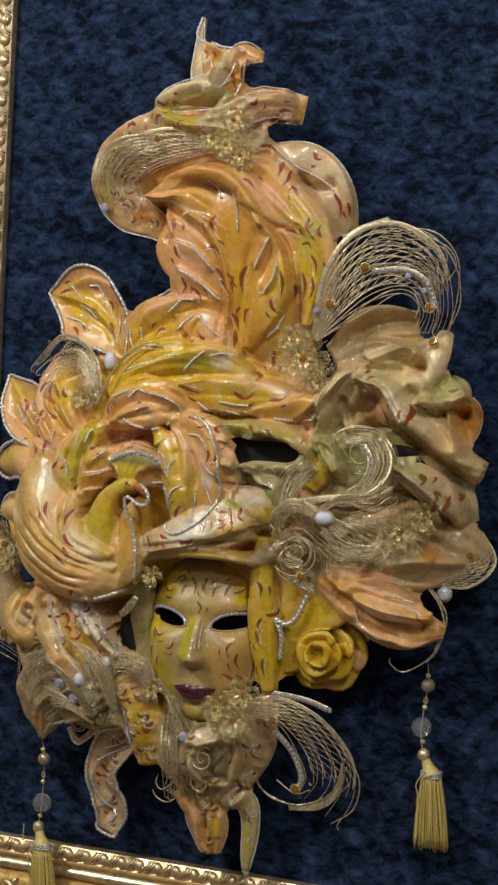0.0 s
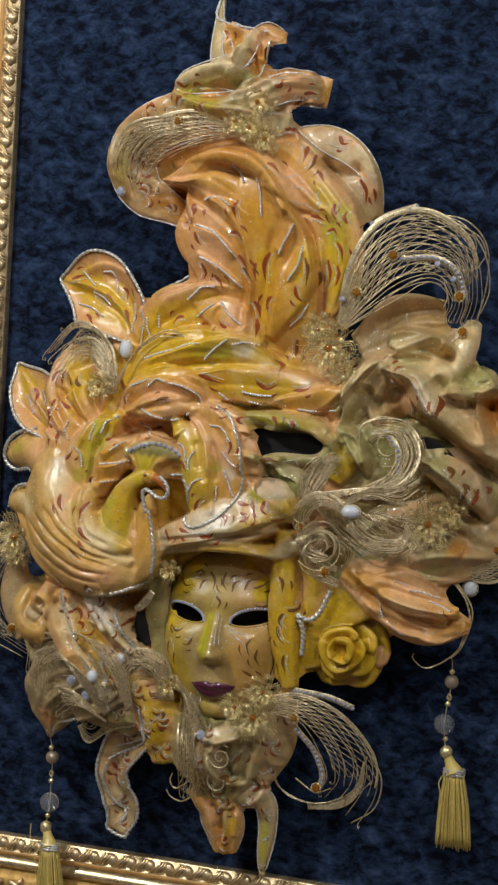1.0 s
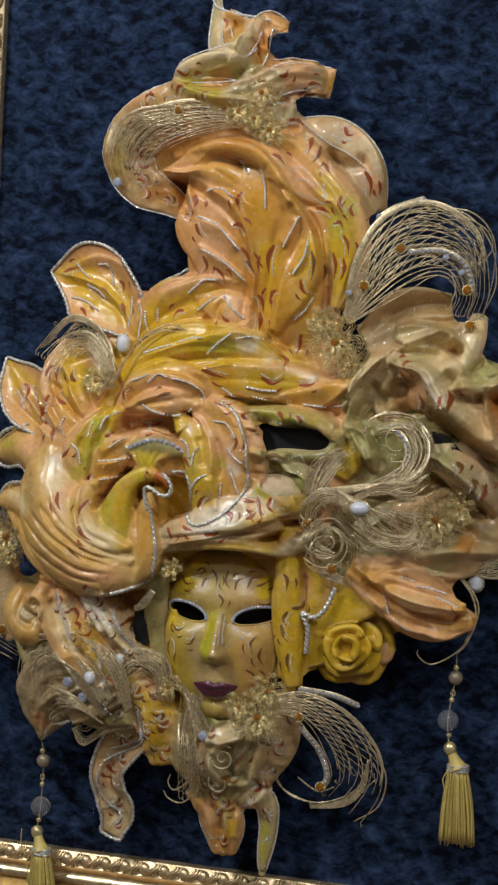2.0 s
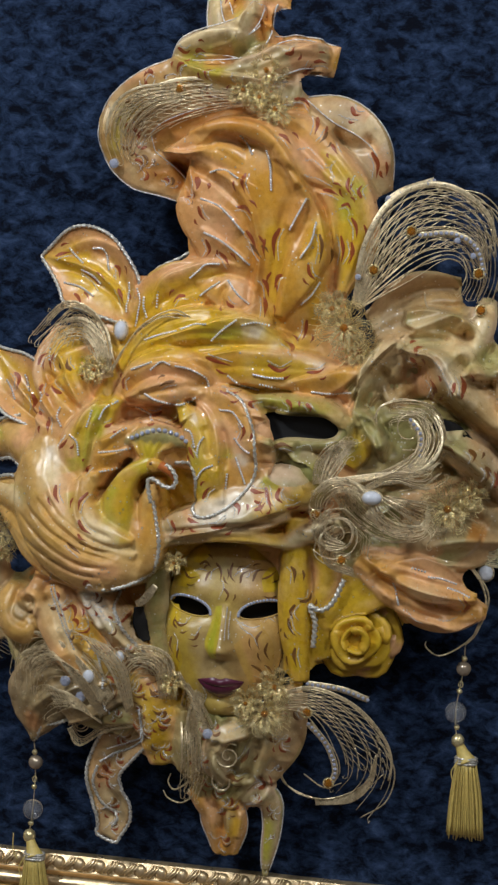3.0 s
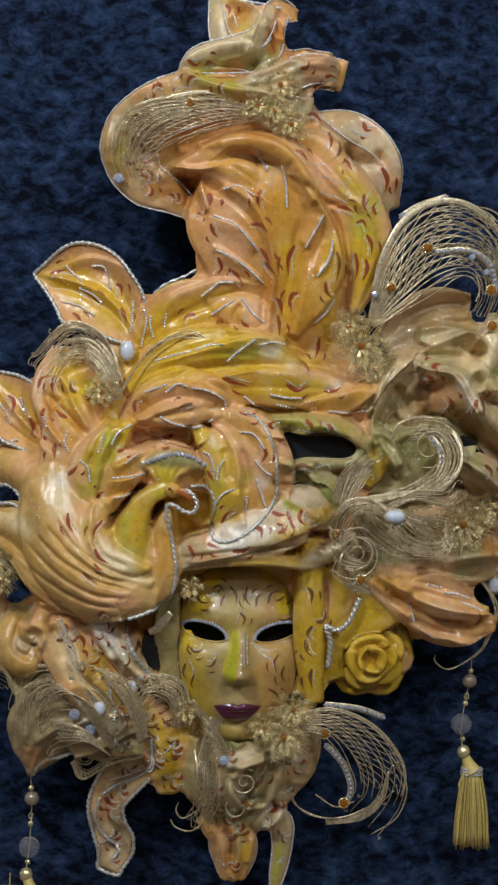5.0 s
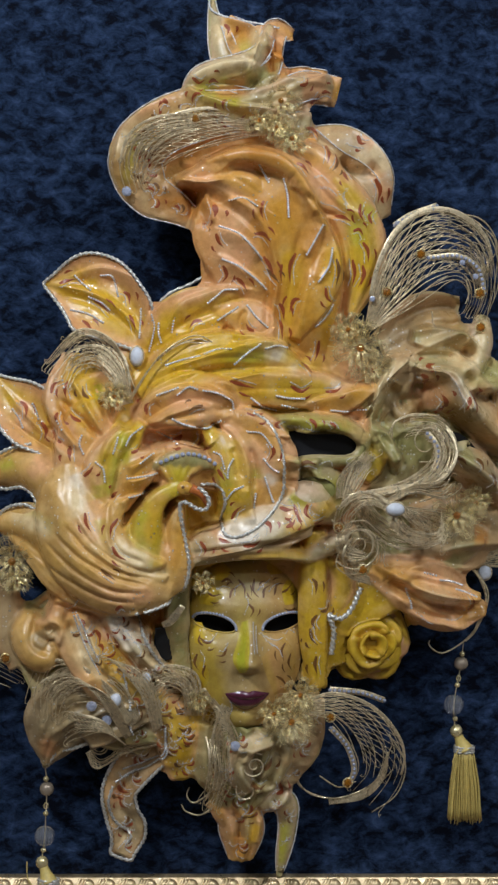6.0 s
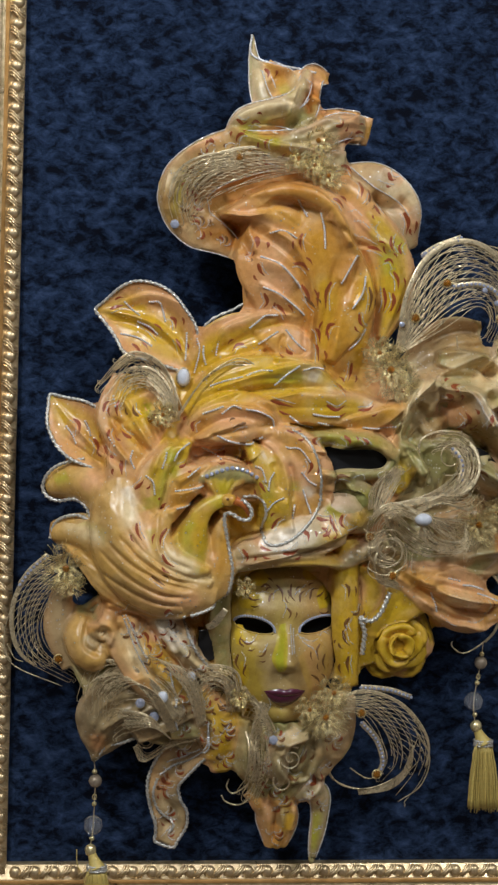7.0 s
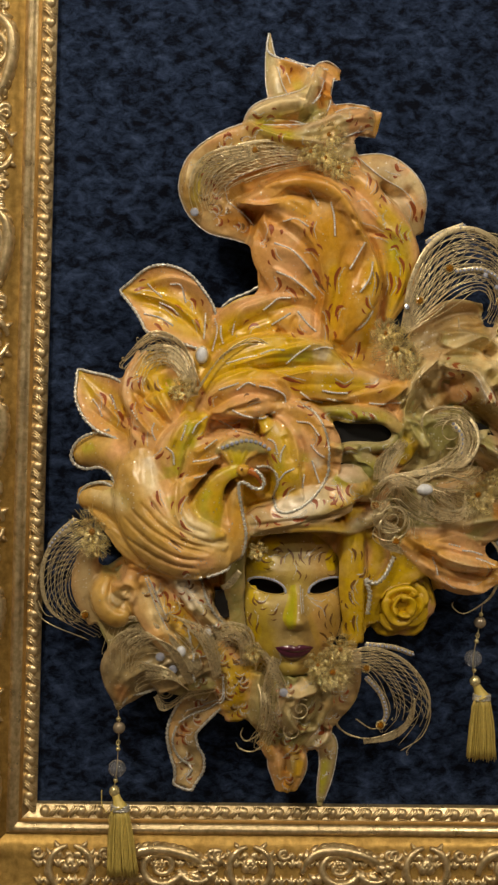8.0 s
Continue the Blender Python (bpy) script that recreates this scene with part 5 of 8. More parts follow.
ridge([(246, 714), (259, 719), (275, 719), (287, 716)], -4, 4)
edge([(308, 707), (320, 701), (329, 689), (333, 678)], 6, 10)
edge([(253, 712), (234, 707), (203, 708)], 6, 10)
ridge([(203, 709), (226, 706), (246, 711)], 4, 3)
edge([(287, 636), (273, 651), (261, 659), (245, 664)], 5, 9)
edge([(293, 607), (279, 619), (264, 628), (249, 634)], 5, 9)
edge([(288, 683), (275, 689), (261, 692), (250, 689)], 5, 9)
ridge([(243, 639), (255, 634), (271, 622)], 3, 3)
edge([(328, 640), (336, 653), (343, 670)], 4, 8)
edge([(340, 616), (349, 628), (354, 648)], 4, 8)
edge([(341, 573), (352, 583), (358, 597)], 4, 8)
ridge([(313, 579), (315, 611), (319, 642), (324, 669)], -3, 3.5)
ridge([(324, 564), (328, 601), (334, 638), (338, 664)], 3, 4)
ridge([(209, 705), (221, 692), (231, 674), (236, 662)], -7, 4)
ridge([(230, 699), (234, 686), (239, 668)], 4, 3)
ridge([(213, 703), (220, 686), (225, 667)], -6, 4)
tint([(226, 725), (254, 734), (279, 736), (305, 728)], BURNT, 10)
tint([(247, 650), (257, 640), (279, 630)], ROSE, 12)
tint([(256, 675), (272, 666)], ROSE, 12)
tint([(270, 707), (292, 698), (310, 652)], HONEY, 16)
tint([(332, 622), (333, 591), (331, 558)], HONEY, 14)
tint([(353, 612), (354, 581), (351, 548)], SUN, 10)
tint([(290, 641), (301, 610), (301, 574)], BURNT, 6)
tint([(209, 710), (239, 712)], ROSE, 8)
tint([(217, 697), (228, 675)], BURNT, 12)
# yellow strip right of the plume
ridge([(312, 734), (338, 713), (364, 690), (383, 676)], 4, 4)
ridge([(323, 699), (343, 684), (361, 679)], -5, 3)
ridge([(360, 736), (382, 709), (398, 687)], -5, 3.5)
tint([(373, 655), (384, 629), (383, 608)], SUN, 12)
tint([(382, 680), (396, 687)], LIME, 9)
tint([(327, 715), (356, 699)], ROSE, 9)
# right ruffle of the hood
edge([(420, 694), (414, 721), (406, 740), (392, 757), (376, 767), (359, 771)], 8, 11)
ridge([(360, 737), (374, 724), (390, 723), (399, 732)], -8, 6)
tint([(373, 738), (388, 728)], PALE, 10)
tint([(381, 758), (395, 751)], ROSE, 9)
tint([(400, 714), (414, 701)], ROSE, 8)
# top ruffle
edge([(271, 821), (275, 837), (279, 856), (284, 860)], 9, 12)
edge([(271, 819), (253, 820), (235, 816), (218, 808), (206, 797)], 10, 10)
edge([(299, 775), (278, 778), (247, 781), (224, 789), (207, 797)], 10, 10)
ridge([(226, 793), (247, 790), (268, 796), (279, 808)], -9, 5)
ridge([(278, 850), (276, 826), (267, 809), (252, 802), (236, 798)], 5, 4)
ridge([(287, 837), (289, 823), (294, 811)], -8, 4)
ridge([(304, 824), (299, 839), (287, 854)], 6, 4)
edge([(350, 816), (324, 807), (299, 809), (283, 805), (267, 789)], 9, 9)
ridge([(304, 814), (319, 812), (335, 816)], -6, 4)
ridge([(316, 772), (333, 785), (355, 793)], 5, 4)
tint([(287, 848), (303, 844), (303, 829)], ROSE, 8)
tint([(293, 835), (294, 821)], BURNT, 8)
tint([(262, 834), (273, 840)], LIME, 8)
tint([(216, 793), (232, 789), (262, 781)], LIME, 8)
# shade of the recess between the rolls, painted in brown
tint([(246, 807), (267, 805)], TAWNY, 9)
tint([(237, 793), (252, 792), (268, 798)], BURNT, 6)
tint([(324, 808), (344, 812)], ROSE, 9)
tint([(223, 806), (248, 815), (266, 819)], PALE, 7)
tint([(241, 862), (247, 840)], PALE, 7)
# hood, outer side
edge([(206, 793), (185, 782), (165, 772), (151, 755), (145, 729), (144, 709), (149, 693)], 8, 12)
tint([(150, 729), (157, 753)], PALE, 8)
tint([(162, 771), (180, 778), (200, 786)], ROSE, 7)
tint([(177, 700), (193, 711), (213, 727)], TAWNY, 10)
# upper leaf
edge([(181, 574), (179, 595), (171, 611), (153, 621), (132, 624), (110, 616)], 5, 8)
ridge([(179, 553), (166, 573), (152, 586), (136, 596), (106, 603), (85, 607)], 3, 3)
ridge([(171, 558), (158, 573), (141, 583), (117, 593), (98, 595)], -3, 4)
ridge([(172, 574), (166, 592), (154, 606), (138, 612)], -3, 5)
tint([(174, 558), (160, 581), (138, 601), (111, 606)], SUN, 9)
tint([(111, 592), (133, 577), (161, 562)], SUN, 8)
tint([(181, 585), (173, 608), (153, 623), (127, 625)], PEACH, 9)
tint([(110, 608), (127, 617), (146, 616)], BURNT, 4)
# second leaf
edge([(280, 607), (256, 609), (230, 601), (211, 592), (202, 575)], 6, 8)
ridge([(208, 565), (224, 576), (249, 587), (273, 599)], -4, 4)
ridge([(270, 565), (268, 578), (273, 588)], -4, 3)
edge([(297, 569), (289, 564), (273, 565), (260, 563)], 5, 8)
tint([(208, 544), (229, 571), (255, 577)], SUN, 12)
tint([(281, 578), (286, 568)], ROSE, 9)
tint([(207, 599), (238, 608), (269, 610)], PEACH, 8)
# long yellow leaf
edge([(320, 552), (302, 559), (276, 557), (250, 549), (224, 539), (198, 530)], 8, 10)
edge([(338, 530), (325, 528), (298, 531), (272, 525), (246, 519)], 7, 9)
ridge([(219, 524), (245, 530), (276, 534), (314, 532)], -5, 4)
tint([(194, 518), (219, 529), (250, 536)], SUN, 12)
tint([(261, 538), (286, 546), (313, 548)], LIME, 8)
tint([(289, 548), (313, 551)], PALE, 8)
tint([(272, 510), (304, 506), (336, 512)], SUN, 10)
tint([(225, 509), (261, 515), (298, 520)], HONEY, 10)
tint([(297, 547), (308, 543)], WHITE, 6)
edge([(396, 521), (374, 513), (353, 507), (334, 500)], 6, 8)
tint([(342, 496), (369, 502), (396, 513)], HONEY, 9)
tint([(357, 518), (368, 519)], WHITE, 5)
# peach leaf over the bird
edge([(265, 494), (262, 503), (246, 511), (225, 515), (204, 511), (186, 502), (181, 491)], 7, 9)
ridge([(184, 477), (205, 488), (225, 496), (244, 496)], 4, 3)
ridge([(195, 482), (215, 487), (236, 490)], -4, 3)
ridge([(210, 478), (232, 474), (250, 480), (262, 491)], 3, 3)
edge([(185, 472), (206, 464), (233, 457), (247, 465)], 6, 8)
tint([(204, 500), (230, 504), (257, 502)], ROSE, 10)
tint([(201, 469), (227, 465)], PEACH, 12)
tint([(226, 483), (247, 486)], ROSE, 6)
tint([(187, 484), (186, 495), (194, 502)], BURNT, 4)
# leaf that curls round beside the bird
edge([(313, 428), (308, 452), (304, 467), (294, 480), (278, 491), (262, 492)], 7, 10)
ridge([(279, 422), (277, 441), (271, 459), (260, 473), (249, 478)], 4, 3)
ridge([(283, 417), (285, 438), (279, 459)], -4, 3)
ridge([(269, 428), (267, 443), (262, 458)], -4, 4)
edge([(286, 386), (280, 412), (279, 422)], 5, 8)
tint([(285, 428), (287, 444)], LIME, 8)
tint([(271, 412), (276, 390)], SUN, 9)
tint([(264, 422), (263, 400)], SUN, 9)
tint([(251, 463), (255, 465)], WHITE, 5)
tint([(284, 459), (290, 438)], ROSE, 8)
tint([(243, 452), (251, 442)], ROSE, 7)
# leaves between plume and bird, outer side
edge([(185, 450), (177, 465), (166, 472), (153, 469), (143, 456), (139, 438)], 6, 8)
ridge([(172, 465), (162, 449), (155, 428), (150, 406)], -4, 3)
ridge([(161, 465), (154, 449), (151, 428), (146, 397)], 4, 3)
edge([(192, 431), (178, 426), (163, 423)], 5, 7)
edge([(184, 411), (168, 408), (156, 402)], 5, 7)
edge([(188, 450), (175, 442), (162, 436)], 5, 7)
tint([(154, 449), (151, 428), (146, 406)], LIME, 6)
tint([(161, 465), (159, 455)], LIME, 5)
tint([(170, 444), (173, 424), (168, 407)], HONEY, 8)
tint([(112, 457), (123, 436)], PEACH, 8)
tint([(123, 517), (131, 503), (129, 488)], SUN, 8)
tint([(107, 503), (106, 477), (114, 457)], HONEY, 8)
tint([(134, 438), (137, 417)], ROSE, 6)
# bird
ridge([(117, 396), (131, 367), (152, 347), (179, 335)], 3, 3)
ridge([(89, 363), (116, 339), (148, 322), (179, 318)], -3, 2.2)
ridge([(97, 372), (121, 351), (153, 334), (184, 326)], -3, 2.2)
ridge([(107, 380), (129, 357), (158, 339), (189, 331)], -3, 2.2)
ridge([(115, 386), (136, 362), (163, 345), (192, 336)], -2.5, 2)
ridge([(82, 345), (111, 328), (143, 313), (174, 309)], -3, 2.2)
ridge([(146, 382), (151, 367), (162, 355), (183, 347)], -3, 2.5)
ridge([(146, 406), (146, 387), (148, 367), (157, 355)], 3, 3)
ridge([(207, 410), (202, 382), (205, 356)], -4, 3)
ridge([(184, 424), (174, 402), (168, 382), (170, 364)], -5, 3)
# PALE and WHITE here are the bird's highlights, put into the paint
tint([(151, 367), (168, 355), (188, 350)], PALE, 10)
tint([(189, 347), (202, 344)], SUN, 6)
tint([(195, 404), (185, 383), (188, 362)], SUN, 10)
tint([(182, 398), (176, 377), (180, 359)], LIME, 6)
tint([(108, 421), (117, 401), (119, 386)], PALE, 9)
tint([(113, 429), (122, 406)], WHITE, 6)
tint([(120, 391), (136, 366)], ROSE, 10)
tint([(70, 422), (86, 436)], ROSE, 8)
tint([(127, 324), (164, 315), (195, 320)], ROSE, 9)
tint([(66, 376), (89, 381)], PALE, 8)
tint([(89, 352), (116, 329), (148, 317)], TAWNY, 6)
tint([(206, 367), (210, 341)], ROSE, 8)
# hat brim
edge([(231, 345), (251, 355), (277, 362), (303, 370), (329, 381), (352, 388)], 8, 12)
ridge([(241, 333), (268, 348), (299, 353), (343, 349)], 5, 4)
ridge([(238, 326), (270, 338), (302, 341), (339, 342)], -6, 3)
ridge([(317, 417), (339, 407), (357, 393)], 4, 5)
# WHITE and PALE paint the brim's broad highlight
tint([(266, 372), (287, 381), (305, 389)], WHITE, 9)
tint([(318, 392), (339, 394)], PALE, 7)
tint([(318, 412), (336, 405)], LIME, 7)
tint([(256, 369), (246, 379)], ROSE, 5)
# drapes
edge([(305, 470), (329, 469), (348, 477), (366, 475), (378, 467), (382, 454)], 8, 8)
ridge([(299, 484), (326, 486), (347, 484), (369, 481)], 4, 4)
ridge([(317, 476), (337, 476), (359, 473)], -4, 4)
tint([(350, 469), (372, 467), (378, 459)], SAGE, 9)
tint([(316, 447), (344, 443), (355, 428)], SAGE, 9)
tint([(383, 454), (393, 475)], SAGE, 8)
tint([(371, 469), (382, 454)], PALE, 6)
tint([(350, 438), (366, 433)], TAUPE, 9)
edge([(351, 447), (329, 449), (310, 448)], 8, 9)
edge([(316, 447), (339, 437), (352, 420), (359, 401)], 7, 9)
# cloth to the far side
edge([(393, 485), (401, 508), (417, 530), (434, 547)], 16, 12)
ridge([(424, 498), (440, 509), (441, 531), (437, 541)], -14, 8)
edge([(496, 490), (481, 512), (473, 526), (462, 535), (443, 537), (433, 545)], 14, 12)
ridge([(393, 488), (398, 473), (412, 455), (423, 439)], 8, 5)
ridge([(404, 486), (417, 467), (432, 455)], -10, 6)
ridge([(435, 541), (439, 515), (436, 493)], 6, 5)
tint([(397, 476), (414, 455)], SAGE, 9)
# shade painted inside the recess, then a highlight along its raised lip
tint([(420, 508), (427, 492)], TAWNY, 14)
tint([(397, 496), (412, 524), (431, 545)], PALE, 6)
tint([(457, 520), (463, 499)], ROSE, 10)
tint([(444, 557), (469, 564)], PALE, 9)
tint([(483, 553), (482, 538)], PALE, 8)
# side leaf under the feather
edge([(513, 338), (489, 340), (466, 345), (444, 339), (428, 328)], 7, 9)
ridge([(434, 322), (453, 326), (482, 320), (517, 314)], -7, 5)
ridge([(434, 312), (464, 303), (494, 296), (515, 305)], 6, 5)
ridge([(442, 302), (469, 290), (492, 285)], -5, 4)
tint([(454, 333), (488, 325)], ROSE, 12)
tint([(455, 314), (482, 310)], PALE, 6)
tint([(469, 290), (498, 289)], PEACH, 12)
# lower cloth
edge([(211, 234), (198, 248), (189, 266), (181, 281), (175, 301)], 8, 10)
edge([(121, 292), (130, 275), (139, 254), (147, 232)], 8, 10)
ridge([(133, 290), (141, 270), (150, 249), (158, 233)], -7, 5)
ridge([(146, 294), (159, 271), (173, 249)], 6, 5)
ridge([(111, 285), (120, 259), (134, 232)], -6, 4)
tint([(159, 297), (164, 283), (178, 262)], WHITE, 9)
tint([(114, 280), (125, 253), (136, 237)], PALE, 10)
tint([(151, 269), (160, 248), (166, 233)], SUN, 8)
tint([(146, 280), (149, 265)], ROSE, 7)
tint([(181, 256), (195, 241)], PALE, 7)
tint([(188, 205), (200, 169)], TAUPE, 14)
tint([(232, 192), (238, 170)], SUN, 10)
tint([(217, 146), (234, 127)], SUN, 10)
# collar
ridge([(276, 160), (298, 157), (320, 165)], 7, 5)
ridge([(282, 148), (297, 124), (317, 118)], -7, 5)
ridge([(287, 154), (285, 135), (301, 112), (317, 112)], 7, 5)
ridge([(321, 148), (331, 161)], -7, 5)
ridge([(292, 81), (288, 54)], -6, 4)
ridge([(309, 79), (305, 48)], 5, 4)
ridge([(319, 86), (333, 100), (335, 115)], 7, 5)
tint([(292, 166), (305, 173)], PALE, 5)
tint([(292, 151), (306, 119)], TAUPE, 12)
tint([(302, 92), (295, 63)], SUN, 6)
tint([(332, 53), (331, 38)], LIME, 5)
tint([(330, 91), (339, 85)], PALE, 6)
tint([(274, 92), (281, 68)], ROSE, 5)
# side band and rose leaf
tint([(356, 318), (355, 279), (360, 245)], SUN, 8)
# far cloth, seen from the other side
edge([(545, 521), (542, 534), (528, 545), (519, 549)], 16, 12)
edge([(501, 516), (516, 516), (529, 519), (541, 527)], 16, 12)
ridge([(528, 533), (537, 518), (535, 501)], -10, 6)
ridge([(476, 536), (487, 518), (505, 497), (527, 479), (545, 469)], 9, 5)
ridge([(485, 531), (501, 516), (525, 506)], -12, 7)
ridge([(471, 460), (499, 447), (524, 427), (540, 408)], 9, 6)
ridge([(488, 470), (517, 456), (534, 435)], -9, 6)
ridge([(494, 532), (486, 553), (496, 570)], 8, 5)
# crests painted light and hollows dark, as light would model the folds
tint([(492, 559), (496, 537)], PALE, 8)
tint([(481, 531), (498, 505), (522, 484)], PALE, 6)
tint([(503, 513), (524, 514), (541, 526)], PALE, 6)
tint([(537, 518), (536, 496)], BURNT, 10)
tint([(511, 532), (520, 544)], SAGE, 8)
tint([(504, 489), (527, 465)], TAWNY, 12)
tint([(547, 466), (557, 452)], PALE, 7)
tint([(480, 456), (503, 450)], SAGE, 9)
edge([(487, 280), (512, 271), (526, 282), (528, 302)], 8, 9)
# over the lower wing
tint([(91, 215), (113, 206), (140, 196)], TAUPE, 16)
tint([(161, 205), (141, 175), (119, 178)], TAUPE, 16)
tint([(166, 222), (183, 199)], TAWNY, 12)
tint([(91, 186), (108, 171)], TAUPE, 12)
tint([(93, 162), (96, 135)], ROSE, 7)
tint([(120, 169), (122, 156)], PALE, 6)
tint([(180, 97), (185, 65), (174, 46)], TAUPE, 12)
tint([(162, 104), (165, 88)], ROSE, 6)
# bird warmth, with highlights painted in PALE on wing and back
tint([(115, 371), (137, 346), (174, 326)], GOLD, 14)
tint([(77, 358), (106, 338)], GOLD, 12)
tint([(134, 406), (140, 386)], ROSE, 10)
tint([(161, 397), (157, 372)], GOLD, 10)
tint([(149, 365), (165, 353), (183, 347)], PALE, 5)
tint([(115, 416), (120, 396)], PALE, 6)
tint([(214, 383), (214, 357), (205, 335)], HONEY, 10)
# rose shades on leaves
tint([(267, 651), (273, 640)], ROSE, 10)
tint([(132, 615), (154, 610)], ROSE, 9)
tint([(66, 494), (62, 473)], ROSE, 9)
tint([(84, 464), (107, 456)], ROSE, 9)
tint([(252, 483), (268, 469)], ROSE, 10)
tint([(294, 454), (298, 433)], ROSE, 10)
tint([(184, 478), (201, 466)], ROSE, 9)
tint([(207, 596), (233, 604)], ROSE, 9)
# more cloth and collar colour
tint([(297, 79), (293, 55)], TAUPE, 10)
tint([(277, 88), (282, 62)], ROSE, 6)
tint([(306, 73), (299, 48)], SUN, 6)
tint([(320, 159), (332, 137)], TAUPE, 12)
tint([(91, 183), (100, 170)], TAUPE, 14)
tint([(129, 171), (113, 162)], TAUPE, 14)
tint([(151, 180), (167, 193)], TAUPE, 14)
# folds of the crown cloth
edge([(275, 856), (265, 861), (251, 866), (241, 870)], 7, 6)
ridge([(252, 839), (262, 851), (270, 853)], -6, 5)
ridge([(304, 822), (287, 836), (281, 852)], 5, 3)
tint([(276, 856), (274, 831), (266, 814)], PALE, 5)
tint([(215, 801), (230, 811), (251, 817)], PALE, 5)
tint([(288, 828), (292, 813)], BURNT, 5)
tint([(303, 839), (298, 823)], BURNT, 6)
tint([(249, 848), (257, 834)], TAWNY, 7)
# far folds: TAUPE paints shade into the hollows, PALE and BURNT tone the rest
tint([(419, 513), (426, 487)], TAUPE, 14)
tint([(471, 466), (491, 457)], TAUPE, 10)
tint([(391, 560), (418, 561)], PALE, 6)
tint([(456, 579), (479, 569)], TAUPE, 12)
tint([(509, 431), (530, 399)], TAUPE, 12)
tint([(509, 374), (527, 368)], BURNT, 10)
# outer scrolls
tint([(88, 288), (105, 301)], ROSE, 10)
tint([(79, 271), (90, 255)], TAUPE, 12)
tint([(91, 268), (101, 274)], PALE, 7)
tint([(93, 300), (111, 316)], BURNT, 7)
ridge([(81, 286), (95, 297), (108, 295), (114, 285)], -6, 3.5)
ridge([(84, 277), (95, 284), (105, 278), (102, 264), (90, 260)], 6, 4)
ridge([(91, 273), (97, 275), (99, 268)], -5, 3)
# fan of leaves above the bird
ridge([(143, 463), (127, 487), (116, 506), (107, 520)], 5, 3)
ridge([(138, 461), (116, 482), (99, 497)], -5, 3)
ridge([(150, 469), (139, 493), (131, 514)], -5, 3)
ridge([(118, 451), (104, 467), (92, 485)], 5, 3)
ridge([(113, 447), (98, 458), (86, 469)], -4, 3)
tint([(133, 489), (126, 509)], SUN, 8)
tint([(105, 497), (112, 477)], HONEY, 8)
tint([(116, 457), (106, 476), (97, 495)], BURNT, 5)
tint([(138, 497), (134, 513)], LIME, 5)
tint([(132, 468), (120, 486)], BURNT, 4)
ridge([(55, 490), (78, 468), (103, 446)], 4, 3)
ridge([(52, 472), (73, 457), (97, 443)], -4, 3)
tint([(56, 478), (73, 463)], ROSE, 8)
tint([(72, 484), (89, 464)], HONEY, 7)



def one_stretch_each(owner, cell):
    """Leaves every piece the largest stretch that it owns; what is cut off from it goes to the neighbour it touches most."""
    rows, cols = cell.shape
    owner = owner.copy()
    for turn in range(6):
        mark = np.where(cell, -1, -2)
        sizes, members, edges = {}, [], []
        for i0, j0 in zip(*np.nonzero(cell)):
            if mark[i0, j0] != -1:
                continue
            n, who, todo, got, touch = len(members), owner[i0, j0], [(i0, j0)], [], collections.Counter()
            mark[i0, j0] = n
            while todo:
                i, j = todo.pop()
                got.append((i, j))
                for a, b in ((i + 1, j), (i - 1, j), (i, j + 1), (i, j - 1)):
                    if 0 <= a < rows and 0 <= b < cols and cell[a, b]:
                        if owner[a, b] == who:
                            if mark[a, b] == -1:
                                mark[a, b] = n
                                todo.append((a, b))
                        else:
                            touch[owner[a, b]] += 1
            members.append((who, got))
            edges.append(touch)
            sizes[who] = max(sizes.get(who, 0), len(got))
        for (who, got), touch in zip(members, edges):
            if not touch and len(got) < 200:
                for i, j in got:
                    cell[i, j] = False
            if (len(got) < sizes[who] or len(got) < 40) and touch:
                to = touch.most_common(1)[0][0]
                for i, j in got:
                    owner[i, j] = to
    return owner, cell & (mark >= 0)


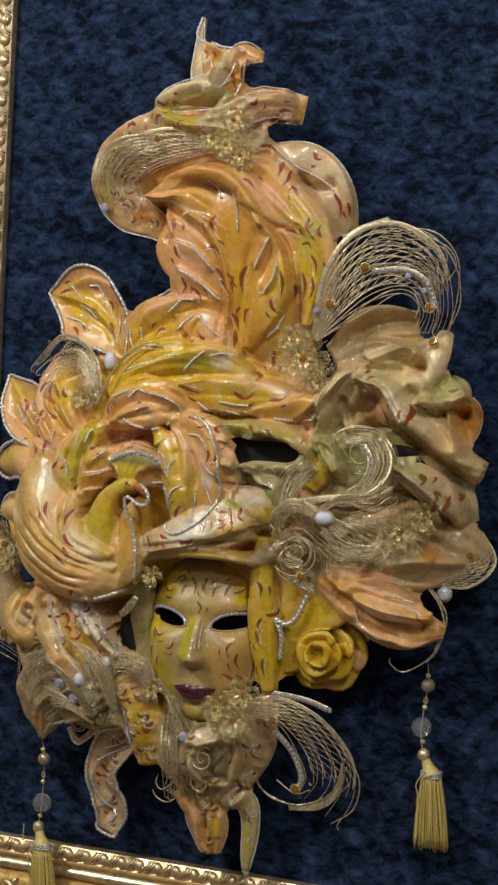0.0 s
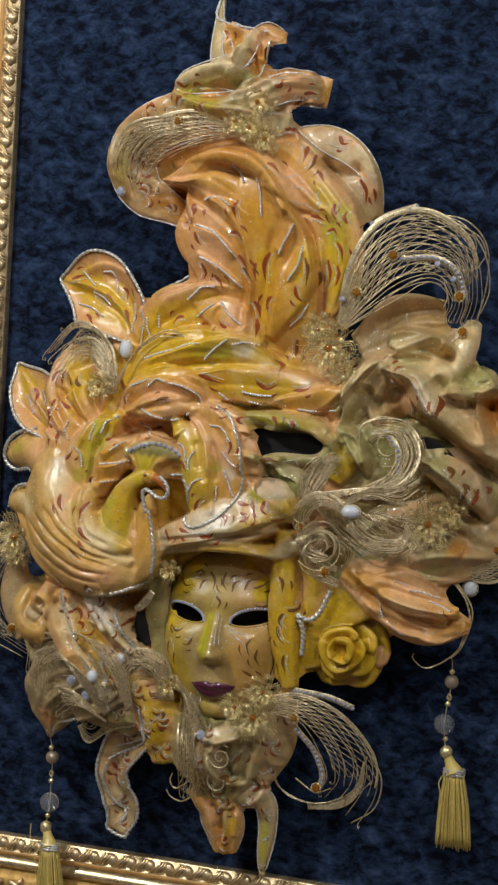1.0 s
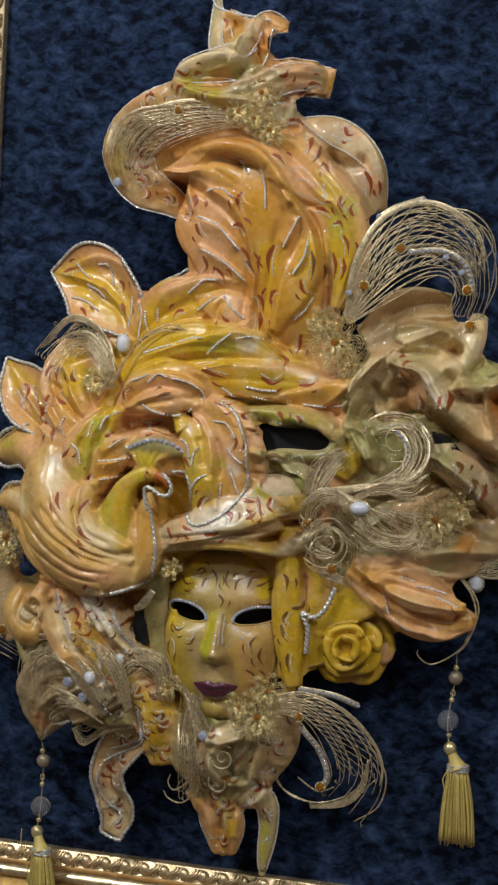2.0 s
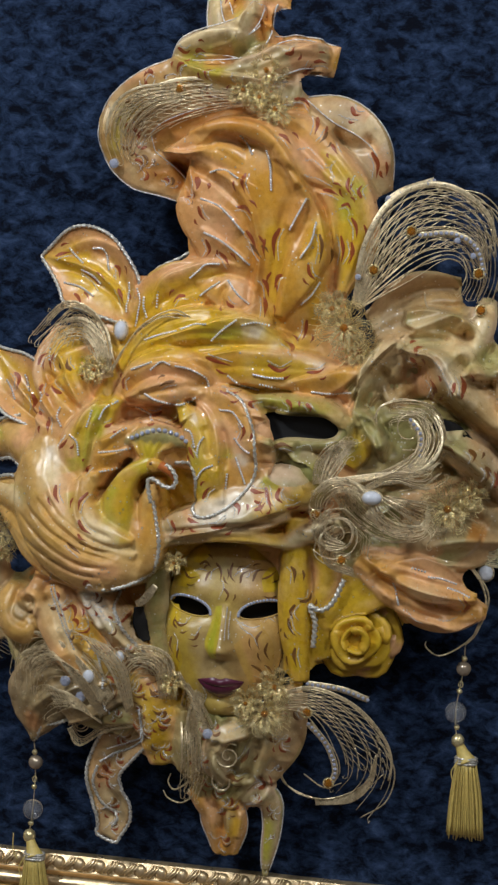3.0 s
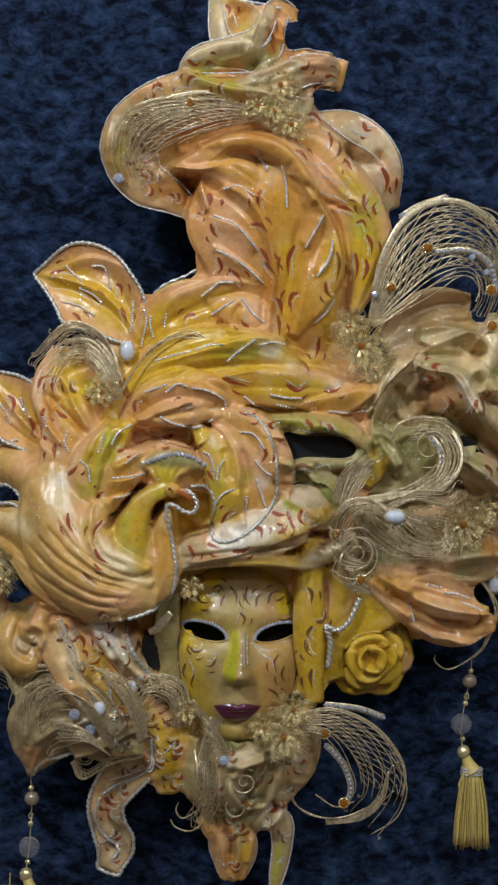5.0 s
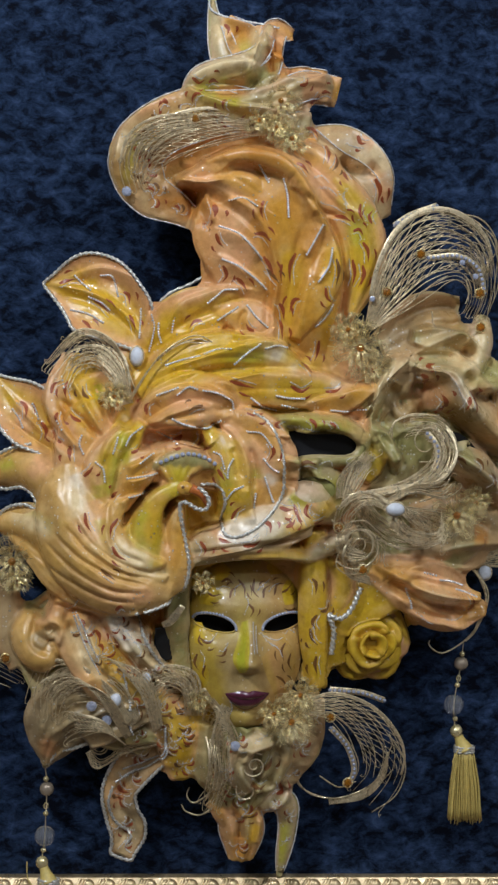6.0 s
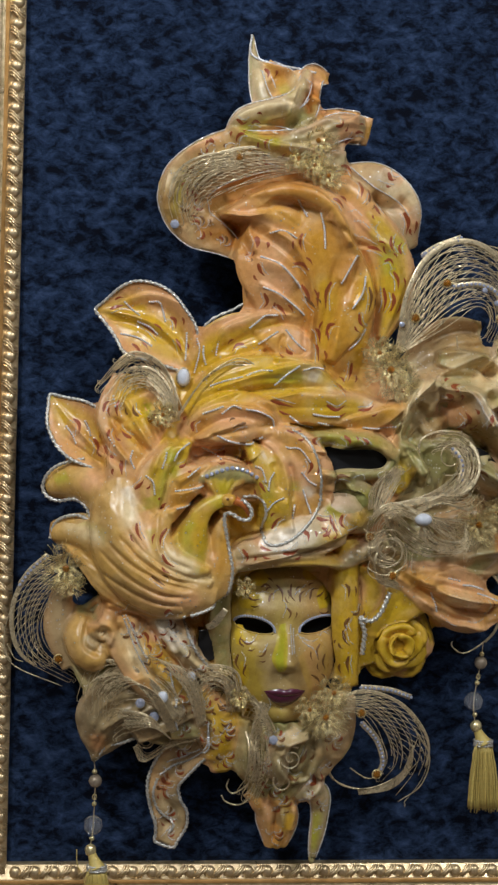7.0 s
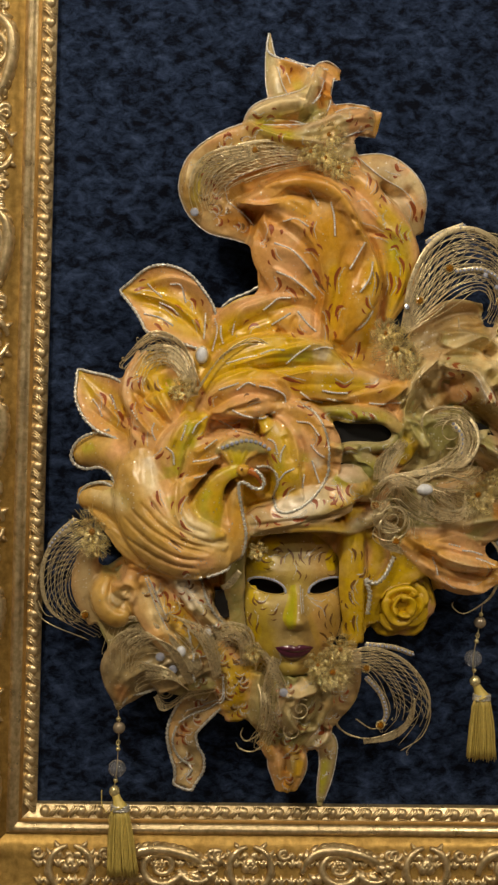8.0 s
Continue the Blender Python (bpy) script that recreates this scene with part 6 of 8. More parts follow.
def model_skin():
    xs, zs = np.arange(-10, 620, STEP), np.arange(15, 930, STEP)
    shape = (len(xs), len(zs))
    depth, seen, owner, colour = np.zeros(shape), np.zeros(shape), np.full(shape, -1), np.zeros((*shape, 3))
    owners = []
    number = {}
    for ob in SKIN_O:
        if ob.name not in number:
            number[ob.name] = len(owners)
            owners.append(ob)
    ids = [number[ob.name] for ob in SKIN_O]
    paints = [[np.array(q) for q in PAINT.get(ob.data.materials[0].name, ((0.5, 0.4, 0.1),) * 3)] for ob in owners]
    ray, way = TREE[0].ray_cast, Vector((0, 1, 0))
    for i, x in enumerate(xs):
        for j, z in enumerate(zs):
            spot, _, face_id, _ = ray(Vector((x / 1000, -0.6, 1 + z / 1000)), way)
            if spot:
                depth[i, j], seen[i, j] = -spot.y * 1000, 1
                o = ids[face_id]
                owner[i, j] = o
                f = min(1.0, max(0.0, (SKIN_U[face_id] - 0.35) / 0.45))
                colour[i, j] = paints[o][0] * (1 - f) + paints[o][1] * f
    k = int(11 / STEP)
    spread_seen = blurred(seen, k)
    closed = blurred((spread_seen < 0.06).astype(float), k) < 0.04
    wide = blurred(depth * seen, k) / (spread_seen + 1e-6) - 6
    near = blurred(seen, 3) + 1e-6
    soft = blurred(depth * seen, 3) / near
    top = np.where(seen > 0, np.maximum(soft - 0.6, depth), wide)
    top = np.where(seen > 0, np.maximum(top, np.minimum(wide, depth + 7)), wide)
    top = 0.35 * top + 0.65 * np.maximum(blurred(top, 1), np.where(seen > 0, depth, 0)) + 0.5
    top = blurred(blurred(top, 2), 2)
    for line, amount, width in SCULPT:
        carve(top, xs, zs, line, amount, width)
    kc = int(7 / STEP)
    ink = np.stack([blurred(colour[..., q] * seen, kc) for q in range(3)], -1) / (blurred(seen, kc) + 1e-6)[..., None]
    ink = np.where(seen[..., None] > 0, 0.45 * colour + 0.55 * ink, ink)
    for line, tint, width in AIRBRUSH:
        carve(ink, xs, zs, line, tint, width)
    inner = (seen > 0)
    for a in (0, 1):
        inner &= (np.roll(closed, 1, a) & np.roll(closed, -1, a))
    live = closed & (inner | (seen == 0))
    for cx, cz, rx, rz in OPENINGS:
        live &= ~((((xs[:, None] - cx) / rx) ** 2 + ((zs[None, :] - cz) / rz) ** 2) < 1)
    base = number[MAIN_BACKING.name]
    owner = np.where(owner < 0, base, owner)
    tally = np.full(shape, -1.0)
    steady = owner.copy()
    for o in range(len(owners)):
        near_o = boxed(owner == o, 5) * (0.25 if owners[o].name.startswith("backing") else 1.0)
        steady = np.where(near_o > tally, o, steady)
        tally = np.maximum(tally, near_o)
    exempt = [n for n, ob in enumerate(owners) if ob.name.split(".")[0] in ("face", "petal", "hollow_shade")]
    owner = np.where(np.isin(owner, exempt) | np.isin(steady, exempt), owner, steady)
    keep_out = [n for n, ob in enumerate(owners) if ob.name.split(".")[0] in ("face", "petal", "hollow_shade")]
    live &= ~np.isin(owner, keep_out)
    live = (blurred(live.astype(float), 3) > 0.5) & (top > 8)
    cell = live[:-1, :-1] & live[1:, :-1] & live[:-1, 1:] & live[1:, 1:]
    owner, cell = one_stretch_each(owner, cell)
    gx, gz = np.gradient(top, STEP)
    length = np.sqrt(gx * gx + gz * gz + 1)
    normal = np.stack([-gx / length, -1 / length, -gz / length], -1)
    for o, ob in enumerate(owners):
        ii, jj = np.nonzero(cell & (owner[:-1, :-1] == o))
        if len(ii) < 12:
            continue
        corner = np.stack([ii * shape[1] + jj, (ii + 1) * shape[1] + jj, (ii + 1) * shape[1] + jj + 1, ii * shape[1] + jj + 1], 1)
        used, faces = np.unique(corner, return_inverse=True)
        faces = faces.reshape(-1, 4)
        ui, uj = used // shape[1], used % shape[1]
        co = np.stack([xs[ui] / 1000, -top[ui, uj] / 1000, 1 + zs[uj] / 1000], 1)
        me = bpy.data.meshes.new("modelled_skin")
        me.from_pydata(co.tolist(), [], faces.tolist())
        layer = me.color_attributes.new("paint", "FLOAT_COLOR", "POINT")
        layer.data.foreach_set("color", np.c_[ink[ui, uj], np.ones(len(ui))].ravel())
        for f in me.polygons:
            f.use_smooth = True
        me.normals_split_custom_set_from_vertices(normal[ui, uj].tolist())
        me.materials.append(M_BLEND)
        skin = new("modelled_skin", me)
        skin.parent = ob
        start = len(SKIN_V)
        SKIN_V.extend(Vector(q) for q in co)
        SKIN_F.extend((faces + start).tolist())
    # what lies under the skin keeps behind it, also in the grooves
    for o, ob in enumerate(owners):
        if o in keep_out:
            continue
        for v in ob.data.vertices:
            i, j = int((v.co.x * 1000 + 10) / STEP), int(((v.co.z - 1) * 1000 - 15) / STEP)
            if 0 < i < shape[0] - 1 and 0 < j < shape[1] - 1 and live[i, j]:
                low = top[i:i + 2, j:j + 2].min() - 1.2
                if -v.co.y * 1000 > low:
                    v.co.y = -low / 1000


OLD = len(SKIN_F)
model_skin()
KEEP = [n for n in range(OLD) if SKIN_O[n].name.split(".")[0] in ("face", "petal")]
SKIN_F[:OLD] = [SKIN_F[n] for n in KEEP]
freeze_skin()

# ---- trimmings ----


def on_skin(line, n, lift):
    return [lay(x, z, lift) for x, z in smooth_line(line, n)]


def bead_row(parent, line, r=0.9, step=2.0):
    """A row of silver glitter beads laid on the surface along a line of (x, z)."""
    n = max(3, int(length_of(line) / step))
    if not all(rests(*p) for p in smooth_line(line, 9)):
        return None
    bm = bmesh.new()
    for p in on_skin(line, n, r * 0.7):
        bmesh.ops.create_icosphere(bm, subdivisions=1, radius=r / 1000, matrix=Matrix.Translation(place(p)))
    return tagged(part("glitter_line", bm, M_SILVER, parent), kind="stuff")


def stroke(parent, line, width, material=M_RED, lift=0.25):
    """A raised comma of paint: round at its start, drawn out to a point."""
    pts = smooth_line(line, 12)
    if not all(rests(x + dx, z + dz) for x, z in pts[::2] for dx, dz in ((2, 0), (-2, 0), (0, 2), (0, -2))):
        return None
    bm = bmesh.new()
    rows = []
    for i, (x, z) in enumerate(pts):
        s = i / 11
        j0, j1 = max(0, i - 1), min(11, i + 1)
        tx, tz = pts[j1] - pts[j0]
        q = math.hypot(tx, tz) + 1e-9
        w = width * (math.sin(math.pi * min(1, 0.12 + s * 1.0)) ** 0.7 if s < 0.4 else (1 - s) / 0.6 * 0.98 + 0.03)
        row = []
        for k in (-1, 0, 1):
            row.append(bm.verts.new(place(lay(x - tz / q * w * k, z + tx / q * w * k, lift + (0.35 if k == 0 else -0.1)))))
        rows.append(row)
    for a, b in zip(rows, rows[1:]):
        for k in (0, 1):
            bm.faces.new((a[k], a[k + 1], b[k + 1], b[k]))
    return part("painted_stroke", bm, material, parent)


def glitter_stroke(parent, line, width):
    """A drawn-out dab of silver glitter dust."""
    pts = smooth_line(line, max(8, int(length_of([(*q, 0) for q in line]) / 0.7)))
    if not all(rests(*p) for p in pts[::3]):
        return None
    bm = bmesh.new()
    for i, (x, z) in enumerate(pts):
        w = width * (1 - i / len(pts)) ** 0.7
        for k in range(2):
            p = lay(x + rng.uniform(-w, w), z + rng.uniform(-w, w), 0.25)
            bmesh.ops.create_icosphere(bm, subdivisions=1, radius=rng.uniform(0.25, 0.5) / 1000, matrix=Matrix.Translation(place(p)))
    return tagged(part("glitter_dab", bm, M_SILVER, parent), kind="stuff")


def flourish(parent, line, width, material=M_RED):
    """A painted comma with a dab of glitter along its hollow side and a small comma at its foot."""
    if material is M_SILVER:
        return glitter_stroke(parent, line, 0.8 * width)
    stroke(parent, line, width, material)
    (x0, z0), (x1, z1), (x2, z2) = line[0], line[len(line) // 2], line[-1]
    q = math.hypot(x2 - x0, z2 - z0) + 1e-6
    nx, nz = -(z2 - z0) / q, (x2 - x0) / q
    m = 1 if (x1 - (x0 + x2) / 2) * nx + (z1 - (z0 + z2) / 2) * nz < 0 else -1
    shift = 1.9 + width
    if parent is not face:
        glitter_stroke(parent, [(x + m * shift * nx, z + m * shift * nz) for x, z in line], 0.75)
    if q > 9:
        k = 2.2 * shift
        foot = [(x2 - m * k * nx, z2 - m * k * nz), (x1 - m * 0.9 * k * nx, z1 - m * 0.9 * k * nz)]
        mid = ((foot[0][0] + foot[1][0]) / 2 - m * 1.2 * nx, (foot[0][1] + foot[1][1]) / 2 - m * 1.2 * nz)
        stroke(parent, [foot[1], mid, foot[0]], 0.65 * width, material)
    return None


rng = random.Random(7)
for line in LAID:
    cord(mask, [lay(p[0], p[1], 1.3) for p in smooth_line(line, 40)], 1.7)


def laid_cord(line, r):
    """A twisted cord that follows the sculpted surface."""
    n = max(8, int(length_of(line) / 4))
    cord(mask, on_skin(line, n, r * 0.6), r)


# plume: veins and folds
bead_row(mask, [(280, 724), (285, 718), (290, 709)], 1.35, 2.0)
bead_row(mask, [(304, 712), (308, 698), (310, 677)], 1.35, 2.0)
bead_row(mask, [(343, 670), (337, 658), (329, 642)], 1.35, 2.0)
bead_row(mask, [(353, 649), (350, 632), (341, 617)], 1.35, 2.0)
bead_row(mask, [(245, 666), (262, 660), (273, 651), (286, 637)], 1.35, 2.0)
bead_row(mask, [(249, 635), (264, 629), (279, 619), (292, 608)], 1.35, 2.0)
bead_row(mask, [(342, 574), (351, 583), (358, 595)], 1.35, 2.0)
bead_row(mask, [(253, 690), (266, 693), (279, 686)], 1.25, 2.0)
bead_row(mask, [(237, 593), (245, 600), (252, 606), (264, 607)], 1.35, 2.0)
bead_row(mask, [(247, 577), (255, 583), (265, 590)], 1.35, 2.0)
bead_row(mask, [(274, 592), (284, 580), (294, 572)], 1.35, 2.0)
flourish(mask, [(286, 691), (283, 683), (286, 673)], 1.7, M_RED)
flourish(mask, [(279, 660), (287, 660), (294, 652)], 1.9, M_RED)
flourish(mask, [(288, 639), (294, 631), (299, 619)], 1.9, M_RED)
flourish(mask, [(292, 627), (298, 621), (304, 614)], 1.7, M_BROWN)
flourish(mask, [(319, 643), (314, 631), (315, 614)], 2.1, M_RED)
flourish(mask, [(305, 595), (309, 590), (311, 579)], 2.0, M_RED)
flourish(mask, [(324, 600), (319, 598), (316, 587)], 2.0, M_RED)
flourish(mask, [(242, 659), (245, 651), (250, 646)], 1.8, M_RED)
flourish(mask, [(239, 686), (241, 680), (240, 674)], 3.0, M_RED)
flourish(mask, [(307, 579), (309, 571), (309, 560)], 1.8, M_RED)
flourish(mask, [(348, 611), (350, 602), (357, 596)], 1.7, M_RED)
flourish(mask, [(250, 629), (254, 620), (250, 613)], 1.8, M_RED)
flourish(mask, [(263, 618), (269, 613), (274, 605)], 1.8, M_RED)
flourish(mask, [(357, 639), (360, 628), (358, 612)], 1.7, M_BROWN)
flourish(mask, [(347, 560), (346, 548), (343, 540)], 1.7, M_RED)
# yellow strip right of the plume
flourish(mask, [(315, 727), (321, 725), (327, 718)], 1.7, M_RED)
flourish(mask, [(380, 692), (379, 683), (384, 675)], 1.7, M_RED)
flourish(mask, [(356, 680), (364, 679), (372, 675)], 1.8, M_RED)
flourish(mask, [(339, 692), (352, 689), (365, 683)], 1.5, M_SILVER)
flourish(mask, [(358, 703), (363, 696), (366, 687)], 1.5, M_SILVER)
flourish(mask, [(374, 666), (380, 668), (384, 662)], 1.6, M_RED)
flourish(mask, [(375, 639), (378, 626), (376, 613)], 1.7, M_RED)
flourish(mask, [(384, 656), (389, 648), (390, 637)], 1.7, M_RED)
flourish(mask, [(366, 706), (363, 699), (367, 691)], 1.6, M_SILVER)
flourish(mask, [(392, 674), (389, 681), (393, 687)], 1.7, M_RED)
flourish(mask, [(385, 634), (387, 624), (382, 613)], 1.7, M_RED)
flourish(mask, [(333, 715), (342, 717), (348, 711)], 1.5, M_SILVER)
flourish(mask, [(339, 706), (348, 705), (356, 699)], 1.5, M_SILVER)
flourish(mask, [(325, 761), (333, 762), (339, 755)], 1.8, M_RED)
flourish(mask, [(346, 747), (348, 739), (346, 729)], 1.9, M_RED)
flourish(mask, [(357, 733), (355, 727), (351, 722)], 1.6, M_BROWN)
flourish(mask, [(362, 722), (365, 717), (368, 713)], 1.7, M_RED)
# right ruffle of the hood
flourish(mask, [(366, 756), (369, 762), (370, 768)], 1.9, M_RED)
flourish(mask, [(377, 758), (380, 751), (386, 751)], 2.2, M_RED)
flourish(mask, [(397, 718), (403, 708), (402, 695)], 2.2, M_RED)
flourish(mask, [(410, 712), (413, 706), (417, 700)], 2.4, M_RED)
flourish(mask, [(366, 750), (373, 747), (383, 746)], 1.5, M_SILVER)
# top ruffle
flourish(mask, [(287, 846), (293, 844), (292, 840)], 1.5, M_SILVER)
flourish(mask, [(247, 860), (251, 856), (250, 850)], 2.0, M_RED)
flourish(mask, [(316, 800), (322, 801), (324, 808)], 1.7, M_RED)
flourish(mask, [(330, 786), (335, 789), (338, 794)], 1.7, M_RED)
flourish(mask, [(340, 796), (345, 798), (351, 797)], 1.7, M_RED)
flourish(mask, [(215, 803), (222, 799), (227, 802)], 1.6, M_RED)
flourish(mask, [(231, 800), (235, 802), (241, 800)], 1.6, M_RED)
# hood, outer side
flourish(mask, [(173, 768), (178, 771), (176, 777)], 2.2, M_RED)
flourish(mask, [(193, 779), (188, 781), (184, 775)], 2.2, M_RED)
# upper leaf
bead_row(mask, [(110, 615), (116, 609), (125, 602)], 1.35, 2.1)
bead_row(mask, [(135, 616), (146, 615), (152, 597)], 1.35, 2.1)
bead_row(mask, [(107, 582), (123, 579), (138, 571)], 1.35, 2.1)
bead_row(mask, [(174, 585), (174, 574), (173, 558)], 1.35, 2.1)
bead_row(mask, [(124, 595), (136, 590), (144, 583)], 1.25, 2.1)
flourish(mask, [(95, 607), (102, 610), (111, 612)], 1.8, M_RED)
flourish(mask, [(157, 601), (162, 598), (163, 589)], 1.8, M_RED)
flourish(mask, [(163, 579), (167, 572), (169, 565)], 1.7, M_RED)
flourish(mask, [(118, 572), (123, 569), (129, 561)], 1.7, M_RED)
flourish(mask, [(125, 595), (136, 588), (145, 579)], 1.7, M_RED)
# second leaf
bead_row(mask, [(191, 572), (191, 564), (194, 554)], 1.35, 2.1)
bead_row(mask, [(205, 575), (204, 564)], 1.25, 2.1)
flourish(mask, [(232, 576), (225, 575), (220, 568)], 1.7, M_RED)
flourish(mask, [(281, 568), (276, 570), (273, 575)], 1.7, M_RED)
# long yellow leaf
bead_row(mask, [(263, 536), (273, 546), (286, 556)], 1.4, 2.1)
bead_row(mask, [(292, 552), (303, 555), (314, 553)], 1.3, 2.1)
bead_row(mask, [(198, 533), (214, 539), (229, 543)], 1.3, 2.1)
bead_row(mask, [(234, 545), (246, 550), (258, 551)], 1.3, 2.1)
bead_row(mask, [(280, 504), (292, 496), (306, 492)], 1.4, 2.1)
bead_row(mask, [(304, 507), (318, 505), (331, 505)], 1.4, 2.1)
bead_row(mask, [(358, 494), (375, 493), (393, 495)], 1.3, 2.1)
bead_row(mask, [(310, 498), (326, 495)], 1.3, 2.1)
flourish(mask, [(259, 520), (270, 517), (283, 514)], 1.9, M_RED)
flourish(mask, [(317, 517), (328, 512), (338, 518)], 2.0, M_RED)
flourish(mask, [(275, 491), (286, 489), (294, 492)], 1.8, M_RED)
flourish(mask, [(338, 530), (335, 535), (328, 540)], 1.6, M_RED)
flourish(mask, [(352, 512), (363, 513), (369, 518)], 1.6, M_RED)
# peach leaf over the bird
bead_row(mask, [(190, 505), (202, 510), (209, 513)], 1.4, 2.1)
bead_row(mask, [(209, 506), (219, 514), (227, 512)], 1.3, 2.1)
bead_row(mask, [(233, 511), (246, 509), (260, 502), (263, 494)], 1.3, 2.1)
bead_row(mask, [(205, 483), (218, 478), (237, 475), (251, 482)], 1.4, 2.1)
bead_row(mask, [(192, 469), (204, 463), (210, 459)], 1.4, 2.1)
flourish(mask, [(181, 486), (180, 494), (184, 498)], 1.8, M_RED)
flourish(mask, [(216, 466), (212, 463), (204, 463)], 1.8, M_RED)
flourish(mask, [(234, 469), (234, 461), (228, 456)], 1.8, M_RED)
flourish(mask, [(233, 497), (225, 495), (219, 491)], 1.6, M_BROWN)
# leaf that curls round beside the bird
bead_row(mask, [(277, 473), (289, 472), (299, 460)], 1.3, 2.0)
bead_row(mask, [(292, 448), (299, 440), (306, 436)], 1.3, 2.0)
bead_row(mask, [(294, 430), (299, 417), (303, 407)], 1.3, 2.0)
bead_row(mask, [(258, 430), (259, 440), (263, 447)], 1.3, 2.0)
bead_row(mask, [(258, 408), (264, 417), (273, 422)], 1.3, 2.0)
bead_row(mask, [(286, 414), (285, 401)], 1.3, 2.0)
bead_row(mask, [(245, 453), (251, 450), (255, 438)], 1.3, 2.0)
flourish(mask, [(298, 462), (301, 455), (297, 446)], 1.8, M_RED)
flourish(mask, [(264, 389), (268, 398), (273, 402)], 1.7, M_RED)
flourish(mask, [(249, 437), (252, 432), (256, 426)], 1.7, M_RED)
laid_cord([(281, 491), (294, 484), (303, 471), (309, 455), (312, 434), (312, 416), (304, 400), (290, 385), (276, 376), (264, 373), (256, 378), (256, 393), (257, 406), (253, 418), (244, 421), (234, 420)], 1.5)
# leaves between plume and bird, outer side
bead_row(mask, [(162, 457), (167, 467), (177, 474)], 1.35, 2.1)
bead_row(mask, [(150, 449), (153, 459), (154, 464)], 1.35, 2.1)
bead_row(mask, [(164, 426), (178, 428), (192, 431)], 1.35, 2.1)
bead_row(mask, [(166, 408), (175, 410), (184, 412)], 1.35, 2.1)
bead_row(mask, [(176, 441), (183, 447), (188, 450)], 1.3, 2.1)
bead_row(mask, [(134, 440), (141, 434), (143, 422)], 1.3, 2.1)
bead_row(mask, [(96, 476), (101, 469)], 1.25, 2.1)
bead_row(mask, [(72, 490), (76, 483), (78, 476)], 1.3, 2.1)
bead_row(mask, [(100, 518), (102, 508)], 1.3, 2.1)
flourish(mask, [(123, 426), (129, 432), (132, 437)], 1.8, M_RED)
flourish(mask, [(109, 454), (109, 446), (110, 439)], 2.2, M_RED)
flourish(mask, [(167, 450), (172, 452), (175, 455)], 1.7, M_RED)
flourish(mask, [(150, 406), (153, 411), (156, 413)], 1.7, M_RED)
flourish(mask, [(90, 502), (92, 510), (99, 514)], 1.7, M_RED)
flourish(mask, [(97, 484), (95, 479), (98, 472)], 1.7, M_RED)
# bird
flourish(mask, [(151, 363), (156, 355), (165, 350)], 1.7, M_RED)
flourish(mask, [(141, 341), (148, 336), (155, 331)], 1.6, M_BROWN)
flourish(mask, [(156, 388), (150, 380), (149, 370)], 1.7, M_RED)
flourish(mask, [(125, 393), (126, 384), (131, 376)], 1.7, M_RED)
# hat brim
flourish(mask, [(294, 389), (300, 385), (300, 378)], 2.2, M_RED)
flourish(mask, [(275, 365), (285, 366), (291, 372)], 2.2, M_RED)
flourish(mask, [(266, 367), (279, 370), (289, 378)], 1.6, M_SILVER)
flourish(mask, [(309, 402), (315, 400), (323, 400)], 2.0, M_RED)
flourish(mask, [(323, 405), (326, 395), (331, 384)], 2.0, M_RED)
flourish(mask, [(336, 405), (334, 397), (340, 391)], 2.0, M_RED)
flourish(mask, [(318, 410), (324, 402), (326, 389)], 1.8, M_SILVER)
flourish(mask, [(330, 411), (329, 402), (336, 392)], 1.8, M_SILVER)
flourish(mask, [(337, 400), (342, 396), (349, 394)], 1.8, M_SILVER)
flourish(mask, [(343, 386), (349, 386), (355, 389)], 1.8, M_RED)
flourish(mask, [(315, 384), (321, 387), (324, 392)], 1.8, M_RED)
flourish(mask, [(235, 367), (240, 359), (238, 354)], 1.8, M_RED)
flourish(mask, [(252, 371), (256, 369), (264, 368)], 1.8, M_RED)
# drapes
flourish(mask, [(316, 478), (332, 476), (348, 473)], 1.9, M_SILVER)
flourish(mask, [(336, 486), (341, 482), (342, 476)], 1.9, M_RED)
flourish(mask, [(347, 484), (358, 484), (364, 478)], 1.7, M_SILVER)
flourish(mask, [(355, 484), (360, 480), (358, 476)], 1.7, M_RED)
flourish(mask, [(307, 477), (303, 481), (310, 484)], 1.7, M_RED)
flourish(mask, [(327, 442), (336, 445), (345, 442)], 2.0, M_BROWN)
flourish(mask, [(348, 446), (359, 449), (362, 444)], 2.0, M_BROWN)
flourish(mask, [(365, 416), (362, 423), (365, 430)], 1.9, M_BROWN)
flourish(mask, [(374, 441), (371, 447), (376, 450)], 1.9, M_BROWN)
# cloth to the far side
flourish(mask, [(446, 531), (451, 527), (453, 520)], 2.0, M_RED)
flourish(mask, [(453, 534), (451, 540), (458, 542)], 2.0, M_RED)
flourish(mask, [(472, 500), (469, 508), (465, 513)], 2.0, M_RED)
flourish(mask, [(470, 530), (479, 517), (488, 495)], 1.8, M_SILVER)
flourish(mask, [(489, 512), (488, 504), (487, 498)], 2.0, M_RED)
flourish(mask, [(466, 492), (468, 496), (471, 504)], 1.8, M_RED)
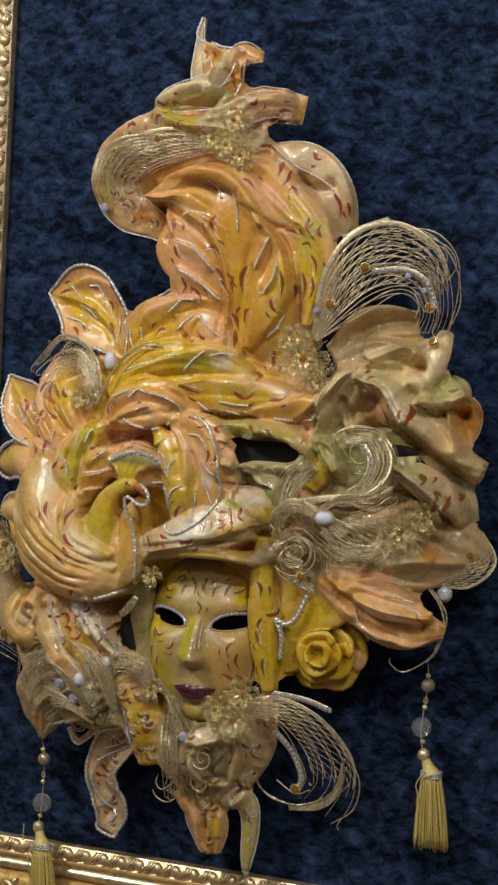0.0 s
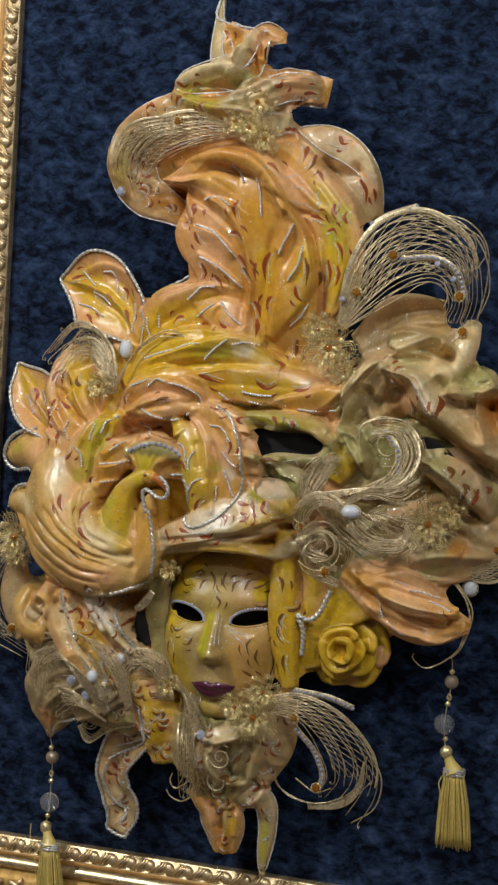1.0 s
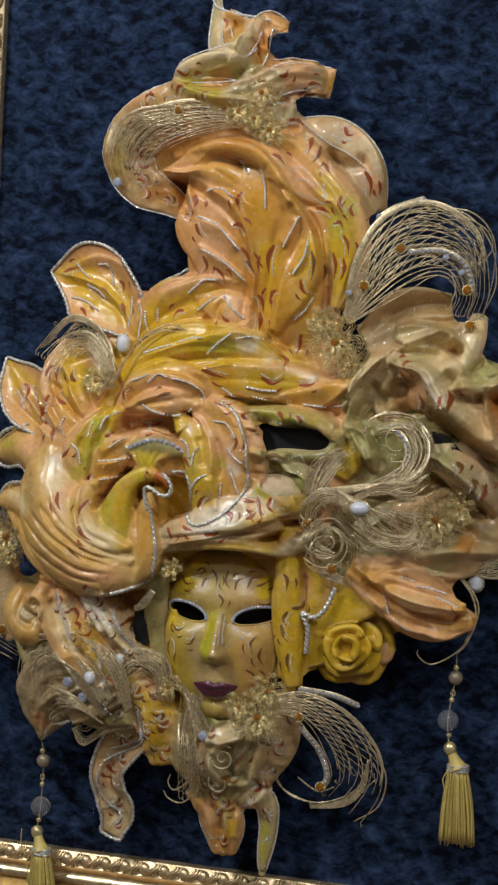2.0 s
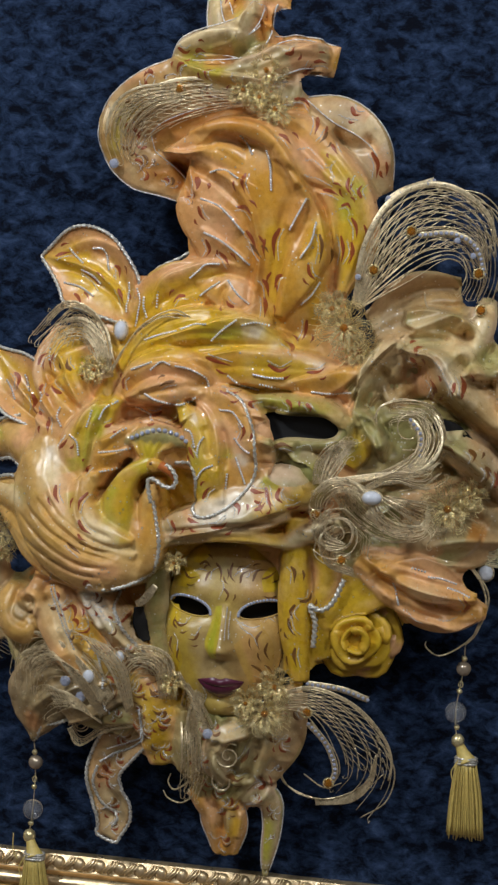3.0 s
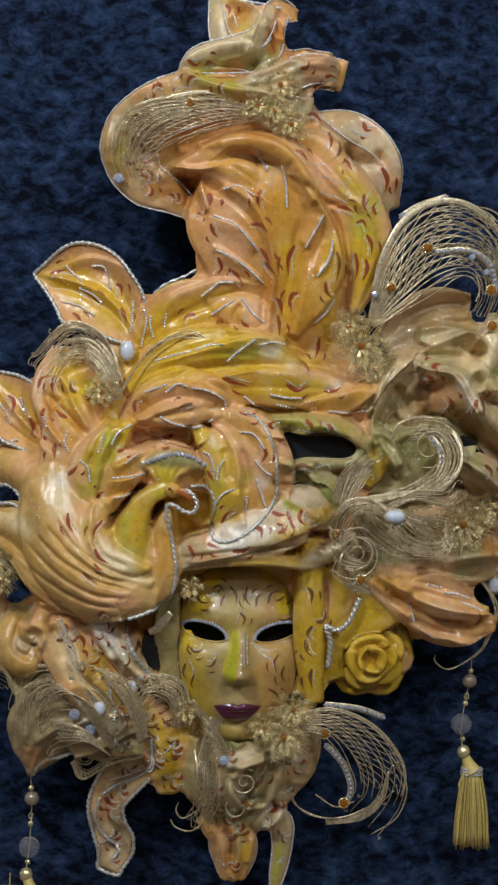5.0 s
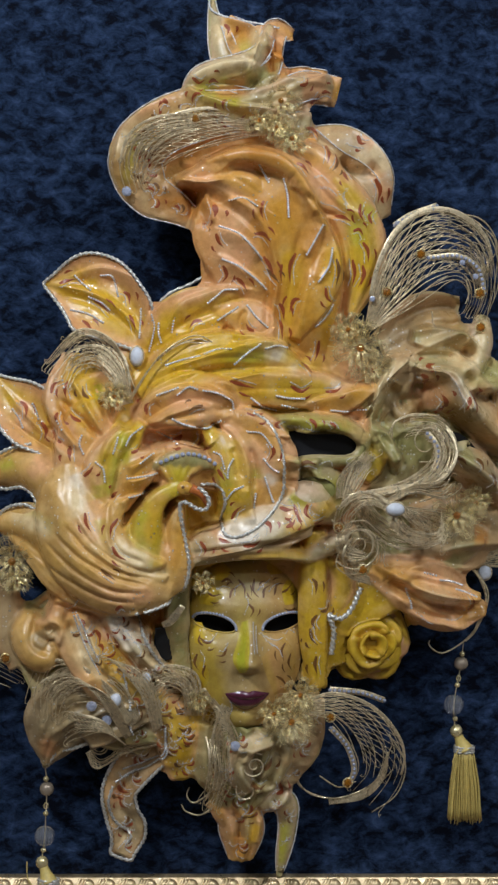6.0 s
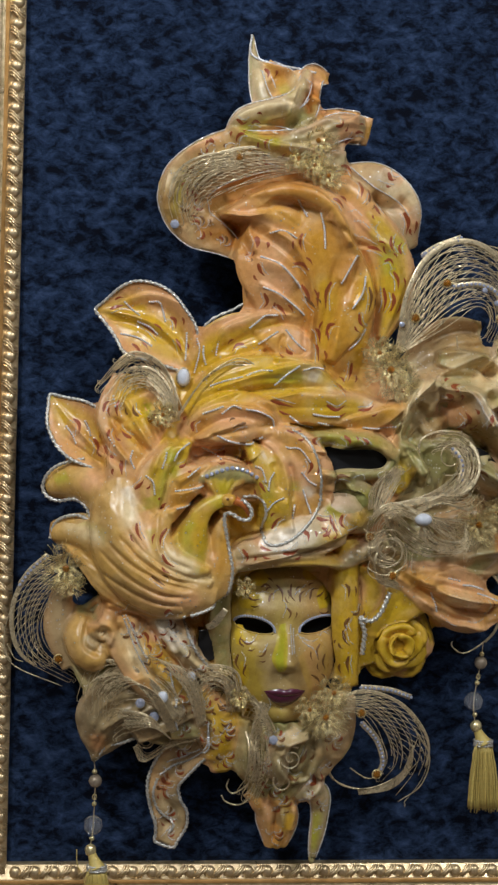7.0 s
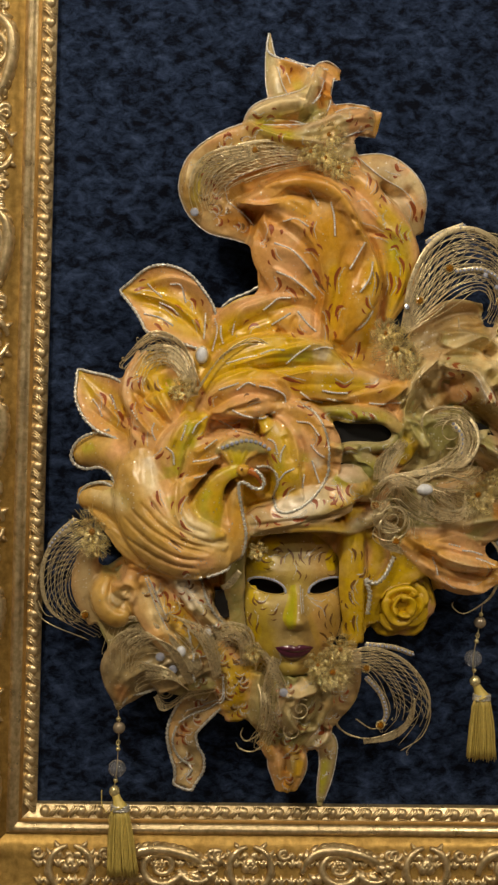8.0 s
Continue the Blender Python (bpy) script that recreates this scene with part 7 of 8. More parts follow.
# side leaf under the feather
bead_row(mask, [(476, 328), (488, 326), (501, 321)], 1.4, 2.1)
bead_row(mask, [(494, 318), (506, 314), (514, 311)], 1.4, 2.1)
bead_row(mask, [(443, 318), (447, 307), (449, 299)], 1.3, 2.1)
bead_row(mask, [(460, 335), (472, 332)], 1.3, 2.1)
flourish(mask, [(457, 288), (463, 282), (470, 279)], 2.0, M_RED)
flourish(mask, [(510, 294), (514, 301), (508, 312)], 2.0, M_RED)
flourish(mask, [(486, 287), (495, 286), (504, 289)], 1.8, M_SILVER)
# lower cloth
laid_cord([(176, 298), (182, 278), (189, 263), (198, 249), (211, 235)], 1.6)
bead_row(mask, [(119, 292), (126, 280), (132, 264), (140, 252)], 1.3, 2.2)
bead_row(mask, [(208, 177), (210, 161), (210, 145), (196, 131), (177, 121), (163, 112)], 1.4, 2.2)
bead_row(mask, [(174, 205), (172, 188), (177, 169)], 1.4, 2.2)
laid_cord([(160, 107), (156, 90), (162, 71), (174, 59), (180, 51), (175, 43)], 1.4)
flourish(mask, [(160, 258), (158, 265), (155, 271)], 2.2, M_RED)
flourish(mask, [(226, 192), (221, 194), (217, 200)], 2.0, M_BROWN)
flourish(mask, [(235, 196), (229, 197), (219, 196)], 2.0, M_BROWN)
flourish(mask, [(238, 170), (233, 166), (226, 169)], 2.0, M_BROWN)
flourish(mask, [(233, 177), (227, 175), (221, 179)], 2.0, M_BROWN)
flourish(mask, [(204, 129), (201, 121), (207, 119)], 2.0, M_BROWN)
flourish(mask, [(165, 107), (169, 100), (177, 101)], 2.2, M_RED)
flourish(mask, [(212, 220), (218, 211), (224, 213)], 2.2, M_RED)
# collar
flourish(mask, [(297, 166), (303, 169), (309, 172)], 2.2, M_SILVER)
flourish(mask, [(308, 134), (313, 140), (316, 148)], 2.2, M_BROWN)
flourish(mask, [(295, 120), (303, 114), (312, 116)], 2.0, M_BROWN)
flourish(mask, [(324, 103), (329, 107), (325, 120)], 2.0, M_RED)
# side band and rose leaf
flourish(mask, [(347, 329), (351, 324), (351, 313)], 1.8, M_BROWN)
flourish(mask, [(353, 293), (349, 285), (353, 278)], 1.8, M_BROWN)
flourish(mask, [(347, 279), (350, 268), (356, 262)], 1.8, M_BROWN)
flourish(mask, [(351, 285), (348, 274), (353, 265)], 1.6, M_SILVER)
flourish(mask, [(355, 251), (354, 242), (357, 231)], 1.8, M_BROWN)
flourish(mask, [(357, 296), (365, 297), (366, 304)], 1.8, M_BROWN)
# far cloth, seen from the other side
flourish(mask, [(497, 502), (497, 510), (493, 518)], 2.2, M_RED)
flourish(mask, [(531, 416), (533, 424), (529, 431)], 2.0, M_RED)
flourish(mask, [(505, 450), (511, 445), (509, 439)], 2.0, M_BROWN)
flourish(mask, [(521, 435), (525, 430), (522, 421)], 2.0, M_BROWN)
flourish(mask, [(481, 451), (488, 450), (494, 444)], 2.0, M_BROWN)
# outer scrolls
flourish(mask, [(71, 298), (75, 281), (74, 261)], 1.6, M_SILVER)
flourish(mask, [(108, 293), (116, 298), (121, 308)], 1.6, M_SILVER)
flourish(mask, [(138, 275), (142, 270), (142, 262)], 1.8, M_RED)
flourish(mask, [(156, 300), (160, 305), (164, 303)], 1.8, M_RED)
flourish(mask, [(164, 285), (171, 272), (181, 261)], 1.6, M_SILVER)
flourish(mask, [(153, 272), (163, 269), (171, 269)], 1.6, M_SILVER)
# fan of leaves above the bird
flourish(mask, [(106, 514), (103, 506), (105, 497)], 1.8, M_RED)
flourish(mask, [(119, 477), (112, 480), (107, 486)], 1.8, M_RED)
flourish(mask, [(101, 456), (95, 460), (91, 466)], 1.8, M_RED)
flourish(mask, [(126, 499), (121, 503), (120, 511)], 1.7, M_BROWN)
bead_row(mask, [(122, 447), (118, 456), (120, 464)], 1.35, 2.1)
flourish(mask, [(60, 492), (66, 487), (66, 476)], 2.0, M_RED)
flourish(mask, [(81, 473), (86, 465), (84, 456)], 2.0, M_RED)
bead_row(mask, [(53, 484), (59, 476), (63, 467)], 1.35, 2.1)


def swirl(parent, x, z, size, turn, material=M_RED):
    """Painted scrollwork: commas that curl away to both sides of a stem, with glitter commas between them."""
    for k, (ang, reach, bend) in enumerate(((8, 1.1, 1.5), (50, 0.9, 1.7), (-50, 0.9, -1.7), (100, 0.7, 1.6))):
        a = radians(ang + turn)
        r = size * reach * rng.uniform(0.8, 1.15)
        line = []
        px, pz = x + 0.2 * size * math.cos(a), z + 0.2 * size * math.sin(a)
        for q in range(5):
            line.append((px, pz))
            px, pz = px + 0.27 * r * math.cos(a), pz + 0.27 * r * math.sin(a)
            a += bend * 0.34
        flourish(parent, line[::-1], size * rng.uniform(0.1, 0.14), (material, M_SILVER, M_BROWN, material)[(k + int(turn)) % 4])


def cloth_trim(ob, pts, widths, step):
    c = smooth_line(pts, 40)
    t, side, out = frames(c)
    w = spread(widths, 40)
    count = max(1, int(length_of(pts) / step))
    for k in range(count):
        i = int((k + 0.5) / count * 40)
        off = (rng.random() - 0.5) * 0.7 * w[i]
        x, z = (c[i] + side[i] * off)[:2]
        swirl(ob, x, z, min(12.5, max(6.0, w[i] * 0.75)), math.degrees(math.atan2(t[i][1], t[i][0])) + rng.uniform(-50, 50))
        if rng.random() < 0.6:
            bead_row(ob, [(x - 5, z - 4), (x, z + 1), (x + 4, z + 6)], 0.6, 1.5)


for ob, pts, widths in TRIMMED:
    kind = ob.name.split(".")[0]
    if kind in ("lower_cloth", "collar", "hood", "ribbon_tail", "collar_point"):
        cloth_trim(ob, pts, widths, 27)

# scrollwork on the face
flourish(face, [(243, 316), (250, 310), (259, 312)], 1.3, M_BROWN)
flourish(face, [(259, 323), (265, 326), (271, 321)], 1.3, M_BROWN)
flourish(face, [(267, 309), (269, 316), (275, 319)], 1.3, M_BROWN)
flourish(face, [(275, 326), (281, 319), (281, 309)], 1.3, M_BROWN)
flourish(face, [(285, 304), (290, 298), (287, 291)], 1.3, M_BROWN)
flourish(face, [(291, 327), (290, 316), (296, 309)], 1.3, M_BROWN)
flourish(face, [(300, 309), (301, 317), (308, 321)], 1.3, M_BROWN)
flourish(face, [(311, 311), (314, 320), (322, 321)], 1.3, M_BROWN)
flourish(face, [(319, 313), (325, 315), (331, 320)], 1.3, M_BROWN)
flourish(face, [(271, 311), (273, 319), (278, 322)], 1.0, M_SILVER)
flourish(face, [(294, 316), (300, 321), (307, 326)], 1.0, M_SILVER)
flourish(face, [(306, 314), (309, 319), (316, 322)], 1.0, M_SILVER)
flourish(face, [(255, 316), (261, 319), (267, 318)], 1.0, M_SILVER)
flourish(face, [(283, 311), (285, 304), (282, 296)], 1.0, M_SILVER)
flourish(face, [(239, 269), (246, 265), (254, 269)], 1.3, M_BROWN)
flourish(face, [(242, 262), (238, 266), (240, 273)], 1.3, M_BROWN)
flourish(face, [(237, 253), (235, 243), (240, 235)], 1.3, M_BROWN)
flourish(face, [(265, 261), (261, 254), (254, 254)], 1.3, M_BROWN)
flourish(face, [(245, 243), (243, 233), (247, 228)], 1.3, M_BROWN)
flourish(face, [(243, 267), (250, 268), (256, 275)], 1.0, M_SILVER)
flourish(face, [(240, 256), (244, 250), (243, 240)], 1.0, M_SILVER)
flourish(face, [(257, 258), (262, 259), (266, 266)], 1.0, M_SILVER)
flourish(face, [(234, 276), (239, 281), (245, 280)], 1.3, M_RED)
flourish(face, [(323, 265), (319, 258), (322, 247)], 1.3, M_BROWN)
flourish(face, [(332, 277), (334, 269), (329, 263)], 1.3, M_BROWN)
flourish(face, [(329, 254), (327, 245), (331, 236)], 1.3, M_BROWN)
flourish(face, [(315, 232), (322, 227), (328, 218)], 1.3, M_BROWN)
flourish(face, [(303, 272), (313, 268), (321, 270)], 1.0, M_SILVER)
flourish(face, [(309, 264), (316, 260), (320, 252)], 1.0, M_SILVER)
flourish(face, [(323, 273), (328, 276), (333, 273)], 1.0, M_SILVER)
flourish(face, [(298, 276), (305, 267), (314, 262)], 1.0, M_SILVER)
flourish(face, [(270, 207), (273, 199), (271, 191)], 1.0, M_SILVER)
flourish(face, [(333, 297), (328, 295), (321, 298)], 1.3, M_BROWN)
bead_row(face, [(FACE_X + 6, FACE_Z + 36), (FACE_X + 6, FACE_Z + 24), (FACE_X + 7, FACE_Z + 12)], 0.8, 1.6)
bead_row(face, [(FACE_X + 3, FACE_Z + 40), (FACE_X + 3, FACE_Z + 28), (FACE_X + 4, FACE_Z + 12)], 0.8, 1.5)

# ---- filigree ----


def fan(outer, inner, wires=12, arch=8.0, net=(0.3, 0.8), rim=3.0, r=0.36, material=M_FILI, curls=True, name="filigree_feather"):
    """A laser-cut metal feather: wires between two lines, netted together, a flat rim along the outer one and scrolled tips."""
    n, wires = 40, int(wires * 1.35)
    a, b = smooth_line(outer, n), smooth_line(inner, n)
    up = arch * np.sin(np.pi * np.linspace(0, 1, n))
    lines = []
    bm = bmesh.new()
    for k in range(wires):
        f = k / (wires - 1)
        drift = f + (0.06 * np.sin(5.5 * np.linspace(0, 1, n) + 2.4 * k) + 0.03 * np.sin(11 * np.linspace(0, 1, n) + 1.7 * k)) * np.linspace(0, 1, n)
        line = a * (1 - drift[:, None]) + b * drift[:, None]
        line[:, 2] += up + 1.8 * math.sin(2.1 * k) * np.linspace(0.2, 1, n)
        stop = n - int((0.1 + 0.12 * rng.random()) * n * (k % 3))
        lines.append(line)
        pts = list(line[:stop:3])
        if curls and k % 2 == 0:
            tip, d = line[stop - 1], line[stop - 1] - line[stop - 4]
            d = d / (np.linalg.norm(d) + 1e-9)
            q = np.array([d[1], -d[0], 0]) * (1 if k % 4 else -1)
            pts += [tip + 3 * d + 1.5 * q, tip + 3.5 * d + 4.5 * q, tip + 0.5 * d + 5.5 * q, tip + 0.2 * d + 3.2 * q]
        tube_into(bm, pts, [r * 1.2, r * 1.2, r], 4, 40, flat=0.6)
    lo, hi = int(net[0] * n), int(net[1] * n)
    for k in range(int(wires * 0.8)):
        for i in range(lo + k % 2, hi, 2):
            p, q = lines[k][i], lines[k + 1][min(n - 1, i + 2)]
            tube_into(bm, [p, (p + q) / 2 + np.array([0, 0, 0.3]), q] if (i + k) % 2 else [lines[k + 1][i], (p + q) / 2, lines[k][min(n - 1, i + 2)]], r, 4, 4, flat=0.6)
    feather = part(name, bm, material, mask, "gilt filigree feather of fine metal wires")
    if rim:
        edge = a.copy()
        edge[:, 2] += up + 0.5
        ob = sheet("rim_band", feather, material, list(edge[4:34:3]), [rim * 0.4, rim * 0.6, rim * 0.6, rim * 0.3], n=36, m=5, bulge=0.1, thick=0.6, skin=False)
    return feather


def wires(lines, r=0.6, material=M_FILI, name="filigree_wire"):
    for line in lines:
        tube(name, mask, material, line, [r, r, r * 0.7], 5, 40, flat=0.7)


def spiral(at, size, turns, start, flip=1, depth=0.0):
    x, z, d = at
    return [(x + flip * size * (1 - 0.85 * s) * math.cos(start + turns * 2 * math.pi * s), z + size * (1 - 0.85 * s) * math.sin(start + turns * 2 * math.pi * s), d + depth * s) for s in np.linspace(0, 1, 16)]


def flower(at, size, petals=6, tilt=0.0, material=M_BRIGHT, stone=M_AMBER):
    """A blossom of looped gilt wire with lacy petals in two tiers and a stone at its heart."""
    x0, z0, d0 = at
    bm = bmesh.new()
    for tier, (reach, lift) in enumerate(((1.0, 0.0), (0.66, 4.0))):
        for k in range(petals):
            a = tilt + 2 * math.pi * (k + 0.5 * tier) / petals + rng.uniform(-0.15, 0.15)
            ca, sa = math.cos(a), math.sin(a)
            def pt(u, v, w=0.0):
                return (x0 + size * reach * (u * ca - v * sa), z0 + size * reach * (u * sa + v * ca), d0 + lift + size * 0.35 * u * u * (0.4 + 0.5 * tier) + w)
            for inset in (1.0, 0.72, 0.45):
                loop = [pt(0.1, 0), pt(0.5, 0.24 * inset), pt(0.86 * (0.75 + 0.25 * inset), 0.26 * inset, 1), pt(1.0 * (0.7 + 0.3 * inset), 0, 1.4), pt(0.86 * (0.75 + 0.25 * inset), -0.26 * inset, 1), pt(0.5, -0.24 * inset), pt(0.1, 0)]
                tube_into(bm, loop, 0.38, 4, 22)
            for v in (-0.3, -0.15, 0.0, 0.15, 0.3):
                tube_into(bm, [pt(0.55, v * 0.6), pt(0.9, v), pt(1.08 + rng.uniform(-0.05, 0.08), v * 1.3, 1.6)], 0.3, 4, 5)
    bloom = part("filigree_flower", bm, material, mask, "lacy gilt wire flower with an amber heart")
    ball("amber_heart", bloom, stone, (x0, z0, d0 + 6), size * 0.14, 0.8, label="amber glass heart")
    bm = bmesh.new()
    for k in range(7):
        a = 2 * math.pi * k / 7
        ball_into(bm, (x0 + size * 0.3 * math.cos(a), z0 + size * 0.3 * math.sin(a), d0 + 5), 1.2, 1, 1, (8, 6))
    tagged(part("seed_bead", bm, M_BRIGHT, bloom), kind="stuff")
    return bloom


def gem_row(line, r=1.8):
    """Small cut stones set close along a line."""
    n = max(3, int(length_of(line) / (2.4 * r)))
    sheet("gem_band", mask, M_FILI, [(p[0], p[1], p[2] - 1.2) for p in line], r * 1.7, n=16, m=5, bulge=0.05, thick=0.7, skin=False)
    for p in smooth_line(line, n):
        cut_gem("clear_stone", mask, M_STONE, tuple(p), r, "clear iridescent cut stone")


def amber(p, r=4.3):
    """A cut amber stone in a claw ring."""
    stone = cut_gem("amber_stone", mask, M_AMBER, p, r, "amber cut stone in gilt setting")
    bm = bmesh.new()
    tube_into(bm, [(p[0] + 1.12 * r * math.cos(a), p[1] + 1.12 * r * math.sin(a), p[2] - 0.5) for a in (2 * math.pi * k / 12 for k in range(13))], 0.7, 5, 30)
    for k in range(6):
        a = k * math.pi / 3
        ball_into(bm, (p[0] + 1.0 * r * math.cos(a), p[1] + 1.0 * r * math.sin(a), p[2] + 0.6), 0.9, 1, 1, (6, 4))
    part("setting", bm, M_BRIGHT, stone)


# crown feather
fan([(298, 763, 100), (228, 775, 102), (169, 751, 94), (149, 704, 84)], [(299, 757, 100), (238, 741, 102), (199, 723, 94), (182, 702, 84)], 14, 4)
for p in ((219, 765, 104), (171, 751, 98)):
    amber(p)
cut_gem("clear_stone", mask, M_STONE, (157, 696, 88), 5, "clear iridescent cut stone")
flower((299, 785, 100), 20, 6)
flower((279, 766, 104), 15, 5)
flower((295, 760, 108), 14, 6)
flower((310, 750, 106), 17, 6, 0.4)

# far-side great feather
fan([(389, 575, 96), (399, 635, 96), (424, 677, 90), (466, 690, 82), (508, 665, 72), (520, 615, 66), (513, 585, 62)], [(395, 572, 98), (428, 593, 98), (451, 611, 94), (472, 623, 88), (487, 619, 82), (493, 605, 78), (488, 591, 76)], 24, 6, (0.12, 0.8), 5)
gem_row([(448, 643, 98), (477, 646, 94), (499, 635, 88), (508, 611, 82)])
wires([[(458, 688, 84), (496, 682, 76), (520, 656, 66), (527, 621, 58), (520, 596, 58)], [(463, 687, 82), (501, 684, 74), (522, 662, 64), (524, 627, 58), (517, 588, 58)], [(491, 682, 78), (515, 669, 70), (522, 654, 64), (517, 643, 62), (513, 638, 64)], [(493, 674, 76), (509, 669, 70), (513, 658, 66), (508, 653, 68)],
       [(455, 592, 90), (458, 579, 88), (471, 567, 84), (492, 567, 78), (507, 575, 72)], [(488, 624, 86), (492, 611, 84), (489, 600, 84)]], 0.8)
gem_row([(415, 673, 90), (431, 684, 90), (457, 694, 84)])
for p in ((440, 646, 100), (408, 609, 102), (503, 611, 84), (507, 578, 76)):
    amber(p)
for p in ((417, 675, 94), (427, 680, 94), (451, 690, 90), (482, 640, 94), (497, 627, 88), (394, 602, 102)):
    cut_gem("clear_stone", mask, M_STONE, p, 3.0, "clear iridescent cut stone")
flower((384, 555, 98), 27, 7, material=M_BRIGHT)
flower((399, 534, 92), 20, 6, 0.5)
flower((372, 572, 96), 17, 6, 0.2)

# chin feather
fan([(329, 198, 92), (370, 215, 88), (417, 197, 76), (449, 155, 62), (447, 116, 54), (428, 83, 46)], [(336, 192, 94), (367, 191, 90), (390, 166, 80), (401, 136, 72), (392, 116, 68)], 11, 5, (0.2, 0.75), 3)
wires([[(339, 131, 54), (350, 108, 50), (382, 96, 46), (420, 104, 46), (443, 127, 50)], [(349, 128, 54), (346, 115, 52), (363, 100, 50), (394, 98, 48), (427, 118, 52), (439, 154, 58)], [(367, 122, 56), (387, 110, 54), (404, 117, 58)], [(435, 167, 62), (454, 135, 56), (448, 101, 48), (424, 81, 44)]], 0.8)
sheet("rim_band", mask, M_FILI, [(379, 92, 46), (413, 100, 48), (431, 120, 52), (436, 147, 56)], [2.9, 4.1, 3.5, 1.2], bulge=0.1, thick=0.8, skin=False)
gem_row([(369, 218, 90), (401, 214, 84), (426, 205, 78)])
gem_row([(372, 179, 86), (390, 159, 82), (399, 134, 76), (394, 117, 72)])
for p in ((370, 191, 92), (393, 120, 74)):
    amber(p)
flower((331, 188, 94), 24, 7)
flower((339, 214, 92), 18, 6, 0.3)
flower((313, 197, 98), 15, 6)

# outer-side feather
fan([(49, 349, 66), (14, 323, 54), (1, 282, 46), (13, 239, 42), (62, 211, 42)], [(53, 317, 66), (39, 297, 60), (32, 272, 54), (40, 247, 50), (73, 220, 50)], 10, 4, (0.1, 0.8), 4)
wires([[(6, 307, 50), (-6, 263, 42), (2, 229, 38), (56, 205, 38)], [(-3, 251, 42), (5, 236, 42), (14, 232, 42)], [(-8, 257, 42), (-3, 239, 40), (2, 232, 40)]], 0.7)
gem_row([(9, 317, 58), (20, 333, 60), (37, 349, 64)])
flower((56, 338, 72), 26, 7)
flower((61, 321, 74), 15, 5, 0.4)
amber((51, 239, 60))

# feather by the oval pearl
fan([(168, 496, 96), (157, 541, 84), (122, 559, 68), (86, 523, 58)], [(157, 493, 98), (148, 521, 90), (128, 536, 78), (119, 508, 74)], 12, 5, (0.3, 0.7), 2)
wires([[(166, 499, 98), (190, 539, 106), (224, 559, 108), (249, 548, 106), (253, 531, 104), (246, 520, 104), (239, 525, 104)], [(167, 502, 98), (192, 542, 108), (223, 562, 110), (244, 554, 108), (249, 541, 106)], [(164, 500, 98), (187, 535, 106), (212, 554, 108), (235, 555, 106)]], 0.8)
for p in ((145, 501, 92), (136, 493, 90)):
    amber(p)

# feathers about the second oval pearl
fan([(371, 413, 110), (421, 423, 114), (465, 431, 112), (481, 460, 104), (464, 486, 98), (434, 488, 96)], [(386, 409, 112), (421, 419, 116), (446, 433, 116), (458, 454, 112), (450, 472, 108), (433, 467, 106)], 14, 6, (0.1, 0.3), 3)
fan([(385, 419, 110), (411, 409, 118), (429, 382, 116), (456, 368, 108)], [(409, 411, 112), (434, 402, 118), (457, 393, 114), (458, 373, 106)], 9, 4, (0.1, 0.3), 2)
wires([spiral((389, 366, 104), 24, 2.4, 0.4), spiral((389, 366, 105), 20, 2.2, 2.0), spiral((389, 365, 105), 27, 1.2, 3.8), spiral((451, 466, 110), 20, 1.6, 4.4), [(419, 466, 98), (421, 483, 98), (440, 491, 98), (468, 489, 96), (481, 470, 92)], [(416, 471, 98), (423, 486, 98), (446, 493, 98), (474, 484, 94), (483, 465, 90)],
       [(362, 389, 106), (375, 374, 108), (369, 344, 100), (386, 334, 98), (403, 347, 98)], [(445, 409, 116), (466, 416, 112), (480, 427, 104)]], 0.7)
gem_row([(451, 475, 112), (461, 462, 114), (462, 443, 114)])
for p in ((395, 340, 104), (369, 381, 108)):
    amber(p)
flower((489, 393, 82), 26, 7)
flower((509, 405, 76), 16, 6, 0.3)

fan([(422, 408, 118), (389, 418, 118), (368, 404, 116), (364, 383, 112)], [(420, 397, 118), (395, 406, 120), (380, 395, 118), (377, 381, 114)], 8, 3, (0.0, 0.2), 2)
fan([(370, 403, 110), (378, 436, 108), (392, 454, 104), (398, 447, 100)], [(375, 403, 110), (389, 422, 108), (398, 437, 104), (400, 442, 100)], 9, 2, (0.1, 0.9), 1.5)
fan([(421, 395, 116), (442, 380, 112), (467, 379, 104), (471, 396, 100)], [(416, 387, 116), (438, 368, 112), (468, 368, 104), (474, 386, 98)], 10, 3, (0.0, 0.2), 2)
fan([(394, 351, 104), (373, 354, 104), (367, 374, 106), (384, 389, 108)], [(398, 356, 106), (383, 363, 106), (378, 373, 108), (387, 381, 108)], 8, 2, (0.0, 0.3), 0)
fan([(415, 407, 118), (439, 419, 118), (469, 413, 112), (486, 423, 106)], [(414, 412, 118), (438, 427, 120), (463, 430, 116), (472, 443, 110)], 9, 4, (0.0, 0.2), 2)
# far lower feather and hook
fan([(516, 340, 56), (551, 339, 46), (575, 363, 38), (562, 390, 36), (537, 408, 44)], [(508, 359, 62), (529, 355, 56), (544, 367, 50), (537, 386, 50), (526, 394, 54)], 10, 4, (0.2, 0.6), 2)
wires([[(508, 342, 60), (526, 319, 58), (530, 293, 52), (517, 265, 46), (491, 247, 46), (476, 254, 46), (476, 260, 46)], [(511, 342, 58), (532, 310, 54), (524, 274, 48), (513, 259, 46)], [(519, 332, 56), (530, 304, 54), (521, 271, 48)]], 1.0)
amber((551, 371, 52))

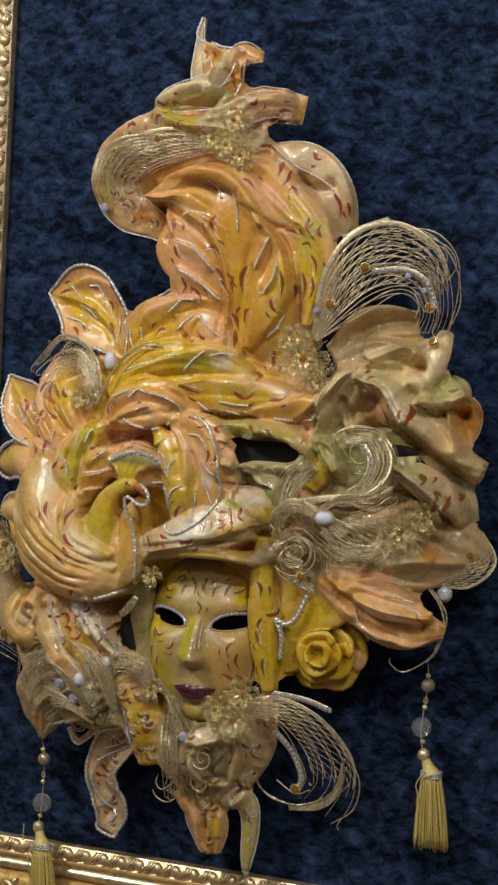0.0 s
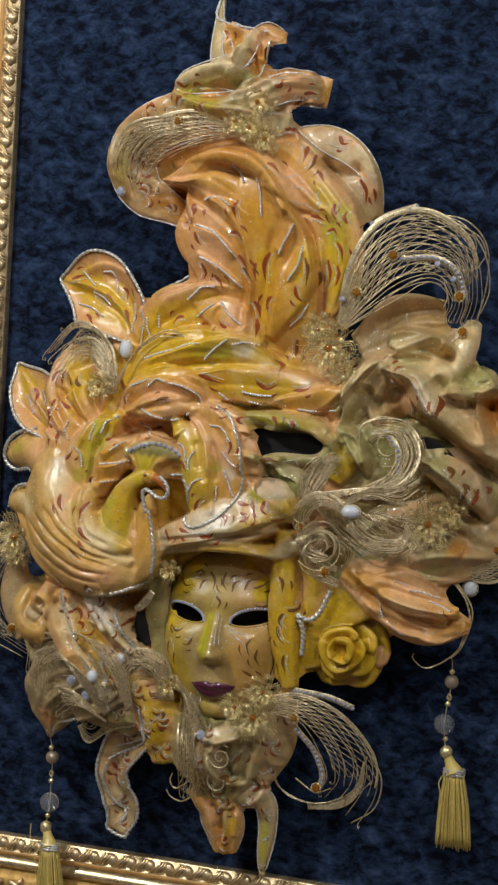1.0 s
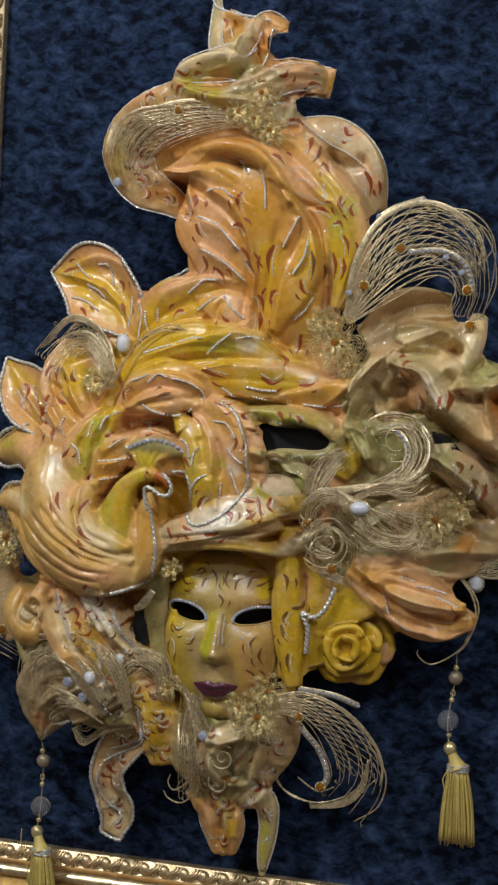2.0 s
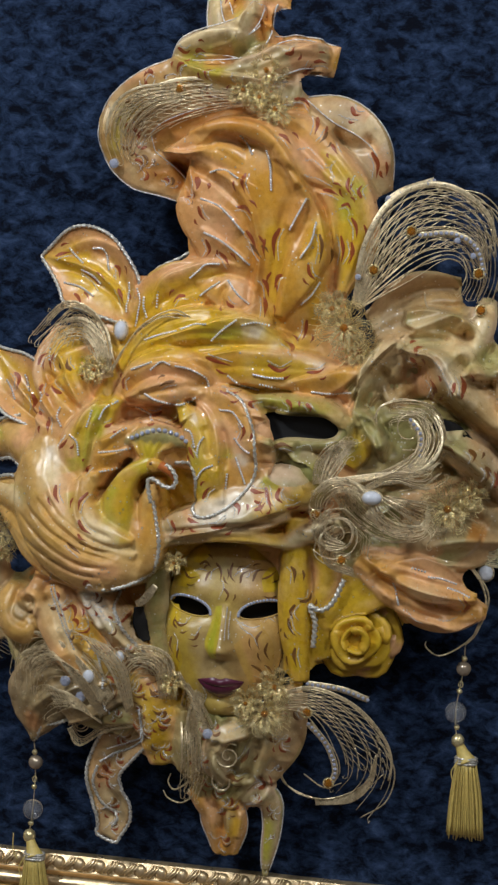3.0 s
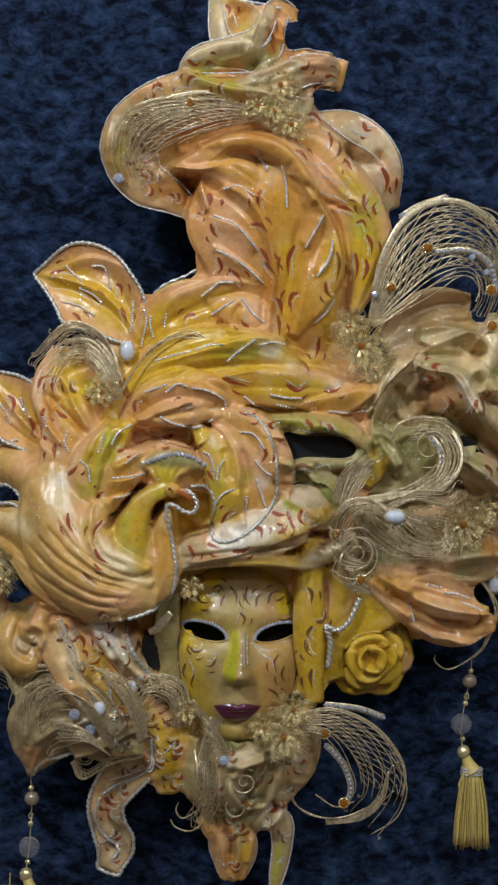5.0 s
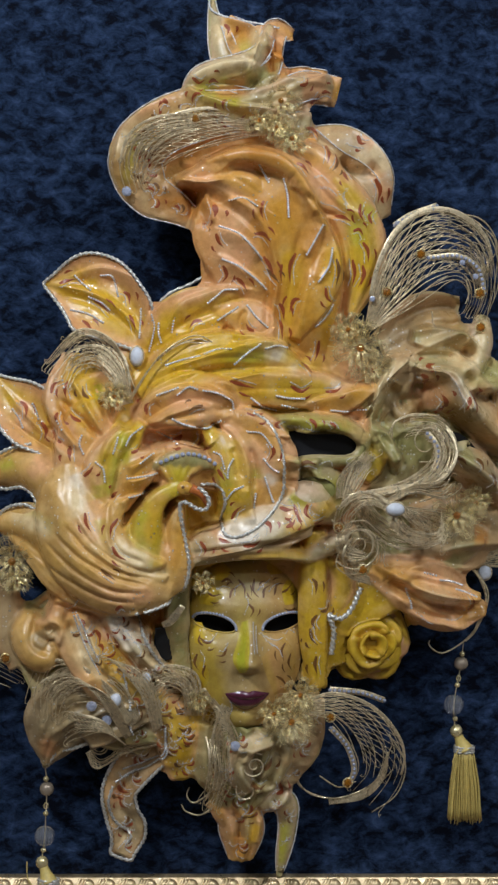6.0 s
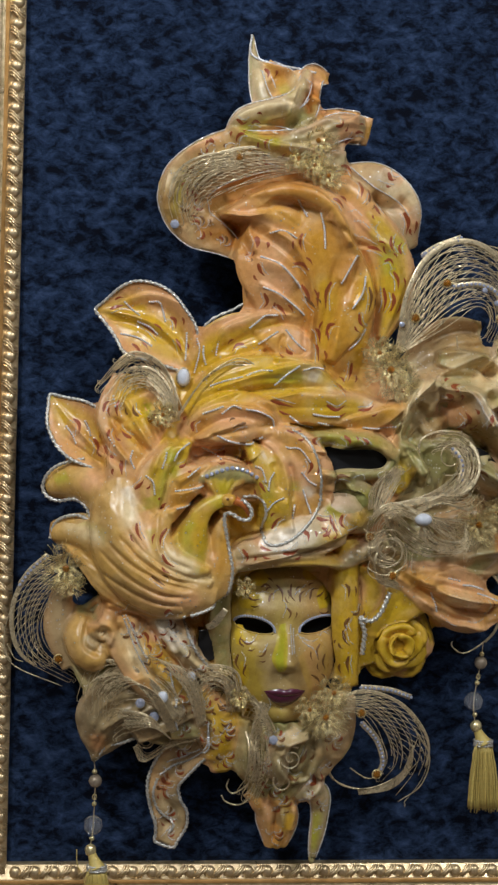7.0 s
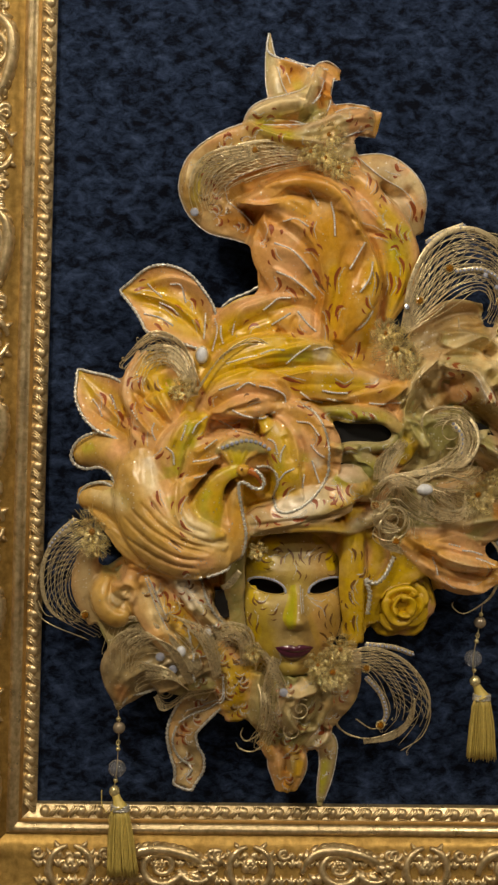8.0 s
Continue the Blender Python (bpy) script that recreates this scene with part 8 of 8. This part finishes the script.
# near lower feathers
fan([(172, 182, 96), (132, 236, 90), (87, 240, 76), (73, 198, 64)], [(177, 188, 96), (149, 225, 94), (116, 228, 84), (99, 203, 76)], 12, 4, (0.2, 0.6), 2)
fan([(244, 190, 86), (237, 233, 92), (205, 242, 96), (183, 220, 96)], [(228, 190, 88), (222, 217, 94), (204, 224, 98), (194, 211, 98)], 10, 3, (0.2, 0.8), 1.5)
fan([(132, 146, 62), (143, 129, 58), (170, 147, 66), (202, 158, 76)], [(137, 149, 64), (148, 139, 62), (170, 155, 70), (197, 163, 78)], 5, 1, (0.0, 1.0), 1.5)
fan([(266, 215, 92), (255, 169, 84), (259, 128, 70), (246, 97, 58)], [(271, 212, 92), (271, 165, 84), (274, 130, 72), (265, 96, 60)], 8, 2, (0.0, 0.7), 1.5)
fan([(184, 189, 94), (160, 228, 92), (116, 236, 80), (79, 199, 62)], [(176, 180, 94), (149, 200, 90), (123, 201, 80), (103, 180, 70)], 13, 5, (0.3, 0.7), 2)
wires([spiral((147, 153, 62), 15, 1.3, 0.5), spiral((147, 153, 63), 12, 1.0, 0.7), [(135, 147, 60), (164, 161, 66), (193, 169, 74)], [(172, 204, 94), (183, 229, 96), (164, 259, 98), (150, 264, 98)]], 0.8)
fan([(240, 218, 88), (260, 185, 86), (263, 133, 72), (252, 95, 60)], [(249, 219, 90), (282, 166, 84), (279, 120, 72), (266, 89, 60)], 9, 3, (0.2, 0.8), 0)
wires([[(266, 95, 58), (249, 81, 54), (234, 83, 50), (229, 90, 50)], [(260, 108, 60), (242, 94, 56), (234, 100, 54), (236, 109, 54)], spiral((297, 141, 90), 14, 1.8, 1.0), spiral((291, 112, 76), 11, 1.6, 2.0)], 0.9)
flower((240, 207, 92), 11, 5)
flower((239, 326, 106), 11, 5)
flower((150, 502, 96), 14, 6)
sheet("rim_band", mask, M_FILI, [(221, 302, 104), (210, 287, 102), (202, 282, 100)], [2.9, 4.1, 2.9], bulge=0.1, thick=0.8, skin=False, n=16)

# netted feathers over the lower cloth and about the second oval pearl
fan([(170, 166, 85), (140, 216, 104), (109, 230, 78), (84, 216, 76), (83, 186, 75)], [(176, 170, 86), (156, 210, 105), (131, 224, 106), (113, 206, 90), (108, 180, 81)], 14, 5, (0.15, 0.75), 2)
fan([(168, 160, 74), (148, 186, 94), (129, 192, 91), (113, 192, 82), (101, 183, 76)], [(171, 159, 82), (151, 176, 96), (135, 173, 87), (121, 162, 68), (113, 154, 68)], 12, 5, (0.1, 0.8), 2)
fan([(197, 175, 93), (185, 213, 102), (166, 238, 106), (149, 252, 108), (133, 254, 107)], [(205, 183, 100), (199, 215, 100), (187, 234, 100), (173, 242, 99), (160, 243, 105)], 12, 4, (0.2, 0.6), 2)
fan([(245, 209, 89), (237, 216, 60), (220, 231, 90), (203, 230, 102), (193, 220, 93)], [(249, 191, 58), (235, 201, 59), (221, 208, 71), (209, 211, 95), (203, 202, 99)], 10, 4, (0.1, 0.7), 1.5)
fan([(409, 409, 83), (446, 417, 92), (480, 438, 78), (481, 469, 95), (465, 486, 91), (439, 488, 100)], [(410, 418, 94), (436, 430, 96), (457, 446, 90), (462, 463, 91), (454, 472, 92), (442, 474, 99)], 14, 7, (0.1, 0.35), 2.5)
fan([(378, 409, 112), (399, 379, 83), (428, 361, 83), (460, 361, 87), (481, 376, 87)], [(398, 406, 84), (419, 387, 81), (438, 379, 81), (458, 379, 77), (472, 391, 80)], 12, 6, (0.1, 0.3), 2)
fan([(426, 396, 81), (448, 386, 86), (466, 375, 82), (476, 368, 89), (473, 360, 93)], [(431, 401, 82), (456, 399, 84), (478, 397, 84), (489, 385, 74), (481, 376, 87)], 10, 5, (0.1, 0.3), 2)
fan([(378, 412, 108), (385, 429, 93), (399, 447, 103), (407, 452, 102)], [(365, 409, 110), (366, 430, 109), (379, 447, 113), (394, 453, 98)], 10, 4, (0.2, 0.9), 1.5)
fan([(407, 322, 84), (381, 333, 91), (375, 363, 107), (397, 373, 80), (417, 366, 83), (417, 345, 89)], [(405, 330, 86), (391, 338, 85), (388, 354, 83), (399, 364, 84), (409, 359, 86), (409, 346, 84)], 9, 4, (0.0, 0.3), 1.5)
fan([(273, 177, 93), (256, 202, 92), (246, 184, 66), (252, 153, 88), (251, 110, 74), (250, 90, 65)], [(279, 165, 89), (271, 161, 95), (274, 133, 93), (271, 111, 75), (266, 88, 67)], 12, 4, (0.2, 0.8), 1.5)
fan([(216, 771, 105), (181, 764, 108), (158, 749, 97), (150, 722, 94), (158, 696, 89)], [(225, 755, 104), (198, 748, 100), (180, 733, 95), (174, 714, 92), (177, 701, 91)], 14, 4, (0.1, 0.6), 2)
fan([(165, 502, 93), (157, 528, 88), (137, 548, 81), (109, 544, 74), (89, 523, 84)], [(160, 497, 98), (147, 516, 92), (131, 529, 77), (115, 524, 81), (109, 507, 92)], 12, 5, (0.1, 0.5), 2)
fan([(170, 505, 96), (161, 531, 87), (144, 557, 87), (113, 563, 81), (82, 528, 84)], [(169, 511, 99), (156, 539, 85), (137, 556, 85), (116, 557, 84), (92, 534, 77)], 9, 4, (0.0, 0.4), 1.5)
fan([(401, 338, 82), (378, 344, 87), (367, 368, 106), (377, 381, 84), (399, 384, 80)], [(401, 343, 81), (385, 347, 81), (375, 366, 107), (380, 376, 103), (397, 375, 79)], 10, 4, (0.1, 0.5), 2)

# pearls and stones
for p, r, tall in (((171, 540, 86), 6.2, 1.45), ((421, 402, 122), 9.0, 0.72), ((528, 331, 52), 6.8, 1.1), ((159, 208, 98), 5.4, 1.2), ((188, 229, 96), 4.6, 1.2)):
    bead = ball("oval_pearl", mask, M_PEARL, p, r, 0.8, tall, (24, 14), "smooth white oval pearl")
    bm = bmesh.new()
    tube_into(bm, [(p[0] + 1.08 * r * math.cos(a), p[1] + 1.08 * r * tall * math.sin(a), p[2] - 1) for a in (2 * math.pi * k / 16 for k in range(17))], 0.8, 5, 40)
    part("setting", bm, M_FILI, bead)
for p in ((136, 201, 96), (151, 186, 92), (92, 175, 64), (206, 182, 84), (277, 162, 94)):
    cut_gem("clear_stone", mask, M_STONE, p, 5.4, "clear iridescent cut stone")
for x, z in smooth_line([(195, 442), (206, 447), (220, 451), (235, 448), (246, 442)], 11):
    ball("rhinestone", mask, M_STONE, lay(x, z, 1.4), 2.3, 0.8, 1, (10, 6))
for line in ([(116, 291), (130, 257), (143, 233)], [(166, 233), (173, 203), (175, 176)], [(150, 97), (151, 75), (165, 60)], [(208, 178), (206, 144), (170, 126)], [(183, 545), (187, 568), (184, 580)]):
    bead_row(mask, line, 1.2, 2.3)

# ---- tassels ----


def tassel(top, grey, clear, gold, head, skirt, lean):
    """Beads on a wire over a thread tassel. Each argument is a place down the drop."""
    string = tube("tassel_wire", mask, M_FILI, [top, grey, clear, gold, head], 0.5, 6, 30, label="bead drop with a thread tassel")
    ball("bronze_pearl", string, M_GREYPEARL, grey, 7.4, 1, 1, label="round bronze pearl")
    ball("crystal_bead", string, M_CRYSTAL, clear, 10.4, 1, 1, (28, 16), label="clear crystal bead")
    ball("gold_bead", string, M_BRIGHT, gold, 6.4, 1, 1.1, label="gold bead")
    for a, b, s in ((grey, clear, 0.52), (clear, gold, 0.52), (top, grey, 0.55)):
        ball("small_gold_bead", string, M_BRIGHT, tuple(a[i] + (b[i] - a[i]) * s for i in range(3)), 2.9, 1, 1, (12, 8))
    bm = bmesh.new()
    link = tuple(grey[i] + (clear[i] - grey[i]) * 0.36 for i in range(3))
    tube_into(bm, [(link[0] + 2 * math.cos(a), link[1] + 3 * math.sin(a), link[2]) for a in (2 * math.pi * k / 10 for k in range(11))], 0.6, 5, 24)
    part("wire_link", bm, M_BRIGHT, string)
    drop = tube("tassel_head", string, M_THREAD, [gold, tuple((gold[i] + head[i]) / 2 for i in range(3)), head], [4, 5.5, 9.5], 16, 14)
    bm = bmesh.new()
    for z in (-2.0, 0.4, 2.8):
        tube_into(bm, [(head[0] + 10 * math.cos(a), head[1] + z, head[2] + 7 * math.sin(a)) for a in (2 * math.pi * k / 16 for k in range(17))], 1.4, 6, 40, 1.2, 0.25)
    part("tassel_collar", bm, M_CORD, string)
    bm = bmesh.new()
    for k in range(230):
        a, q = rng.uniform(0, 2 * math.pi), math.sqrt(rng.random())
        x, d = q * math.cos(a), q * math.sin(a)
        foot = (skirt[0] + 18.0 * x + rng.gauss(0, 0.7), skirt[1] + rng.gauss(0, 2.2), skirt[2] + 9 * d)
        mid = (head[0] * 0.5 + skirt[0] * 0.5 + 15.5 * x, (head[1] + skirt[1]) / 2, head[2] + 9.5 * d)
        tube_into(bm, [(head[0] + 9.5 * x, head[1], head[2] + 7 * d), mid, foot], 0.55, 4, 8)
    part("tassel_skirt", bm, M_THREAD, string, "skirt of pale gold silk threads")
    tube("loose_loop", string, M_THREAD, [(head[0] - lean * 7, head[1] + 2, head[2] + 6), (head[0] - lean * 13, head[1] - 10, head[2] + 8), (head[0] - lean * 11, head[1] - 20, head[2] + 8), (head[0] - lean * 12, head[1] - 32, head[2] + 6)], 0.6, 5, 30)


tassel((92, 125, 38), (94, 101, 34), (93, 52, 33), (91, 25, 34), (98, 6, 38), (103, -73, 40), 1)
tassel((513, 256, 36), (513, 233, 30), (508, 189, 27), (512, 161, 26), (521, 142, 26), (525, 69, 25), 1)
tube("thread_end", mask, M_THREAD, [(76, 28, 40), (77, 12, 42), (83, 2, 44)], 0.5, 5, 12)
